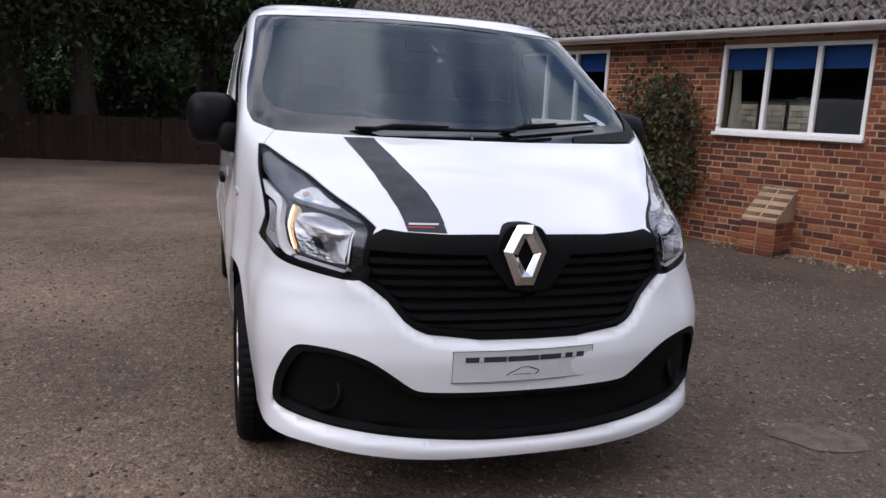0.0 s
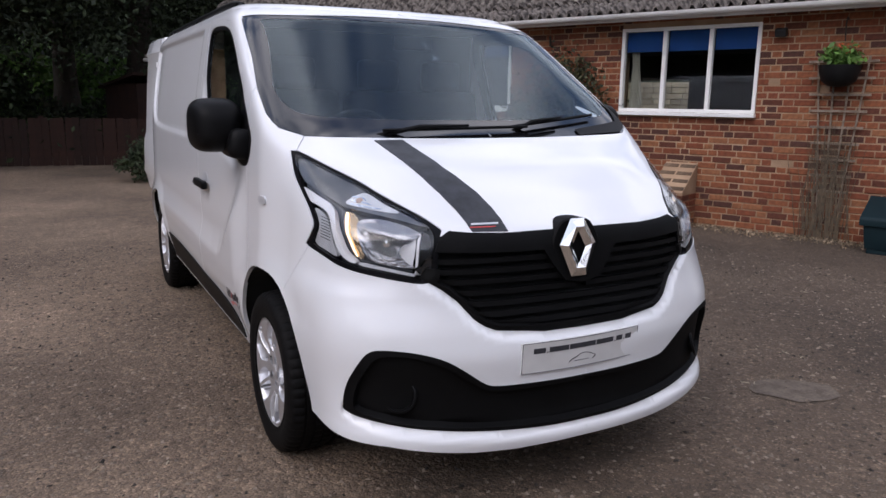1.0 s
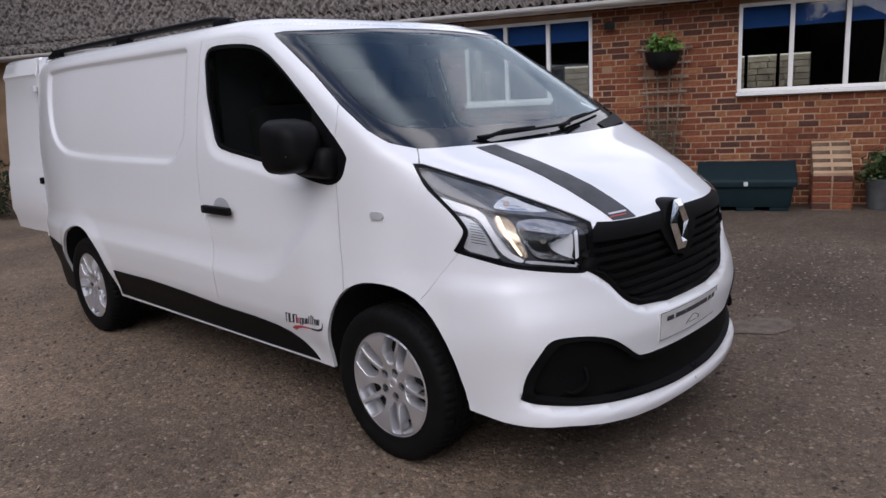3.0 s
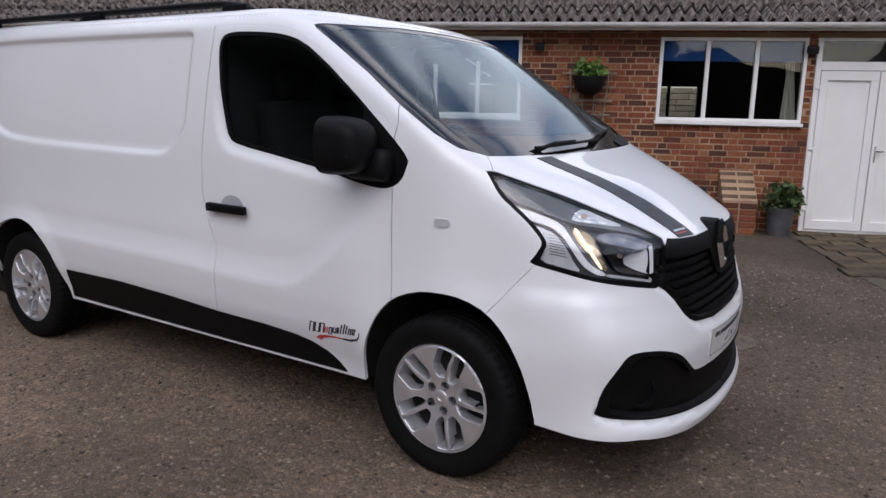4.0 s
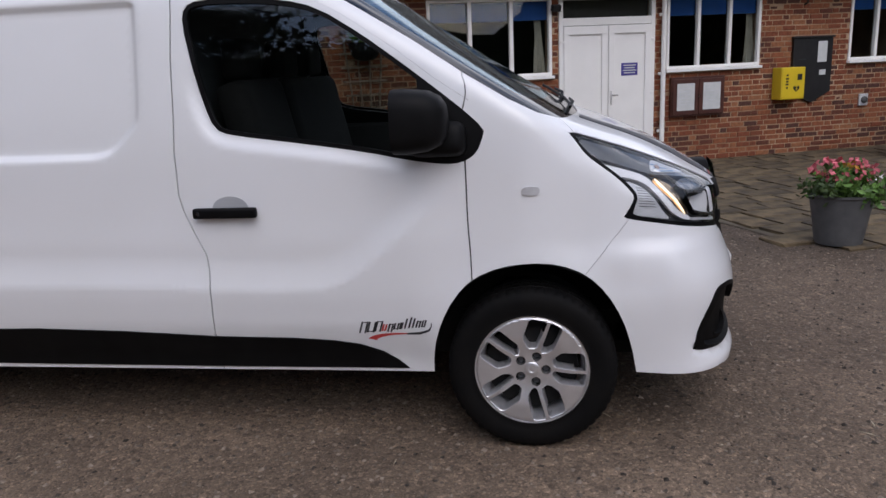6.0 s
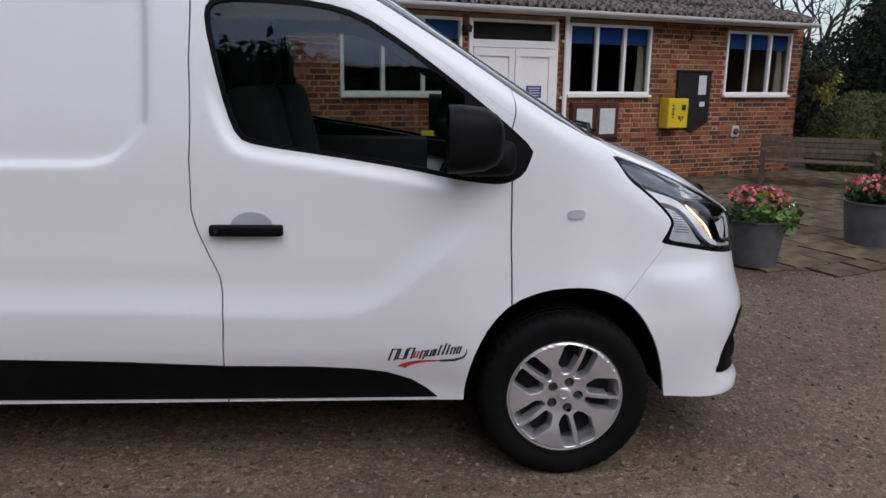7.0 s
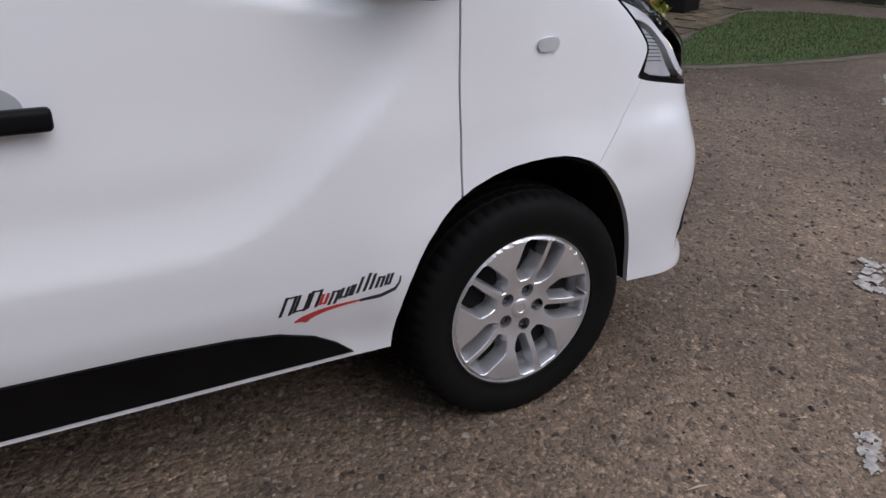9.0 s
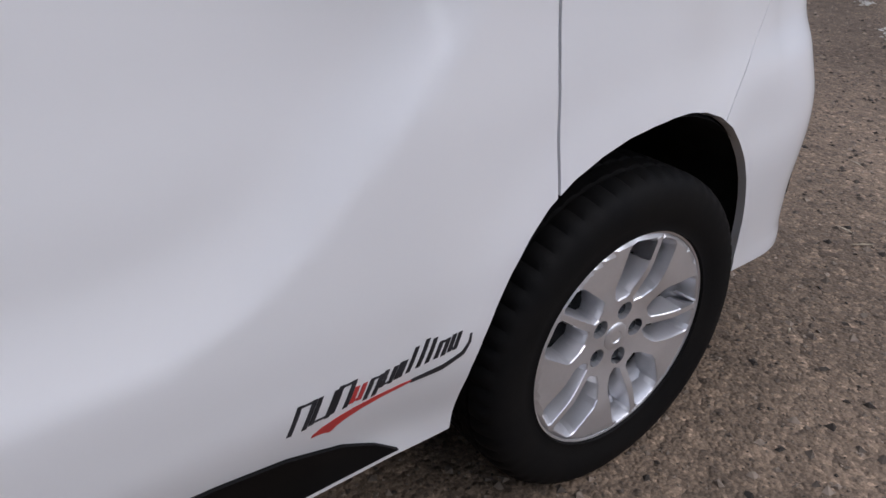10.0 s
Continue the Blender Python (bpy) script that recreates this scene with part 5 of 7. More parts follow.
YELLOW = mat("yellow_cabinet", (0.72, 0.52, 0.02), 0.4, base2=(0.66, 0.48, 0.02), scale=5, coat=0.2)
BOARD_BROWN = mat("brown_notice_frame", (0.075, 0.024, 0.016), 0.5, base2=(0.055, 0.018, 0.013), scale=8)
BOARD_BLACK = mat("black_board", (0.010, 0.010, 0.011), 0.5, base2=(0.015, 0.015, 0.016), scale=8)
PAPER = mat("paper", (0.62, 0.63, 0.62), 0.8, base2=(0.56, 0.58, 0.57), scale=14)
SIGN_BLUE = mat("purple_sign", (0.055, 0.045, 0.26), 0.5, base2=(0.05, 0.04, 0.23), scale=9)
BARK = mat("bark", (0.055, 0.042, 0.032), 0.95, base2=(0.035, 0.028, 0.022), scale=9, bump=0.9, bump_scale=24, bump_dist=0.03, stretch=(1, 1, 0.25))
LEAF_DARK = mat("dark_leaf", (0.028, 0.042, 0.012), 0.8, base2=(0.012, 0.019, 0.007), scale=1.2, island=0.55)
# dark_leaf at about half tone: deep shade is put into the colour
LEAF_SHADED = mat("deep_shade_leaf", (0.013, 0.020, 0.006), 0.85, base2=(0.006, 0.010, 0.004), scale=1.2, island=0.5)
LEAF_RUSSET = mat("russet_green_leaf", (0.062, 0.055, 0.020), 0.7, base2=(0.030, 0.036, 0.012), scale=5, island=0.6)
LEAF_MID = mat("mid_leaf", (0.055, 0.095, 0.022), 0.65, base2=(0.03, 0.055, 0.014), scale=2.0, island=0.5)
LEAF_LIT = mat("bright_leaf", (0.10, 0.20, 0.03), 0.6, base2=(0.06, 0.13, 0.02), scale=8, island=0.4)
LEAF_YELLOW = mat("yellow_leaf", (0.30, 0.27, 0.03), 0.6, base2=(0.15, 0.18, 0.03), scale=10, island=0.4)
HEDGE_LEAF = mat("clipped_hedge_leaf", (0.082, 0.092, 0.015), 0.8, base2=(0.034, 0.044, 0.008), scale=1.6, island=0.25)
GRASS = mat("lawn", (0.032, 0.064, 0.008), 0.8, base2=(0.046, 0.064, 0.010), scale=3, island=0.4)
PINK = mat("pink_petal", (0.62, 0.16, 0.18), 0.6, base2=(0.50, 0.08, 0.12), scale=30, island=0.3)
RED = mat("red_petal", (0.50, 0.05, 0.02), 0.6, base2=(0.55, 0.14, 0.03), scale=30, island=0.3)
ORANGE = mat("orange_petal", (0.62, 0.26, 0.03), 0.6, base2=(0.6, 0.36, 0.05), scale=30, island=0.3)
WHITE_PETAL = mat("white_petal", (0.72, 0.72, 0.70), 0.6, base2=(0.6, 0.6, 0.6), scale=30, island=0.2)
WORN_PAINT = mat("worn_white_paint", (0.46, 0.44, 0.40), 0.85, base2=(0.22, 0.19, 0.165), scale=26, fine=0.3, fine_scale=90, bump=0.8, bump_scale=70)
PALE_STONE = mat("pale_stone_wall", (0.42, 0.37, 0.27), 0.9, base2=(0.30, 0.26, 0.19), scale=4, fine=0.3, fine_scale=30, island=0.25)
FAR_WOOD = mat("distant_wood", (0.020, 0.030, 0.012), 1.0, base2=(0.008, 0.012, 0.006), scale=0.5, fine=0.5, fine_scale=5)
DIRT = mat("bare_earth", (0.12, 0.095, 0.065), 0.95, base2=(0.085, 0.07, 0.05), scale=2, fine=0.4, fine_scale=50, bump=0.7, bump_scale=40, bump_dist=0.012)


def brick_material():
    m = mat("brick", (0.3, 0.12, 0.07), 0.88, bump=0.5, bump_scale=90, bump_dist=0.004)
    n, l = m.node_tree.nodes, m.node_tree.links
    p = n["Principled BSDF"]
    info, geo, add, fr, rp = n.new("ShaderNodeObjectInfo"), n.new("ShaderNodeNewGeometry"), n.new("ShaderNodeMath"), n.new("ShaderNodeMath"), n.new("ShaderNodeValToRGB")
    add.operation, fr.operation = "ADD", "FRACT"
    l.new(info.outputs["Random"], add.inputs[0])
    l.new(geo.outputs["Random Per Island"], add.inputs[1])
    l.new(add.outputs[0], fr.inputs[0])
    l.new(fr.outputs[0], rp.inputs["Fac"])
    cr = rp.color_ramp
    cr.interpolation = "CONSTANT"
    for i, (at, c) in enumerate(((0.0, (0.185, 0.052, 0.022)), (0.22, (0.240, 0.080, 0.033)), (0.42, (0.110, 0.034, 0.018)), (0.56, (0.270, 0.108, 0.047)), (0.70, (0.195, 0.056, 0.024)), (0.85, (0.078, 0.030, 0.020)))):
        e = cr.elements[i] if i < 2 else cr.elements.new(at)
        e.position, e.color = at, (*c, 1)
    nz, mr, mx = n.new("ShaderNodeTexNoise"), n.new("ShaderNodeMapRange"), n.new("ShaderNodeMix")
    tc = n.new("ShaderNodeTexCoord")
    nz.inputs["Scale"].default_value, nz.inputs["Detail"].default_value = 22, 8
    mr.inputs["To Min"].default_value, mr.inputs["To Max"].default_value = 0.35, 1.65
    mx.data_type, mx.blend_type = "RGBA", "MULTIPLY"
    mx.inputs["Factor"].default_value = 1.0
    l.new(tc.outputs["Object"], nz.inputs["Vector"])
    l.new(nz.outputs["Fac"], mr.inputs["Value"])
    l.new(rp.outputs["Color"], mx.inputs["A"])
    l.new(mr.outputs["Result"], mx.inputs["B"])
    l.new(mx.outputs["Result"], p.inputs["Base Color"])
    return m


BRICK = brick_material()
rng = np.random.default_rng(7)


def mesh_of(name, verts, faces, material, parent=None, label="", smooth=False):
    me = bpy.data.meshes.new(name)
    me.from_pydata(verts, [], faces)
    me.materials.append(material)
    if smooth:
        me.shade_smooth()
    ob = new(name, me)
    ob.parent = parent
    if label:
        tagged(ob, label)
    return ob


def leaf_mesh(name, centres, size, material, parent=None, label="", flat=0.0, long=1.6):
    """Many small leaves: a bent quad at each centre, turned at random."""
    n = len(centres)
    a = rng.normal(size=(n, 3))
    a[:, 2] *= 1 - flat
    a /= np.linalg.norm(a, axis=1)[:, None]
    b = np.cross(a, rng.normal(size=(n, 3)))
    b /= np.linalg.norm(b, axis=1)[:, None]
    s = (size * (0.6 + 0.8 * rng.random(n)))[:, None]
    c = np.asarray(centres)
    v = np.stack((c - a * s * long / 2, c + b * s * 0.42, c + a * s * long / 2 + np.cross(a, b) * s * 0.15, c - b * s * 0.42), 1).reshape(-1, 3)
    f = np.arange(4 * n).reshape(-1, 4)
    return mesh_of(name, v.tolist(), f.tolist(), material, parent, label)


def blob_points(centre, radii, n, shell=0.5):
    """Points in an ellipsoid, crowded to its skin."""
    d = rng.normal(size=(n, 3))
    d /= np.linalg.norm(d, axis=1)[:, None]
    r = 1 - shell * rng.random(n) ** 1.6
    return np.asarray(centre) + d * r[:, None] * np.asarray(radii)


def clumps(centre, radii, n_clumps, per, spread):
    """Leaves in clumps over an ellipsoid, with gaps between."""
    cs = blob_points(centre, radii, n_clumps, 0.55)
    return np.concatenate([c + rng.normal(size=(per, 3)) * spread * (0.6 + 0.8 * rng.random()) for c in cs])


def tree(x, y, height, crown_r, trunk_r, label, leaf=LEAF_DARK, base=0.35, n=42, per=110, size=0.20):
    t = thing("tree", label, "tree", pose(x, y, 0))
    lean = rng.normal(size=2) * 0.25
    pts = [(lean[0] * k / 6, lean[1] * k / 6, height * 0.8 * k / 6) for k in range(7)]
    bm = tube([(0, 0, -0.1)] + pts[1:], [trunk_r * 1.35] + [trunk_r * (1 - 0.13 * k) for k in range(1, 7)], 12)
    for k in range(9):
        h = height * (base + 0.42 * rng.random())
        an, ln = rng.random() * 6.28, crown_r * (0.6 + 0.35 * rng.random())
        st = Vector((lean[0] * h / height, lean[1] * h / height, h))
        tube([st, st + Vector((math.cos(an) * ln * 0.5, math.sin(an) * ln * 0.5, ln * 0.35)), st + Vector((math.cos(an) * ln, math.sin(an) * ln, ln * 0.55))], [trunk_r * 0.38, trunk_r * 0.22, trunk_r * 0.08], 7, bm)
    part("trunk", bm, BARK, t, smooth=60)
    ch = height * (1 - base) / 2
    leaf_mesh("crown", clumps((lean[0], lean[1], height - ch), (crown_r, crown_r, ch), n, per, crown_r * 0.17), size, leaf, t)
    return t


def shrub(name, x, y, radii, label, leaf, n=40, per=40, size=0.05, z=None, category="shrub", spread=0.22):
    t = thing(name, label, category, pose(x, y, 0))
    zc = radii[2] if z is None else z
    bm = bmesh.new()
    for k in range(7):
        an = rng.random() * 6.28
        tube([(0.04 * math.cos(an), 0.04 * math.sin(an), 0.0), (radii[0] * 0.3 * math.cos(an), radii[1] * 0.3 * math.sin(an), zc * 0.7), (radii[0] * 0.7 * math.cos(an), radii[1] * 0.7 * math.sin(an), zc * 1.2)], [0.012, 0.009, 0.004], 5, bm)
    part("stem", bm, BARK, t)
    leaf_mesh("foliage", clumps((0, 0, zc), radii, n, per, min(radii) * spread), size, leaf, t)
    return t


# ---- ground, paving, lawn ----
bm = bmesh.new()
bmesh.ops.create_grid(bm, x_segments=60, y_segments=60, size=160)
tagged(part("ground", bm, GRAVEL), "grey-brown compacted gravel yard", "ground", kind="structure")

n = 90000
px, py = rng.uniform(-4.5, 4.5, n), rng.uniform(-4.5, 5.0, n)
verts, faces = [], []
for i in range(n):
    s = 0.0035 + 0.012 * rng.random() ** 5
    o = len(verts)
    for k in range(4):
        an = 1.57 * k + rng.random()
        verts.append((px[i] + math.cos(an) * s * (0.7 + 0.6 * rng.random()), py[i] + math.sin(an) * s * (0.7 + 0.6 * rng.random()), 0.001))
    verts.append((px[i] + (rng.random() - 0.5) * s, py[i] + (rng.random() - 0.5) * s, s * (0.5 + 0.4 * rng.random())))
    faces += [(o + k, o + (k + 1) % 4, o + 4) for k in range(4)]
tagged(mesh_of("loose_stones", verts, faces, STONE_BIT), "small loose stones scattered on the gravel", "stones", kind="stuff")

n = 260
verts, faces = [], []
for i in range(n):
    x, y, an, ln = rng.uniform(-4, 4), rng.uniform(-4.5, 4), rng.random() * 6.28, rng.uniform(0.02, 0.075)
    c, s = math.cos(an), math.sin(an)
    o = len(verts)
    verts += [(x, y, 0.004), (x + c * ln - s * 0.003, y + s * ln + c * 0.003, 0.007), (x + c * ln * 1.3, y + s * ln * 1.2, 0.004), (x + c * ln * 0.5 + s * 0.004, y + s * ln * 0.5 - c * 0.004, 0.009)]
    faces.append((o, o + 1, o + 2, o + 3))
tagged(mesh_of("straw_bits", verts, faces, mat("dry_straw", (0.42, 0.36, 0.26), 0.9, base2=(0.3, 0.25, 0.18), scale=20)), "dry straw and twig bits on the gravel", "litter", kind="stuff")


def ground_patch(name, outline_pts, material, label, category, z=0.004, rough=0.06, kind="structure"):
    pts = resample(chaikin(outline_pts, 2), 0.12)
    pts = pts + rng.normal(size=pts.shape) * rough * 0.5
    v2, tri = triangulate([tuple(p) for p in pts], (), (), (0.25, 0.25), 0.2)
    ob = mesh_of(name, [(x, y, z) for x, y in v2], tri.tolist(), material)
    return tagged(ob, label, category, kind=kind)


LAWN = [(3.75, -5.0), (3.2, -4.2), (2.85, -4.3), (2.64, -5.2), (2.52, -6.5), (2.7, -7.8), (3.2, -9.6), (4.6, -9.4), (5.75, -8.4), (4.9, -6.9)]
ground_patch("lawn", LAWN, mat("lawn_base", (0.032, 0.068, 0.008), 0.9, base2=(0.050, 0.066, 0.012), scale=3, fine=0.3), "mown green lawn island with worn edges", "lawn", 0.012)
ground_patch("earth_margin", [(x + (x - 4.0) * 0.10, y + (y + 6.8) * 0.08) for x, y in LAWN], DIRT, "bare earth along the edge of the lawn", "earth", 0.006)
ground_patch("far_lawn", [(1.5, -13), (3.0, -11.2), (5.5, -10.6), (8, -11.5), (7, -16), (1, -17)], mat("far_lawn_base", (0.055, 0.095, 0.022), 0.9, base2=(0.10, 0.11, 0.03), scale=2, fine=0.3), "rough grass before the fence", "lawn", 0.010)
poly = np.array(chaikin(LAWN, 2))
g = rng.uniform(poly.min(0), poly.max(0), (30000, 2))
g = g[inside_poly(g, poly)]
h = 0.02 + 0.03 * rng.random(len(g))
an = rng.random(len(g)) * 6.28
lean = rng.normal(size=(len(g), 2)) * 0.012
v = np.stack((np.column_stack((g[:, 0] - np.cos(an) * 0.004, g[:, 1] - np.sin(an) * 0.004, np.full(len(g), 0.008))), np.column_stack((g[:, 0] + np.cos(an) * 0.004, g[:, 1] + np.sin(an) * 0.004, np.full(len(g), 0.008))),
              np.column_stack((g[:, 0] + lean[:, 0], g[:, 1] + lean[:, 1], h))), 1).reshape(-1, 3)
tagged(mesh_of("grass_blades", v.tolist(), np.arange(3 * len(g)).reshape(-1, 3).tolist(), GRASS), "short green grass blades of the lawn", "grass", kind="stuff")

# worn marks of white paint on the gravel
for x, y, w, l, turn in ((1.69, -5.62, 0.10, 0.5, 32), (2.75, -7.4, 0.10, 0.5, 32), (1.12, -4.80, 0.12, 0.30, 32), (0.50, -3.95, 0.10, 0.5, 33), (0.22, -3.45, 0.07, 0.3, 34), (-0.80, -1.80, 0.13, 0.34, 34), (-0.98, -2.05, 0.10, 0.25, 34), (-1.50, -0.76, 0.085, 0.20, 34)):
    v2, tri = [], []
    for _ in range(46):
        cx, cy = rng.normal() * w * 0.22, rng.uniform(-0.5, 0.5) * l
        r = (0.005 + 0.024 * rng.random() ** 1.8) * (w / 0.10)
        o = len(v2)
        v2 += [(cx + math.cos(t) * r * rng.uniform(0.3, 1.0), cy + math.sin(t) * r * rng.uniform(0.4, 1.6)) for t in np.linspace(0, 6.28, 9, endpoint=False)]
        tri.append(tuple(range(o, o + 9)))
    ob = mesh_of("paint_mark", [(a, b, 0.00008 * (i // 9)) for i, (a, b) in enumerate(v2)], tri, WORN_PAINT)
    ob.matrix_basis = pose(x, y, 0.005, 0, 0, turn)
    tagged(ob, "worn white paint mark on the gravel", "paint mark", "paint marks", "structure")
ob = mesh_of("stone_patch", [(math.cos(t) * 0.24 * (0.8 + 0.4 * rng.random()), math.sin(t) * 0.15 * (0.8 + 0.4 * rng.random()), 0) for t in np.linspace(0, 6.28, 14, endpoint=False)], [tuple(range(14))], mat("bare_stone", (0.150, 0.118, 0.090), 0.95, base2=(0.085, 0.066, 0.050), scale=12, fine=0.5, fine_scale=60, bump=0.6, bump_scale=90))
ob.matrix_basis = pose(1.69, -0.56, 0.005, 0, 0, -30)
tagged(ob, "flat pale stone bedded in the gravel", "stone", kind="structure")

# ---- building ----
WALL_M = Matrix.Translation((4.88, 4.65, 0)) @ Matrix(((0.3794, 0.9252, 0, 0), (-0.9252, 0.3794, 0, 0), (0, 0, 1, 0), (0, 0, 0, 1)))


def on_wall(s, off=0.0, z=0.0):
    """A pose at s metres along the front wall, off metres out into the yard."""
    return WALL_M @ pose(s, -off, z)


S0, S1, EAVE = -9.3, 11.70, 2.50
WINDOWS = [(-6.8, -5.1), (-3.37, -1.67), (0.03, 1.73), (3.45, 5.17), (6.90, 8.42), (9.97, 11.44)]
W_LO, W_HI = 1.350, 2.365
DOOR = (5.27, 6.71)
holes = [(a, b, W_LO, W_HI) for a, b in WINDOWS] + [(*DOOR, 0.0, 2.365)]
front_wall = thing("wall_front", "red-brown brick wall laid in mixed bond", "wall", WALL_M, kind="structure")
bm = bmesh.new()
cuts = sorted({S0, S1, *[v for h in holes for v in h[:2]]})
for a, b in zip(cuts, cuts[1:]):
    mid_s = (a + b) / 2
    solid, zlo = [], -0.15
    for h in sorted(holes, key=lambda k: k[2]):
        if h[0] < mid_s < h[1]:
            if h[2] > zlo:
                solid.append((zlo, h[2]))
            zlo = h[3]
    solid.append((zlo, EAVE))
    for z0, z1 in solid:
        box(bm, (b - a, 0.23, z1 - z0), (mid_s, 0.006 + 0.115, (z0 + z1) / 2))
part("core", bm, MORTAR, front_wall, "pale mortar")


def brick_rows(s0, s1, z0, z1, blocks):
    """Bricks of a Flemish bond as (start, end, foot), cut at openings."""
    out, row, z = [], 0, z0
    while z < z1 - 0.03:
        s, k = s0 - (0.0 if row % 2 == 0 else 0.17), 0
        while s < s1:
            ln = 0.1025 if k % 2 == 1 and (k * 7 + row * 5) % 11 not in (2, 9) else 0.215
            spans = [(max(s, s0), min(s + ln, s1))]
            for a, b, lo, hi in blocks:
                if z + 0.065 > lo and z < hi:
                    nxt = []
                    for u, v in spans:
                        if v <= a or u >= b:
                            nxt.append((u, v))
                        else:
                            if u < a:
                                nxt.append((u, a))
                            if v > b:
                                nxt.append((b, v))
                    spans = nxt
            out += [(u, v, z) for u, v in spans if v - u > 0.035]
            s += ln + 0.012
            k += 1
        z += 0.075
        row += 1
    return out


def brick_shape(ln, hg=0.063, dp=0.03):
    e = 0.006
    v = [(0, dp, 0), (ln, dp, 0), (ln, dp, hg), (0, dp, hg), (0, e, 0), (ln, e, 0), (ln, e, hg), (0, e, hg), (e, 0, e), (ln - e, 0, e), (ln - e, 0, hg - e), (e, 0, hg - e)]
    f = [(0, 1, 5, 4), (1, 2, 6, 5), (2, 3, 7, 6), (3, 0, 4, 7), (4, 5, 9, 8), (5, 6, 10, 9), (6, 7, 11, 10), (7, 4, 8, 11), (8, 9, 10, 11)]
    return v, f


all_bricks = brick_rows(-4.0, S1, -0.05, EAVE - 0.02, holes)
loose_bricks = []
verts, faces = [], []
for u, v, z in all_bricks:
    near = 1.85 < u < 3.35 and 0.75 < z < 2.3 and (abs(v - u - 0.215) < 1e-6 or abs(v - u - 0.1025) < 1e-6) and len(loose_bricks) < 295
    if near:
        loose_bricks.append((u, v - u, z))
        continue
    o = len(verts)
    bv, bf = brick_shape(v - u)
    dy = rng.normal() * 0.0022
    jit = rng.normal(size=(len(bv), 3)) * (0.0022, 0.0012, 0.0018)
    verts += [(u + x + j[0], y + dy + j[1], z + w + j[2]) for (x, y, w), j in zip(bv, jit)]
    faces += [tuple(o + i for i in f) for f in bf]
tagged(mesh_of("bricks", verts, faces, BRICK, front_wall), kind="stuff")

ob = thing("wall_side", "brick end wall of the building", "wall", WALL_M, kind="structure")
part("core", boxed((0.25, 6.0, 2.6), (S1 - 0.125, 3.25, 1.15)), MORTAR, ob)
verts, faces = [], []
for u, v, z in brick_rows(0.0, 2.6, -0.05, EAVE - 0.02, []):
    o = len(verts)
    bv, bf = brick_shape(v - u)
    verts += [(S1 + 0.012 - y + rng.normal() * 0.001, u + x, z + w) for x, y, w in bv]
    faces += [tuple(o + i for i in f) for f in bf]
tagged(mesh_of("bricks", verts, faces, BRICK, ob), kind="stuff")
ob = thing("wall_rear", "closing rear and inner walls of the building", "wall", WALL_M, kind="structure")
REAR_WINDOWS = [(-3.23, -1.53), (0.05, 1.74), (3.05, 4.74)]
bm = bmesh.new()
box(bm, (S1 - S0, 0.2, 1.15), ((S0 + S1) / 2, 6.2, 0.425)), box(bm, (S1 - S0, 0.2, 0.55), ((S0 + S1) / 2, 6.2, 2.205))
ends = [S0] + [v for w in REAR_WINDOWS for v in w] + [S1]
for a, b in zip(ends[::2], ends[1::2]):
    box(bm, (b - a, 0.2, 0.93), ((a + b) / 2, 6.2, 1.465))
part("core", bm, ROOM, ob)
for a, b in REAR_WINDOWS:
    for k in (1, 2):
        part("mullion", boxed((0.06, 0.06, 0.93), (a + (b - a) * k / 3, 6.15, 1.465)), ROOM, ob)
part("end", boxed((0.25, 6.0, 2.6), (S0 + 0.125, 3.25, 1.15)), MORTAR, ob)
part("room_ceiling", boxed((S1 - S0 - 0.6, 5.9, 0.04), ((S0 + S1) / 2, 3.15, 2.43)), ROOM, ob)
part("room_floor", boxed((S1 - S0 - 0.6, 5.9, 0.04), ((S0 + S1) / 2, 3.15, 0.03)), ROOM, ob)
yard = thing("wall_yard", "pale coursed stone wall behind the building", "wall", WALL_M, kind="structure")
part("core", boxed((17.0, 0.3, 2.0), (1.5, 9.66, 0.92)), DIRT, yard)
bm = bmesh.new()
for r in range(14):
    u = -7.0 + 0.2 * rng.random()
    while u < 10:
        ln = rng.uniform(0.22, 0.55)
        box(bm, (ln - 0.014, 0.06, 0.128), (u + ln / 2, 9.50 + rng.normal() * 0.006, 0.07 + r * 0.142), bevel=0.008, seg=1)
        u += ln
tagged(part("stones", bm, PALE_STONE, yard), kind="stuff")


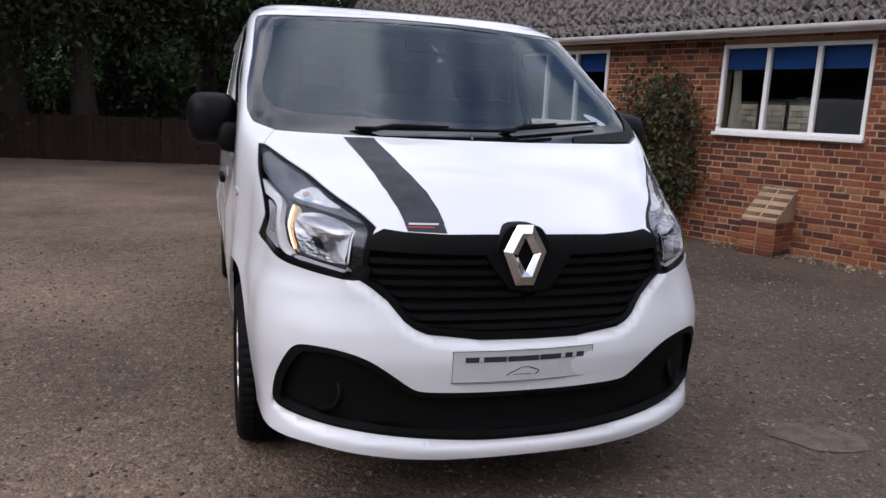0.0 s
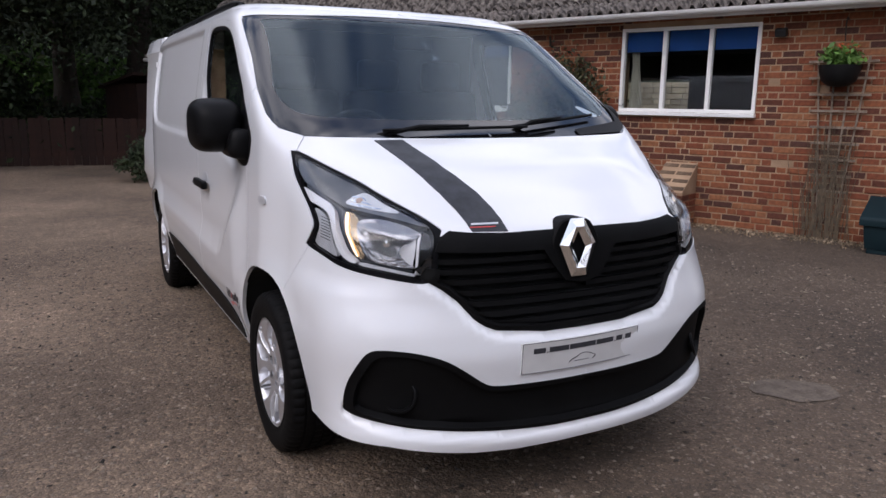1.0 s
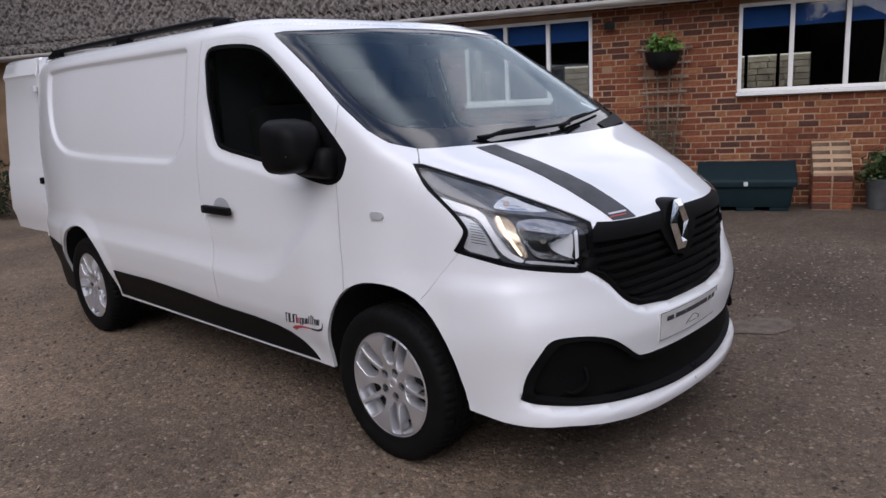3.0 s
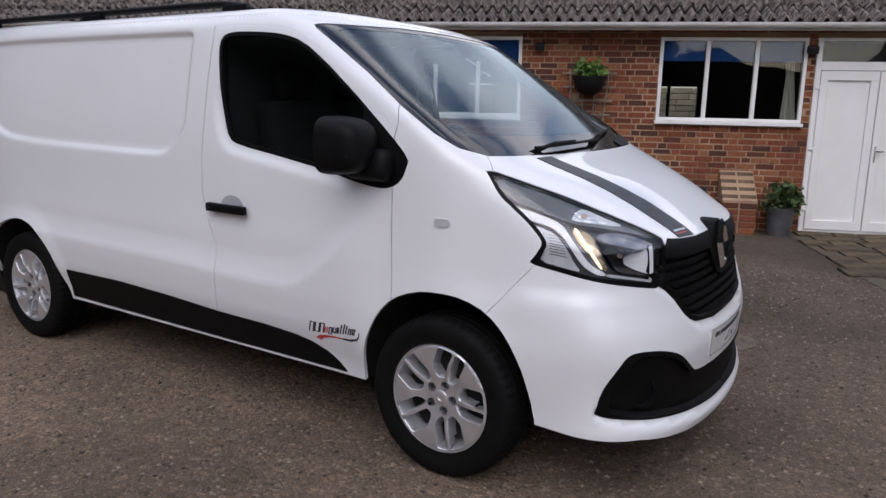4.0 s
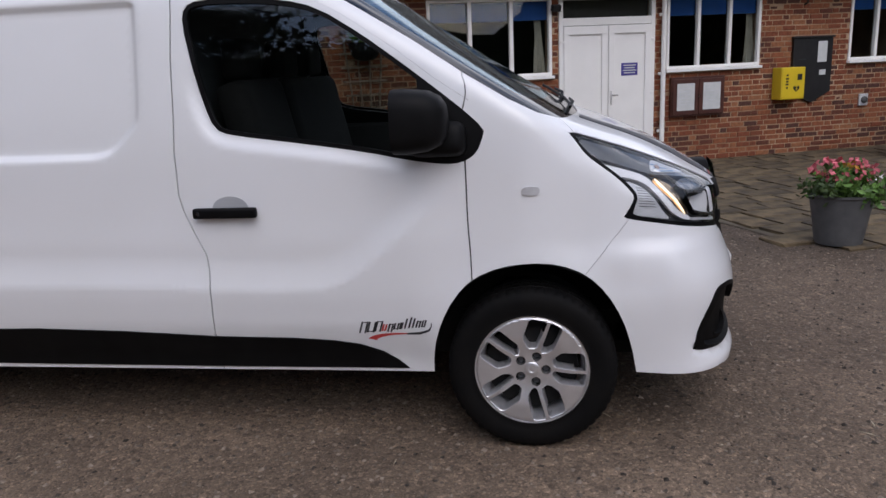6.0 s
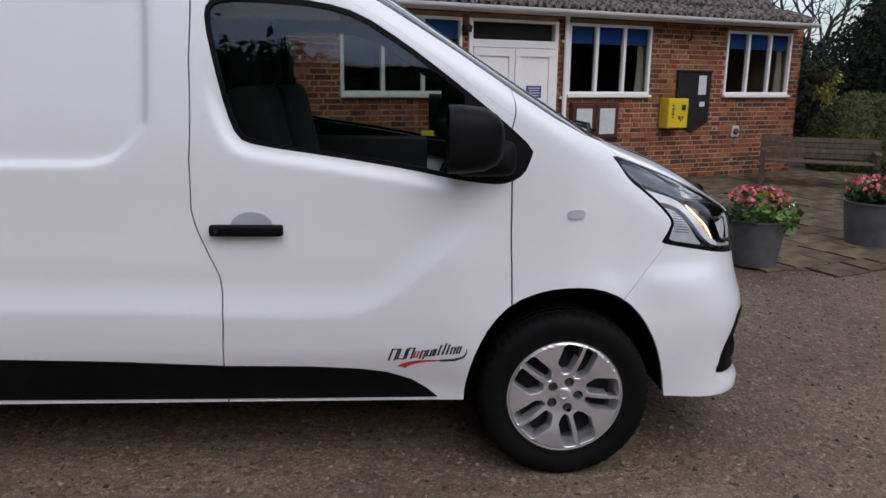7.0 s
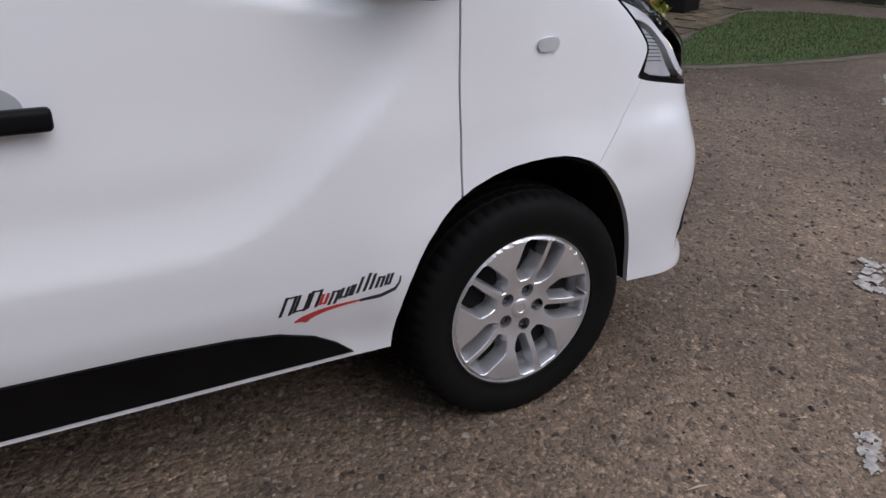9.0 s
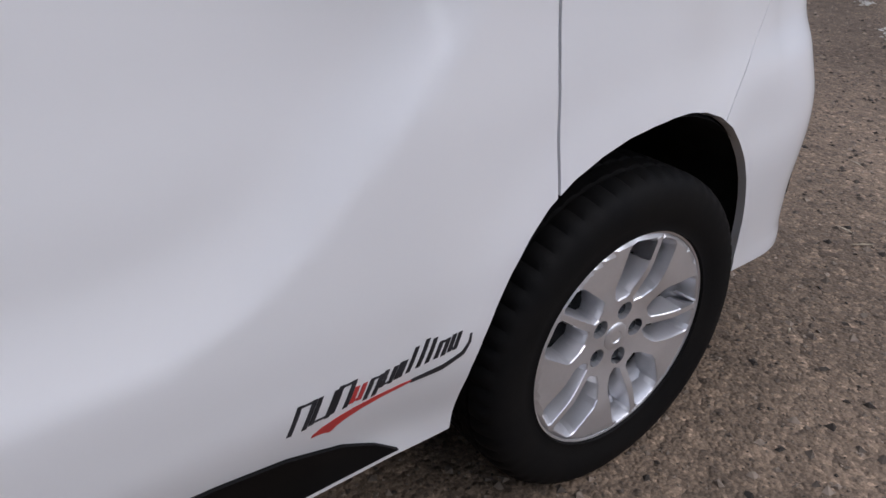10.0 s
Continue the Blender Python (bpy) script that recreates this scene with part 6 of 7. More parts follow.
def window(i, a, b, z0, z1, wall_m, curtains=(), blind=0.24):
    w = thing("window_%d" % i, "white plastic three-light window with blue blinds", "window", wall_m, kind="structure")
    fr, dp = 0.042, 0.07
    ww, hh = b - a, z1 - z0
    def bar(name, s, x, z, mm=UPVC, y=0.02, bev=0.006):
        return part(name, boxed((s[0], s[1], s[2]), (x, y, z), bevel=bev), mm, w)
    bar("window_frame", (ww, dp, fr), (a + b) / 2, z1 - fr / 2)
    bar("window_frame", (ww, dp, fr), (a + b) / 2, z0 + fr / 2)
    bar("window_frame", (fr, dp, hh - 2 * fr), a + fr / 2, (z0 + z1) / 2)
    bar("window_frame", (fr, dp, hh - 2 * fr), b - fr / 2, (z0 + z1) / 2)
    third = ww / 3
    for k in (1, 2):
        bar("mullion", (0.050, dp - 0.004, hh - 2 * fr), a + third * k, (z0 + z1) / 2)
    bar("window_sill", (ww + 0.03, 0.10, 0.040), (a + b) / 2, z0 - 0.022, y=-0.02)
    for k in range(3):
        x0, x1 = a + third * k + (fr if k == 0 else 0.031), a + third * (k + 1) - (fr if k == 2 else 0.031)
        p = bar("pane", (x1 - x0, 0.006, hh - 2 * fr), (x0 + x1) / 2, (z0 + z1) / 2, PANE_GLASS, 0.03, 0)
        p.visible_shadow = False
        if blind:
            bar("roller_blind", (x1 - x0 + 0.01, 0.008, blind), (x0 + x1) / 2, z1 - fr - blind / 2, BLIND, 0.075, 0)
    for x in curtains:
        bm = bmesh.new()
        cols = []
        for k in range(15):
            u = k / 14
            cols.append([bm.verts.new((x + (u - 0.5) * wd + dx, 0.14 + 0.018 * math.sin(u * 19), z)) for z, wd, dx in ((z1 - 0.06, 0.10, 0.0), (z0 + 0.55, 0.10, 0.03), (z0 - 0.05, 0.20, 0.05))])
        for p, q in zip(cols, cols[1:]):
            for k in (0, 1):
                bm.faces.new((p[k], q[k], q[k + 1], p[k + 1]))
        part("curtain", bm, CURTAIN, w, smooth=60)
    return w


CURTAINS = {2: (0.14,), 3: (5.0,), 4: (8.30,), 5: (11.30,)}
for i, (a, b) in enumerate(WINDOWS):
    window(i + 1, a, b, W_LO, W_HI, WALL_M, CURTAINS.get(i, ()))

# double door with a fanlight
door = thing("door_1", "white plastic double door, closed, under a dark fanlight", "door", WALL_M, kind="structure")
a, b = DOOR
for x in (a + 0.03, b - 0.03):
    part("door_frame", boxed((0.06, 0.09, 2.345), (x, 0.02, 1.192), bevel=0.006), UPVC, door)
for z, hgt in ((2.345, 0.04), (2.04, 0.10), (0.03, 0.05)):
    part("door_frame", boxed((b - a - 0.12, 0.088, hgt), ((a + b) / 2, 0.02, z), bevel=0.005), UPVC, door)
p = part("fanlight", boxed((b - a - 0.12, 0.008, 0.24), ((a + b) / 2, 0.03, 2.208)), PANE_GLASS, door)
# dark sheet in place of the unlit room behind the fanlight
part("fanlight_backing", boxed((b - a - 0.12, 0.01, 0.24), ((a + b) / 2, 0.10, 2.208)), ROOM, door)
m = (a + b) / 2
for x0, x1 in ((a + 0.062, m - 0.004), (m + 0.004, b - 0.062)):
    leaf = part("door_leaf", boxed((x1 - x0, 0.06, 1.925), ((x0 + x1) / 2, 0.018, 1.02), bevel=0.005), UPVC, door)
    for z, hh in ((1.925, 0.11), (0.115, 0.12)):
        part("rail", boxed((x1 - x0 - 0.004, 0.030, hh), ((x0 + x1) / 2, -0.025, z), bevel=0.008), UPVC, leaf)
    for x in (x0 + 0.048, x1 - 0.048):
        part("stile", boxed((0.092, 0.030, 1.70), (x, -0.025, 1.023), bevel=0.008), UPVC, leaf)
    hx = x0 if x0 < m - 0.3 else x1
    for z in (0.30, 1.05, 1.78):
        part("hinge", boxed((0.05, 0.03, 0.035), (hx + (0.02 if hx == x1 else -0.02), -0.028, z), bevel=0.008), UPVC, leaf)
hd = part("door_handle", boxed((0.026, 0.012, 0.20), (m + 0.045, -0.034, 1.0), bevel=0.004), CHROME, door)
part("lever", tube([(m + 0.045, -0.036, 1.04), (m + 0.045, -0.075, 1.04), (m + 0.13, -0.078, 1.04)], 0.009, 8), CHROME, hd)
sign = thing("door_sign", "purple sign with white lettering bars on the door", "sign", on_wall(6.325, 0.014, 1.385))
part("board", boxed((0.25, 0.006, 0.17), (0, 0, 0), bevel=0.001), SIGN_BLUE, sign)
for z, w in ((0.052, 0.19), (0.018, 0.16), (-0.016, 0.20), (-0.05, 0.17)):
    part("bar", boxed((w, 0.002, 0.014), (0, -0.004, z)), PAPER, sign)

# gutter, soffit, downpipe
gut = thing("gutter", "white half-round plastic gutter along the eaves", "gutter", WALL_M, kind="structure")
bm = bmesh.new()
rows = []
for x in (S0 - 0.1, S1 - 0.10):
    rows.append([bm.verts.new((x, -0.35 + math.cos(t) * r, 2.505 + math.sin(t) * r)) for r, ts in ((0.060, np.linspace(math.pi, 2 * math.pi, 11)), (0.052, np.linspace(2 * math.pi, math.pi, 11))) for t in ts])
for k in range(22):
    bm.faces.new((rows[0][k], rows[0][(k + 1) % 22], rows[1][(k + 1) % 22], rows[1][k]))
bm.faces.new(rows[0]), bm.faces.new(rows[1][::-1])
bmesh.ops.recalc_face_normals(bm, faces=bm.faces)
part("trough", bm, GUTTER, gut, smooth=50)
part("fascia", boxed((S1 - S0 - 0.1, 0.025, 0.09), ((S0 + S1) / 2 - 0.15, -0.275, 2.468)), GUTTER, gut)
part("soffit", boxed((S1 - S0 - 0.1, 0.27, 0.015), ((S0 + S1) / 2 - 0.15, -0.125, 2.478)), mat("soffit_white", (0.72, 0.70, 0.66), 0.7, base2=(0.62, 0.60, 0.56), scale=3), gut)
pipe = thing("downpipe", "white plastic downpipe beside the door", "pipe", WALL_M)
part("pipe", tube([(6.82, -0.07, 2.44), (6.82, -0.07, 0.0)], 0.034, 12), UPVC, pipe, smooth=50)
for z in (0.5, 1.3, 2.1):
    part("clip", boxed((0.11, 0.03, 0.04), (6.82, -0.035, z), bevel=0.006), UPVC, pipe)

# roof of corrugated sheets: a shallow skirt, then the steep curved slope
def corrugated(name, prof, s0, s1, parent, pitch=0.146, amp=0.052, seed=0):
    n = int((s1 - s0) / pitch * 8)
    r = np.random.default_rng(seed)
    verts, faces = [], []
    cols = len(prof)
    for i in range(n + 1):
        s = s0 + (s1 - s0) * i / n
        c = math.cos(2 * math.pi * s / pitch)
        for j, (d, z, nd, nz) in enumerate(prof):
            w = amp * c + (0.008 * math.sin(s * 2.3 + j) if j else 0.010 * r.normal())
            verts.append((s, d + nd * w, z + nz * w))
        d, z, nd, nz = prof[0]
        verts.append((s, d + nd * (amp * c - 0.03), z + nz * (amp * c - 0.03)))
    k = cols + 1
    for i in range(n):
        for j in range(cols - 1):
            faces.append((i * k + j, (i + 1) * k + j, (i + 1) * k + j + 1, i * k + j + 1))
        faces.append((i * k + cols, (i + 1) * k + cols, (i + 1) * k, i * k))
    return mesh_of(name, verts, faces, SHEET, parent, smooth=False)


def roof_profile(pts):
    out = []
    p = [Vector(v) for v in pts]
    for i, v in enumerate(p):
        d = (p[min(i + 1, len(p) - 1)] - p[max(i - 1, 0)]).normalized()
        out.append((v.x, v.y, -d.y, d.x))
    return out


roof = thing("roof", "grey lichened corrugated sheet roof, steeply curved above a shallow skirt", "roof", WALL_M, kind="structure")
ROOF_CURVE = [(0.10, 2.735), (0.32, 2.93), (0.60, 3.25), (0.95, 3.70), (1.40, 3.98), (2.0, 4.14), (2.8, 4.24), (3.6, 4.27)]
corrugated("skirt_sheet", roof_profile([(-0.31, 2.545), (-0.15, 2.60), (0.05, 2.67), (0.28, 2.75)]), S0 - 0.1, S1 - 0.14, roof, seed=1)
corrugated("curved_sheet", roof_profile(chaikin(ROOF_CURVE[:4], 1, False)), S0 - 0.1, S1 - 0.62, roof, seed=2)
corrugated("upper_sheet", roof_profile([(0.90, 3.655)] + ROOF_CURVE[4:]), S0 - 0.1, S1 - 0.75, roof, seed=3)
back = [(7.2 - d, z) for d, z in ROOF_CURVE[::-1]]
corrugated("back_sheet", roof_profile(back), S0 - 0.1, S1 - 0.62, roof, pitch=0.3, seed=4)
bm = bmesh.new()
for x in (S0, S1 - 0.70):
    prof = [(0.0, 2.4)] + [(d, z - 0.05) for d, z in ROOF_CURVE] + [(7.2 - d, z - 0.05) for d, z in ROOF_CURVE[::-1]] + [(7.2, 2.4)]
    bm.faces.new([bm.verts.new((x, d, z)) for d, z in prof])
part("gable", bm, MORTAR, roof)
part("end_sheet", boxed((0.95, 6.6, 0.03), (S1 - 0.42, 3.6, 2.72), Matrix.Rotation(radians(14), 3, "Y")), SHEET, roof)

# lower wing at the far end, beyond the van
WING_M = WALL_M @ pose(0, 0, -0.28)
wing = thing("wall_wing", "brick wall of a lower wing", "wall", WING_M, kind="structure")
bm = bmesh.new()
for u, v, z0, z1 in ((-11.0, -10.72, -0.2, 2.45), (-10.72, -9.3, -0.2, 1.30), (-10.72, -9.3, 2.36, 2.45)):
    box(bm, (v - u, 0.23, z1 - z0), ((u + v) / 2, 0.127, (z0 + z1) / 2))
part("core", bm, MORTAR, wing)
verts, faces = [], []
for u, v, z in brick_rows(-11.0, -9.3, 0.25, 2.42, [(-10.72, -9.33, 1.30, 2.36)]):
    o = len(verts)
    bv, bf = brick_shape(v - u)
    verts += [(u + x, y, z + w) for x, y, w in bv]
    faces += [tuple(o + i for i in f) for f in bf]
tagged(mesh_of("bricks", verts, faces, BRICK, wing), kind="stuff")
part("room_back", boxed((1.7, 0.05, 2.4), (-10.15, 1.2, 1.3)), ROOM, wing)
window(7, -10.70, -9.33, 1.31, 2.345, WING_M, (-10.5,), 0)
wing_roof = thing("roof_wing", "lichened corrugated sheet roof of the lower wing", "roof", WING_M, kind="structure")
corrugated("skirt_sheet", roof_profile([(-0.40, 2.555), (-0.20, 2.61), (0.05, 2.68), (0.28, 2.75)]), -11.0, S0 - 0.1, wing_roof, seed=5)
corrugated("curved_sheet", roof_profile(ROOF_CURVE), -10.1, S0 - 0.1, wing_roof, seed=6)
part("gutter", boxed((1.7, 0.11, 0.07), (-10.2, -0.34, 2.50), bevel=0.02), GUTTER, wing_roof)


# brick buttresses with a sloping top
WORN_STONE = mat("weathered_cap_stone", (0.165, 0.112, 0.070), 0.95, base2=(0.095, 0.060, 0.038), scale=9, fine=0.4, fine_scale=60, bump=0.8, bump_scale=60, bump_dist=0.01, rand=0.3)


def buttress(s):
    ob = thing("buttress", "low brick buttress with a sloping weathered top", "buttress", on_wall(s), "buttresses")
    bm = bmesh.new()
    v = [bm.verts.new(p) for p in ((-0.2, -0.42, 0), (0.2, -0.42, 0), (0.2, 0, 0), (-0.2, 0, 0), (-0.2, -0.42, 0.42), (0.2, -0.42, 0.42), (0.2, 0, 0.75), (-0.2, 0, 0.75))]
    for f in ((0, 1, 5, 4), (1, 2, 6, 5), (2, 3, 7, 6), (3, 0, 4, 7), (4, 5, 6, 7)):
        bm.faces.new([v[i] for i in f])
    part("core", bm, MORTAR, ob)
    bv, bf = brick_shape(0.19)
    row = bpy.data.meshes.new("brick")
    row.from_pydata(bv, [], bf)
    row.materials.append(BRICK)
    for k in range(5):
        for x in (-0.205, 0.005):
            b = new("brick", row)
            b.parent = ob
            b.matrix_basis = pose(x, -0.432, 0.015 + k * 0.078)
        for y in (-0.42, -0.21):
            for sg in (-1, 1):
                b = new("brick", row)
                b.parent = ob
                b.matrix_basis = pose(0.21 * sg, y if sg > 0 else y + 0.19, 0.015 + k * 0.078, 0, 0, 90 * sg)
    row = row.copy()
    row.materials.clear()
    row.materials.append(WORN_STONE)
    slope = math.degrees(math.atan2(0.33, 0.42))
    for k in range(4):
        for x in (-0.205, 0.005):
            b = new("brick", row)
            b.parent = ob
            u = k / 4
            b.matrix_basis = pose(x, -0.415 + 0.42 * u, 0.43 + 0.33 * u, -90 + slope, 0, 0) @ pose(0, 0, 0.03)
    return ob


buttress(0.92), buttress(4.48)


# ---- things on and by the wall ----
def flowers(name, centre, radii, n, size, material, parent):
    return leaf_mesh(name, blob_points(centre, radii, n, 0.35), size, material, parent, long=1.1)


tr = thing("trellis", "brown fan trellis with dead climbing stems", "trellis", on_wall(2.60, 0.03))
for k in range(4):
    u = k - 1.5
    part("upright", tube([(u * 0.06, 0, 0.20), (u * 0.165, 0, 1.97)], 0.012, 6), TRELLIS_WOOD, tr)
for k in range(9):
    z = 0.54 + k * 0.172
    w = 0.10 + 0.19 * (z - 0.15) / 1.7
    part("cross_bar", boxed((w * 2 + 0.08, 0.014, 0.026), (0, -0.016, z), bevel=0.003), TRELLIS_WOOD, tr)
DEAD_STEM = mat("dead_stem", (0.135, 0.098, 0.060), 0.9, base2=(0.07, 0.052, 0.034), scale=20)
for k in range(70):
    x = rng.normal() * 0.10 - (0.22 * rng.random() if k % 4 == 0 else 0.0)
    part("stem", tube([(x, -0.02, 0.0), (x + rng.normal() * 0.05, -0.03, 0.5), (x + rng.normal() * 0.08, -0.03, 0.9 + 0.4 * rng.random())], [0.006, 0.004, 0.002], 4), DEAD_STEM, tr)
LITTER = mat("dry_litter", (0.36, 0.28, 0.19), 0.95, base2=(0.16, 0.115, 0.075), scale=14, island=0.6)
lit = [WALL_M @ Vector((0.2 + 3.0 * rng.random() ** 0.8, -0.03 - abs(rng.normal()) * 0.16, 0.006 + 0.02 * rng.random())) for k in range(1500)]
tagged(leaf_mesh("litter", np.array([tuple(v) for v in lit]), 0.020, LITTER), "dry tan leaves and chippings along the foot of the wall", "leaf litter", kind="stuff")
pot = thing("wall_pot", "dark half-round pot with green leaves and red flowers above the trellis", "flower pot", on_wall(2.60, 0.17, 1.72))
part("bowl", lathe([(0.02, -0.07), (0.10, -0.06), (0.165, -0.01), (0.195, 0.09), (0.205, 0.150), (0.19, 0.150), (0.16, 0.12)], 24, "z"), PLANTER_BLACK, pot, smooth=50)
part("soil", lathe([(0.001, 0.14), (0.15, 0.14)], 20, "z"), SOIL, pot)
leaf_mesh("foliage", clumps((0, 0, 0.24), (0.15, 0.13, 0.09), 16, 22, 0.035), 0.05, LEAF_LIT, pot)
flowers("blossom", (0.03, -0.02, 0.33), (0.13, 0.1, 0.04), 22, 0.026, RED, pot)
part("hook", tube([(0, 0.16, 0.62), (0, 0.10, 0.64), (0, 0.06, 0.58), (0, 0.10, 0.40)], 0.008, 6), BARK, pot)

bx = thing("storage_box", "dark teal plastic storage chest with a hinged lid", "storage box", on_wall(3.57, 0.33))
def extrude_x(profile, half, taper=0.0):
    """A solid of constant section along x, narrowed towards its foot by taper."""
    bm, top = bmesh.new(), max(z for _, z in profile)
    caps = [[bm.verts.new((sg * (half - taper * (top - z)), y, z)) for y, z in profile] for sg in (-1, 1)]
    bm.faces.new(caps[0]), bm.faces.new(caps[1][::-1])
    for k in range(len(profile)):
        j = (k + 1) % len(profile)
        bm.faces.new((caps[0][k], caps[1][k], caps[1][j], caps[0][j]))
    bmesh.ops.recalc_face_normals(bm, faces=bm.faces)
    bmesh.ops.bevel(bm, geom=bm.edges[:], offset=0.010, segments=2, profile=0.6, affect="EDGES")
    return bm


part("body", extrude_x([(0.22, 0.05), (0.24, 0.31), (-0.25, 0.31), (-0.22, 0.05)], 0.505, 0.10), TEAL, bx, smooth=40)
part("lid", extrude_x([(0.25, 0.285), (0.25, 0.52), (0.17, 0.545), (-0.255, 0.375), (-0.275, 0.350), (-0.275, 0.285)], 0.54), TEAL, bx, smooth=40)
for x in (-0.36, 0.0, 0.36):
    part("foot", boxed((0.20, 0.42, 0.06), (x, 0, 0.03), bevel=0.01), TEAL, bx)
part("latch", boxed((0.045, 0.012, 0.05), (0, -0.281, 0.325), bevel=0.005), PAPER, bx, "pale latch")

tub = thing("door_tub", "grey bucket with a green shrub beside the door", "plant tub", on_wall(4.98, 0.30))
part("bucket", lathe([(0.001, 0.0), (0.125, 0.0), (0.165, 0.33), (0.172, 0.35), (0.16, 0.35), (0.15, 0.31)], 28, "z"), ZINC, tub, smooth=40)
part("soil", lathe([(0.001, 0.31), (0.155, 0.31)], 20, "z"), SOIL, tub)
leaf_mesh("foliage", clumps((0, 0, 0.45), (0.24, 0.2, 0.14), 26, 30, 0.045), 0.045, LEAF_MID, tub)

nb = thing("notice_board", "brown wooden notice board with two papered doors", "notice board", on_wall(7.39, 0.04, 0.955))
part("backing", boxed((0.86, 0.05, 0.56), (0, 0, 0), bevel=0.006), BOARD_BROWN, nb)
for x in (-0.21, 0.21):
    d = part("door", boxed((0.41, 0.025, 0.50), (x, -0.036, 0), bevel=0.006), BOARD_BROWN, nb)
    part("paper", boxed((0.28, 0.004, 0.38), (x, -0.050, 0.0)), PAPER, d)
    for k in range(6):
        part("line", boxed((0.16 + 0.03 * (k % 3), 0.001, 0.010), (x - 0.02, -0.0528, 0.12 - k * 0.045)), LAMP_PALE, d)
part("knob", boxed((0.02, 0.02, 0.03), (0, -0.055, 0), bevel=0.005), CHROME, nb)

cab = thing("defibrillator_cabinet", "yellow metal cabinet with black pictograms on the wall", "cabinet", on_wall(8.86, 0.11, 1.065))
part("case", boxed((0.40, 0.21, 0.46), (0, 0, 0), bevel=0.012), YELLOW, cab)
part("door", boxed((0.375, 0.012, 0.435), (0, -0.108, 0), bevel=0.004), YELLOW, cab)
part("keypad", boxed((0.075, 0.012, 0.085), (0.10, -0.116, 0.09), bevel=0.003), BOARD_BLACK, cab)
heart = [(math.sin(t) ** 3 * 0.055, (13 * math.cos(t) - 5 * math.cos(2 * t) - 2 * math.cos(3 * t) - math.cos(4 * t)) / 17 * 0.055) for t in np.linspace(0, 2 * math.pi, 28, endpoint=False)]
bm = bmesh.new()
bm.faces.new([bm.verts.new((x + 0.05, -0.1155, z - 0.075)) for x, z in heart])
part("heart_mark", bm, BOARD_BLACK, cab)
bolt = [(0.06, -0.04), (0.035, -0.085), (0.055, -0.083), (0.045, -0.115), (0.072, -0.072), (0.054, -0.074), (0.07, -0.045)]
bm = bmesh.new()
bm.faces.new([bm.verts.new((x, -0.117, z)) for x, z in bolt])
part("bolt_mark", bm, YELLOW, cab)
for z, w in ((0.12, 0.035), (0.07, 0.05), (0.03, 0.04), (-0.01, 0.05), (-0.06, 0.035)):
    part("bar", boxed((w, 0.002, 0.026), (-0.11, -0.1155, z)), BOARD_BLACK, cab)

bb = thing("black_board", "black shield-shaped board with two white notices", "board", on_wall(9.30, 0.03, 0))
bm = bmesh.new()
sh = [(-0.33, 1.70), (0.35, 1.70), (0.35, 0.92), (0.02, 0.76), (-0.33, 0.92)]
lo_r, hi_r = [bm.verts.new((x, 0.02, z)) for x, z in sh], [bm.verts.new((x, -0.02, z)) for x, z in sh]
bm.faces.new(hi_r[::-1]), bm.faces.new(lo_r)
for k in range(5):
    bm.faces.new((lo_r[k], hi_r[k], hi_r[(k + 1) % 5], lo_r[(k + 1) % 5]))
bmesh.ops.recalc_face_normals(bm, faces=bm.faces)
part("board", bm, BOARD_BLACK, bb)
part("frame", boxed((0.72, 0.06, 0.03), (0.01, -0.01, 1.715), bevel=0.006), BOARD_BLACK, bb)
part("notice", boxed((0.16, 0.004, 0.30), (0.17, -0.024, 1.50)), PAPER, bb)
part("notice", boxed((0.11, 0.004, 0.075), (0.19, -0.024, 1.20)), PAPER, bb)
part("mark", boxed((0.12, 0.003, 0.012), (-0.17, -0.0225, 1.40)), LAMP_GREY, bb)

for s, z in ((1.96, 2.235), (5.20, 2.22)):
    li = thing("security_light", "small black wall lamp", "wall lamp", on_wall(s, 0.0, z), "wall lamps")
    part("bracket", boxed((0.05, 0.06, 0.06), (0, -0.03, 0.02), bevel=0.008), BOARD_BLACK, li)
    part("head", boxed((0.12, 0.08, 0.085), (0, -0.09, 0), Matrix.Rotation(radians(20), 3, "X"), bevel=0.012), BOARD_BLACK, li)
vent = thing("wall_vent", "round grey wall vent", "vent", on_wall(10.30, 0.02, 0.75))
part("plate", boxed((0.16, 0.03, 0.18), (0, 0, 0), bevel=0.01), LAMP_PALE, vent)
part("cowl", lathe([(0.055, 0.0), (0.05, -0.04), (0.03, -0.055), (0.001, -0.055)], 18, "y"), ZINC, vent, smooth=40)
hk = thing("wall_bracket", "rusty iron bracket under the eaves", "bracket", on_wall(9.15, 0.0, 2.18))
part("arm", tube([(0, 0, 0), (0, -0.06, 0.02), (0, -0.07, 0.14)], 0.016, 6), BARK, hk)
copy_thing(hk, on_wall(-1.0, 0.0, 2.18))

hb = thing("hanging_basket", "hanging basket of yellow and red flowers at the wall's corner", "hanging basket", on_wall(11.86, 0.30, 1.55))
part("basket", lathe([(0.02, -0.02), (0.12, 0.02), (0.18, 0.12), (0.19, 0.18), (0.17, 0.18)], 22, "z"), SOIL, hb, smooth=50)
leaf_mesh("foliage", clumps((0, 0, 0.20), (0.21, 0.21, 0.16), 30, 26, 0.045), 0.045, LEAF_DARK, hb)
leaf_mesh("trailing_leaves", clumps((0.10, -0.06, 0.0), (0.18, 0.16, 0.30), 20, 20, 0.045), 0.05, LEAF_YELLOW, hb)
flowers("blossom", (0, 0, 0.30), (0.17, 0.17, 0.08), 36, 0.03, RED, hb)
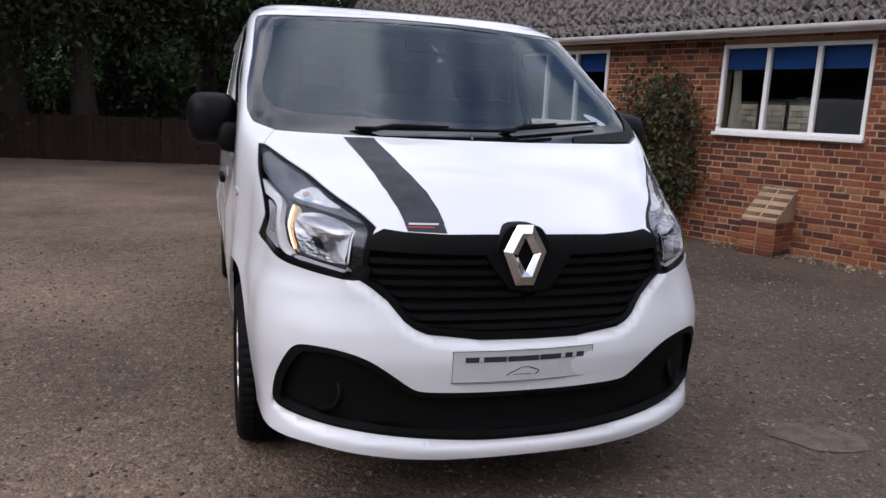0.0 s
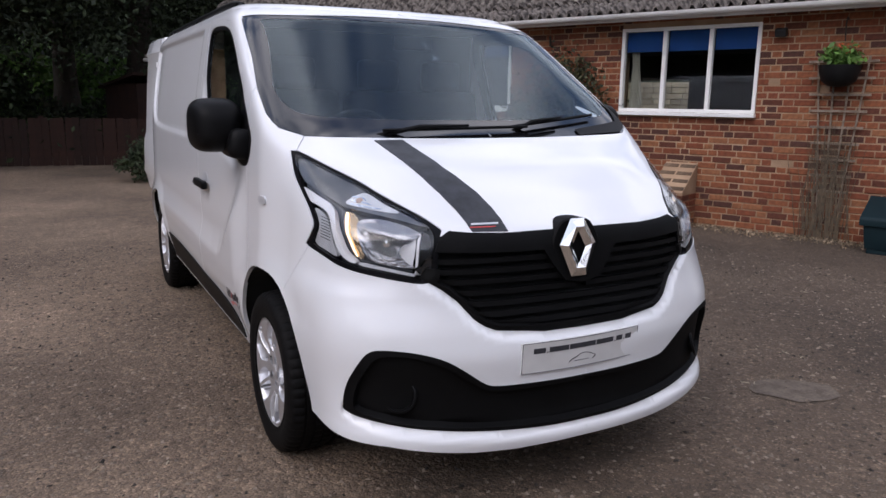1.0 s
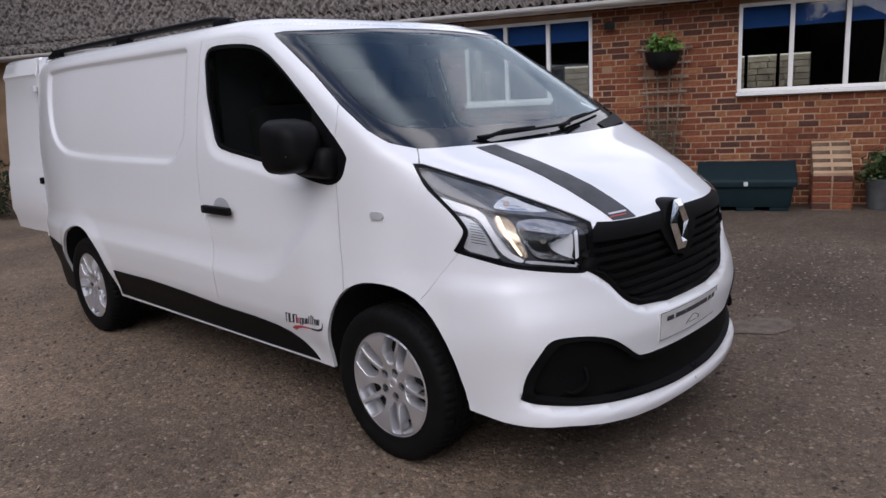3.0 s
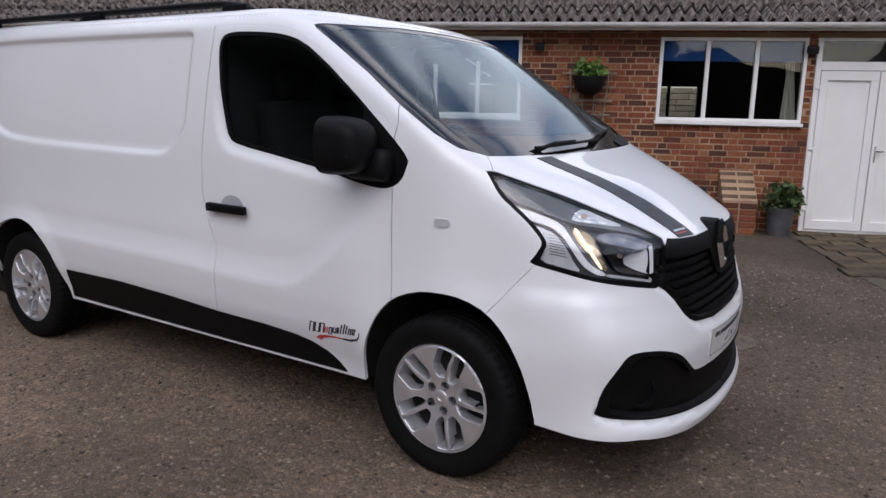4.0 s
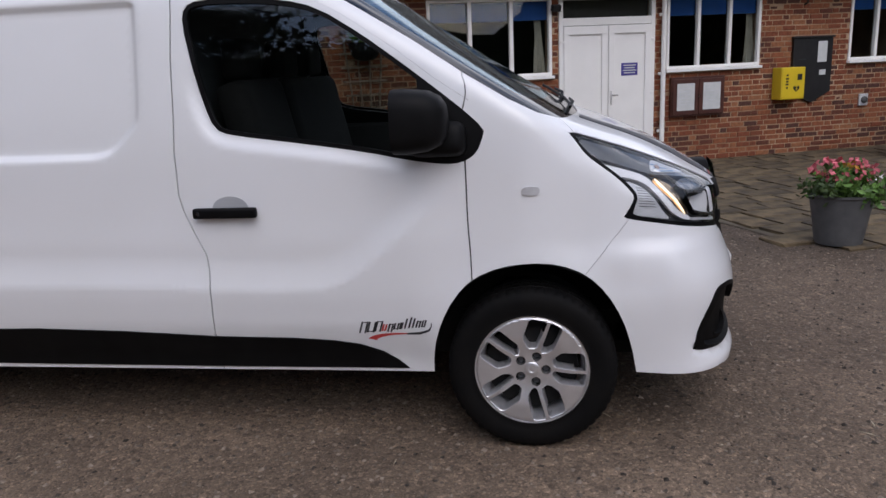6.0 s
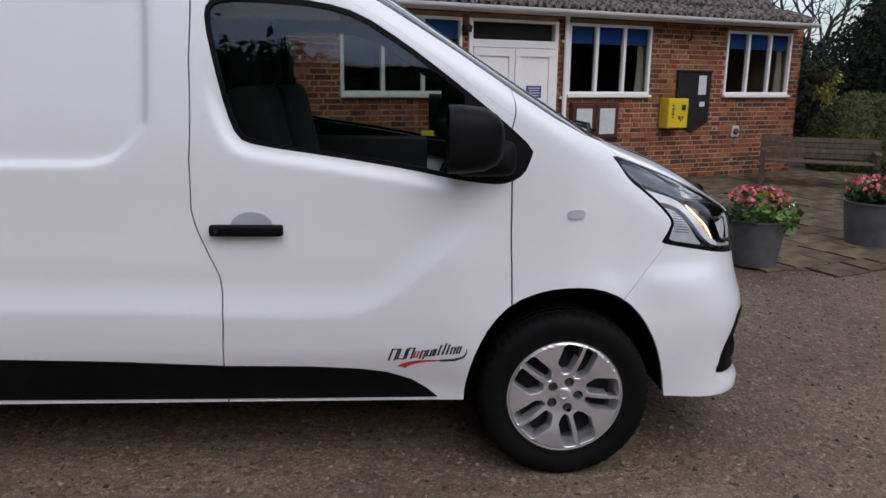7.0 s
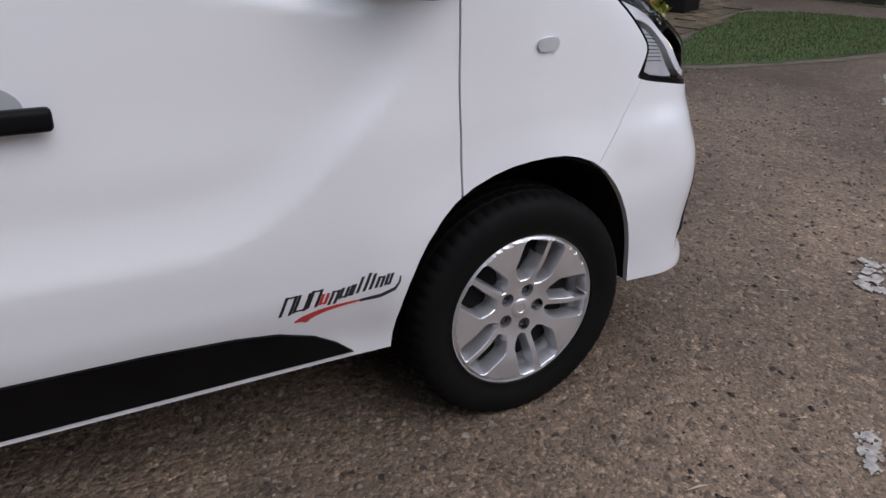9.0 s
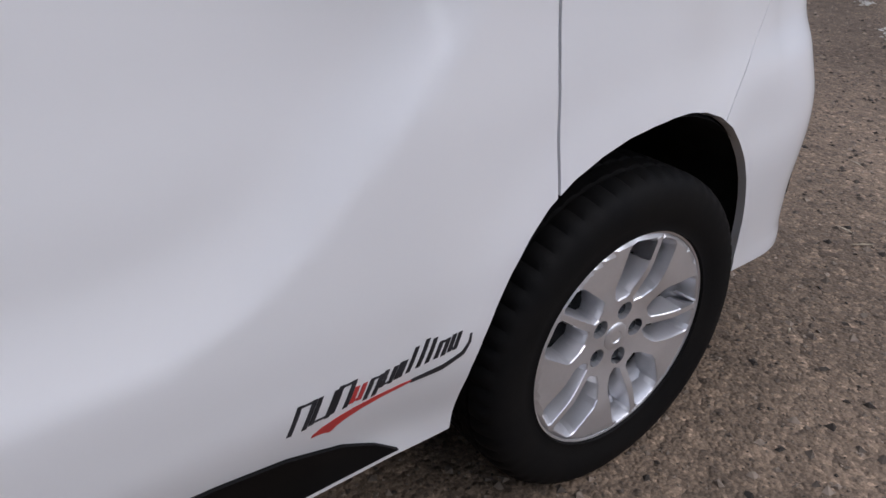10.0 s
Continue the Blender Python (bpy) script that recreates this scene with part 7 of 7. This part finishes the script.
part("chain", tube([(0, 0.28, 0.80), (0, 0.05, 0.82), (0, 0, 0.40)], 0.008, 5), BARK, hb)

sb = shrub("climbing_shrub", 4.35, 5.15, (0.70, 0.5, 1.02), "loose russet-green shrub with pale flowers against the brick wall", LEAF_RUSSET, 150, 60, 0.042, 1.02)
flowers("blossom", (0, 0, 1.15), (0.6, 0.45, 0.85), 150, 0.028, LEAF_YELLOW, sb)


# ---- patio: slabs, tubs, bench ----
PATIO = [(6.95, 0.02), (5.6, -0.62), (4.2, -1.25), (2.75, -1.95), (2.35, -2.4), (2.30, -3.3), (2.5, -3.95), (3.2, -4.25), (3.9, -5.15), (4.9, -6.9), (5.75, -8.35), (8.0, -9.6), (9.6, -9.2), (9.25, -6.2), (7.5, -1.75)]
pat = thing("pavement_patio", "old stone-paved patio with moss in the joints", "patio", kind="structure")
v2, tri = triangulate(PATIO, (), (), (0.4, 0.4), 0.3)
mesh_of("bed", [(x, y, 0.008) for x, y in v2], tri.tolist(), mat("mossy_joint", (0.085, 0.072, 0.045), 1.0, base2=(0.10, 0.08, 0.058), scale=4, fine=0.3), pat)

# tubs of flowers
def tub_of_flowers(name, x, y, r0, r1, h, label, mm):
    t = thing(name, label, "plant tub", pose(x, y, 0.02), "flower tubs")
    part("tub", lathe([(0.001, 0.0), (r0, 0.0), (r0 + (r1 - r0) * 0.5, h * 0.5), (r1, h - 0.02), (r1 + 0.012, h - 0.015), (r1 + 0.012, h), (r1 - 0.012, h), (r1 - 0.02, h - 0.05)], 36, "z"), mm, t, smooth=40)
    part("soil", lathe([(0.001, h - 0.04), (r1 - 0.01, h - 0.04)], 24, "z"), SOIL, t)
    return t


t1 = tub_of_flowers("flower_tub", 2.50, -2.36, 0.175, 0.235, 0.40, "grey tub of pink and orange flowers on the patio edge", ZINC)
leaf_mesh("foliage", clumps((0, -0.03, 0.46), (0.24, 0.24, 0.11), 34, 26, 0.04), 0.045, LEAF_LIT, t1)
leaf_mesh("dry_foliage", clumps((-0.05, 0.16, 0.45), (0.20, 0.14, 0.06), 14, 24, 0.035), 0.035, LEAF_MID, t1)
flowers("pink_blossom", (0, 0, 0.58), (0.25, 0.25, 0.10), 190, 0.036, PINK, t1)
flowers("orange_blossom", (-0.02, -0.05, 0.60), (0.07, 0.08, 0.05), 40, 0.036, ORANGE, t1)
flowers("white_blossom", (-0.1, -0.20, 0.52), (0.05, 0.06, 0.05), 10, 0.03, WHITE_PETAL, t1)
t2 = tub_of_flowers("flower_tub", 3.32, -3.92, 0.235, 0.285, 0.42, "large grey tub of red, white and yellow plants", ZINC)
leaf_mesh("foliage", clumps((0, 0, 0.47), (0.26, 0.26, 0.10), 30, 26, 0.04), 0.05, LEAF_MID, t2)
flowers("red_blossom", (0, 0.03, 0.57), (0.29, 0.27, 0.10), 240, 0.036, PINK, t2)
leaf_mesh("yellow_leaves", clumps((0.0, -0.25, 0.46), (0.14, 0.11, 0.17), 20, 22, 0.04), 0.055, LEAF_YELLOW, t2)
flowers("trailing_white", (-0.24, -0.14, 0.36), (0.08, 0.14, 0.13), 120, 0.026, WHITE_PETAL, t2)
t3 = thing("flower_planter", "black square planter with trailing grey and red plants", "planter", pose(6.05, -7.15, 0.02, 0, 0, 25))
part("box", boxed((0.62, 0.62, 0.52), (0, 0, 0.26), bevel=0.02), PLANTER_BLACK, t3)
part("rim", boxed((0.68, 0.68, 0.06), (0, 0, 0.51), bevel=0.015), PLANTER_BLACK, t3)
leaf_mesh("trailing_leaves", clumps((0, 0, 0.50), (0.40, 0.42, 0.18), 46, 26, 0.05), 0.045, mat("silver_leaf", (0.16, 0.19, 0.12), 0.7, base2=(0.09, 0.12, 0.06), scale=8, island=0.4), t3)
flowers("blossom", (0, 0.05, 0.66), (0.34, 0.34, 0.10), 130, 0.045, RED, t3)
shrub("low_shrub", 6.6, -6.45, (0.36, 0.42, 0.25), "small-leaved green shrub beside the bench", LEAF_DARK, 50, 40, 0.035, 0.27)

be = thing("bench", "weathered wooden park bench with a slatted back", "bench", Matrix.Translation((7.42, -5.62, 0.02)) @ pose(0, 0, 0, 0, 0, -116.6))
L = 1.66
for x in (-L / 2 + 0.06, L / 2 - 0.06):
    part("front_leg", boxed((0.065, 0.065, 0.50), (x, -0.26, 0.25), bevel=0.006), BENCH_WOOD, be)
    part("rear_leg", boxed((0.065, 0.065, 0.68), (x, 0.22, 0.32), Matrix.Rotation(radians(-8), 3, "X"), bevel=0.006), BENCH_WOOD, be)
    part("armrest", boxed((0.08, 0.56, 0.035), (x, -0.02, 0.515), bevel=0.008), BENCH_WOOD, be)
    part("side_rail", boxed((0.05, 0.48, 0.07), (x, -0.02, 0.31)), BENCH_WOOD, be)
for k in range(4):
    part("seat_slat", boxed((L, 0.10, 0.026), (0, -0.24 + k * 0.115, 0.37), bevel=0.005), BENCH_WOOD, be)
for k in range(4):
    part("back_slat", boxed((L, 0.024, 0.072), (0, 0.205 + k * 0.012, 0.435 + k * 0.080), Matrix.Rotation(radians(-8), 3, "X"), bevel=0.005), BENCH_WOOD, be)

# clipped hedge mound and other planting
mound = thing("topiary_mound", "rounded clipped evergreen hedge falling to one side", "hedge")
MOUND = [((9.72 - 0.16 * k, -7.55 - 0.36 * k, 0.40 - 0.03 * k), (0.85, 0.78, (1.03, 1.02, 0.92, 0.78, 0.64, 0.48, 0.32)[k])) for k in range(7)]
pts = np.concatenate([blob_points(c, r, k, 0.10) for (c, r), k in zip(MOUND, (16000,) * 7)])
pts = pts[pts[:, 2] > 0]
pts = pts[np.all([(((pts - np.array(c)) / np.array(r)) ** 2).sum(1) > 0.72 for c, r in MOUND], axis=0)]
leaf_mesh("foliage", pts + rng.normal(size=pts.shape) * 0.008, 0.034, HEDGE_LEAF, mound)
for c, r in MOUND:
    bm = bmesh.new()
    bmesh.ops.create_icosphere(bm, subdivisions=3, radius=1, matrix=Matrix.Translation(c) @ Matrix.Diagonal((r[0] * 0.95, r[1] * 0.95, r[2] * 0.95, 1)))
    part("inner_growth", bm, HEDGE_LEAF, mound, smooth=60)


def fence(name, x0, y0, x1, y1, height, step, mm, label, lift_z=0.0, pointed=False):
    f = thing(name, label, "fence", pose(x0, y0, lift_z, 0, 0, math.degrees(math.atan2(y1 - y0, x1 - x0))))
    ln = math.hypot(x1 - x0, y1 - y0)
    bm = boxed((step * 0.95, 0.02, height), (0, 0, height / 2))
    if pointed:
        for v in bm.verts:
            if v.co.z > height * 0.9:
                v.co.z += 0.05 * (1 if v.co.y > 0 else 1) * (1 - abs(v.co.x) / (step * 0.43))
    me = bpy.data.meshes.new("board")
    bm.to_mesh(me)
    bm.free()
    me.materials.append(mm)
    for k in range(int(ln / step)):
        b = new("board", me)
        b.parent = f
        b.matrix_basis = pose((k + 0.5) * step, rng.normal() * 0.004, rng.normal() * 0.012, 0, rng.normal() * 0.6, 0)
    for z in (0.25, height - 0.25):
        part("rail", boxed((ln, 0.04, 0.08), (ln / 2, 0.03, z)), mm, f)
    for k in range(int(ln / 2.4) + 1):
        part("post", boxed((0.10, 0.10, height + 0.08), (min(k * 2.4, ln), 0.06, height / 2)), mm, f)
    return f


fence("board_fence", -16, 16.6, 3.0, 14.0, 0.98, 0.14, DARK_BOARD, "dark brown boarded fence at the back of the yard")
fence("picket_fence", 9.5, -10.3, 5.2, -11.0, 0.70, 0.115, TIMBER, "weathered picket fence beside the lawn", 0, True)
fence("picket_fence", 5.0, -11.2, -3.0, -14.0, 0.74, 0.115, TIMBER, "weathered picket fence beside the lawn", 0, True)
shed = thing("timber_shed", "dark brown timber shed by the back fence", "shed", on_wall(-12.85, -0.7))
part("wall", boxed((1.5, 1.4, 1.75), (0, 0, 0.87)), TIMBER_SHED, shed)
bm = bmesh.new()
v = [bm.verts.new(p) for p in ((-0.85, -0.85, 1.62), (0.85, -0.85, 1.92), (0.85, 0.85, 1.92), (-0.85, 0.85, 1.62), (-0.85, -0.85, 1.68), (0.85, -0.85, 1.98), (0.85, 0.85, 1.98), (-0.85, 0.85, 1.68))]
for f in ((0, 3, 2, 1), (4, 5, 6, 7), (0, 1, 5, 4), (1, 2, 6, 5), (2, 3, 7, 6), (3, 0, 4, 7)):
    bm.faces.new([v[i] for i in f])
part("roof", bm, TIMBER_SHED, shed)
for k in range(10):
    part("board", boxed((0.145, 0.018, 1.72), (-0.675 + k * 0.15, -0.708, 0.86)), TIMBER_SHED, shed)
shrub("border_shrub", 0.0, 10.9, (0.60, 0.5, 0.33), "leafy green shrub by the end of the building", LEAF_DARK, 60, 46, 0.05, 0.32)
shrub("border_shrub", 1.0, 10.6, (1.0, 0.7, 0.40), "low dark green shrubs before the wing", LEAF_DARK, 70, 46, 0.045, 0.38)
shrub("border_shrub", 2.2, 9.6, (0.7, 0.6, 0.45), "low dark green shrubs before the wing", LEAF_MID, 50, 40, 0.06, 0.40)

# trees round the yard
for x, y, h, r, tr_r in ((-5.1, 15.6, 9.5, 4.6, 0.36), (-3.6, 15.4, 9.5, 4.4, 0.30), (-8.2, 16.6, 9.5, 4.8, 0.42), (-3.3, 19, 11, 4.0, 0.45), (0.5, 18, 11, 4.2, 0.4), (-12, 18, 10, 4, 0.4), (3.5, 22, 12, 4.6, 0.4), (-1.0, 23, 13, 4.5, 0.4), (-16, 14, 10, 4, 0.4)):
    tree(x, y, h, r, tr_r, "dark leafy tree behind the back fence", n=100, per=300, size=0.085, base=0.22)
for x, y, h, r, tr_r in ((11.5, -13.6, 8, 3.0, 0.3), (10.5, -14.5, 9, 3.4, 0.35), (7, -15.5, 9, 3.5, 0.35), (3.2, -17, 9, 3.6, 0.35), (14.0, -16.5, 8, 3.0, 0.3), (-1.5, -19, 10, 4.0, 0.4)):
    tree(x, y, h, r, tr_r, "dark leafy tree behind the picket fence", LEAF_SHADED, n=100, per=300, size=0.085, base=0.08)
for x, y, h, r in ((-19, 2.5, 7.6, 2.8), (-21, -3, 6.2, 2.6), (-19, 8.5, 6.6, 2.8), (-23, 13, 7.6, 3.2), (-18, -9, 6, 2.4), (-25, 5.5, 7.6, 2.6)):
    tree(x, y, h, r, 0.35, "leafy tree beyond the hedge", LEAF_SHADED, n=90, per=260, size=0.20, base=0.2)
tall = thing("bare_tree", "bare-branched tree behind the building", "tree", pose(20.6, -12.4, 0))
bm = tube([(0, 0, 0), (0.05, 0, 1.0), (0, 0.1, 1.8)], [0.26, 0.22, 0.18], 8)
def branch(p, d, ln, r, depth):
    side_way = Vector((rng.normal(), rng.normal(), rng.normal())) * 0.16
    q = p + (d + side_way).normalized() * ln * 0.5
    e = q + (d - side_way * 0.6 + Vector((0, 0, 0.18))).normalized() * ln * 0.5
    tube([p, q, e], [r, r * 0.8, r * 0.55], 5 if depth < 2 else 3, bm)
    if depth < 4:
        for at in ((q, 0.62), (e, 0.7), (e, 0.6)):
            w = (d + Vector((rng.normal(), rng.normal(), rng.normal() * 0.6)) * 0.55).normalized()
            branch(at[0], w, ln * at[1] * rng.uniform(0.8, 1.15), r * 0.52, depth + 1)
for k in range(8):
    an = 2 * math.pi * k / 8 + rng.random() * 0.5
    branch(Vector((0, 0.08, 1.5 + 0.04 * k)), Vector((math.cos(an) * 0.62, math.sin(an) * 0.62, 1)).normalized(), rng.uniform(1.7, 2.4), 0.075, 1)
part("branches", bm, BARK, tall, smooth=60)

# under-growth and the woods that close the yard
pts = np.concatenate((np.column_stack((rng.uniform(-18, 4, 85000), rng.uniform(17, 20, 85000), 4.2 * rng.random(85000) ** 1.1)), np.column_stack((rng.uniform(-4, 19, 125000), rng.uniform(-18.5, -14.5, 125000), 4.5 * rng.random(125000) ** 1.1))))
m = pts[:, 1] < 0
pts[m, 1] += 0.45 * np.maximum(pts[m, 0] - 4, 0)
# the growth drops towards the building
fall = np.where(pts[:, 1] > 0, 9.0, 2.62 + 1.1 * np.maximum(-1.2 - 0.49 * pts[:, 0] - 0.87 * pts[:, 1], 0) + 0.18 * np.sin(pts[:, 0] * 3.1))
pts = pts[pts[:, 2] < fall]
back = pts[:, 1] > 0
thin = back & (pts[:, 0] > -6.5) & (pts[:, 0] < 1.5) & (pts[:, 2] > 1.7 + 0.5 * np.sin(pts[:, 0] * 1.7))
tagged(leaf_mesh("undergrowth", pts[back & ~thin], 0.085, LEAF_DARK), "dense dark undergrowth below the trees", "undergrowth", kind="stuff")
tagged(leaf_mesh("undergrowth", pts[~back], 0.085, LEAF_SHADED), "dense shaded undergrowth behind the picket fence", "undergrowth", kind="stuff")
# the sun on these bushes is put in by the brighter leaf colour
for x, y, w, h in ((-6.4, 24.5, 2.2, 2.5), (-3.4, 25.5, 2.4, 2.9), (-0.6, 25.0, 2.0, 2.4)):
    shrub("far_bush", x, y, (w, 1.2, h * 0.55), "sunlit green bush beyond the back fence", LEAF_LIT, 90, 120, 0.13, h * 0.6, "bush", 0.2)
bm = bmesh.new()
ring = []
for k in range(121):
    a = 2 * math.pi * k / 120
    c, s = math.cos(a), math.sin(a)
    tall_h = 4.0 if c < -0.6 else 2.4 if s > 0 and c > 0.72 else 2.9 if s < 0 and c > 0.836 else 8.2 if s < 0 and c > 0.72 else (6.5 if s > 0.9 else 13 if s > 0.55 or (s < -0.3 and c > -0.15) else 8.2)
    top = tall_h + 0.7 * math.sin(k * 0.9) + 0.3 * math.sin(k * 2.3)
    R = 34 if s > 0 else 30
    ring.append((bm.verts.new((c * R, s * R, -0.5)), bm.verts.new((c * R, s * R, top))))
for a, b in zip(ring, ring[1:]):
    bm.faces.new((a[0], b[0], b[1], a[1]))
tagged(part("backdrop", bm, FAR_WOOD), "far dark woodland round the yard", "woodland", kind="structure")
# out of view: this dark hedge gives the cab windows a dark reflection
pts = np.column_stack((rng.uniform(-17.5, -14.5, 60000), rng.uniform(-12, 17, 60000), rng.random(60000)))
pts[:, 2] *= 2.3 + 0.5 * np.sin(pts[:, 1] * 0.9) + 0.3 * np.sin(pts[:, 1] * 2.7)
tagged(leaf_mesh("undergrowth", pts, 0.16, LEAF_SHADED), "dense dark hedge across the yard", "undergrowth", kind="stuff")
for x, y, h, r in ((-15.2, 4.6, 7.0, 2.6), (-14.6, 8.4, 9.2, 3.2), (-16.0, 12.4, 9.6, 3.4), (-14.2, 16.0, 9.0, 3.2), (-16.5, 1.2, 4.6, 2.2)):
    tree(x, y, h, r, 0.22, "dark leafy tree across the yard", LEAF_SHADED, n=90, per=240, size=0.17, base=0.10)

# ---- pieces of walls and paving ----
made = {}
for u, ln, z in loose_bricks:
    if ln not in made:
        bv, bf = brick_shape(ln)
        made[ln] = bpy.data.meshes.new("brick")
        made[ln].from_pydata(bv, [], bf)
        made[ln].materials.append(BRICK)
    b = new("brick", made[ln])
    b.parent = front_wall
    b.matrix_basis = pose(u, rng.normal() * 0.0022, z)

patio = np.array(PATIO)
slab_meshes = []
for w, l in ((0.42, 0.30), (0.30, 0.30), (0.54, 0.30)):
    bm = boxed((w, l, 0.05), (0, 0, -0.005), bevel=0.010, seg=1)
    for v in bm.verts:
        v.co.x += rng.normal() * 0.006
        v.co.y += rng.normal() * 0.006
    me = bpy.data.meshes.new("slab")
    bm.to_mesh(me)
    bm.free()
    me.materials.append(SLAB)
    slab_meshes.append((w, me))
for r in range(25):
    off = 0.18 + r * 0.318
    s = 3.6 + rng.random() * 0.4
    while s < 16:
        w, me = slab_meshes[int(rng.integers(3))]
        c = WALL_M @ Vector((s + w / 2, -off, 0))
        if inside_poly(np.array([(c.x, c.y)]), patio)[0]:
            b = new("slab", me)
            b.parent = pat
            b.matrix_basis = WALL_M @ pose(s + w / 2, -off, 0.006 + rng.normal() * 0.003, rng.normal() * 0.4, rng.normal() * 0.4, rng.normal() * 1.6)
        s += w + 0.018
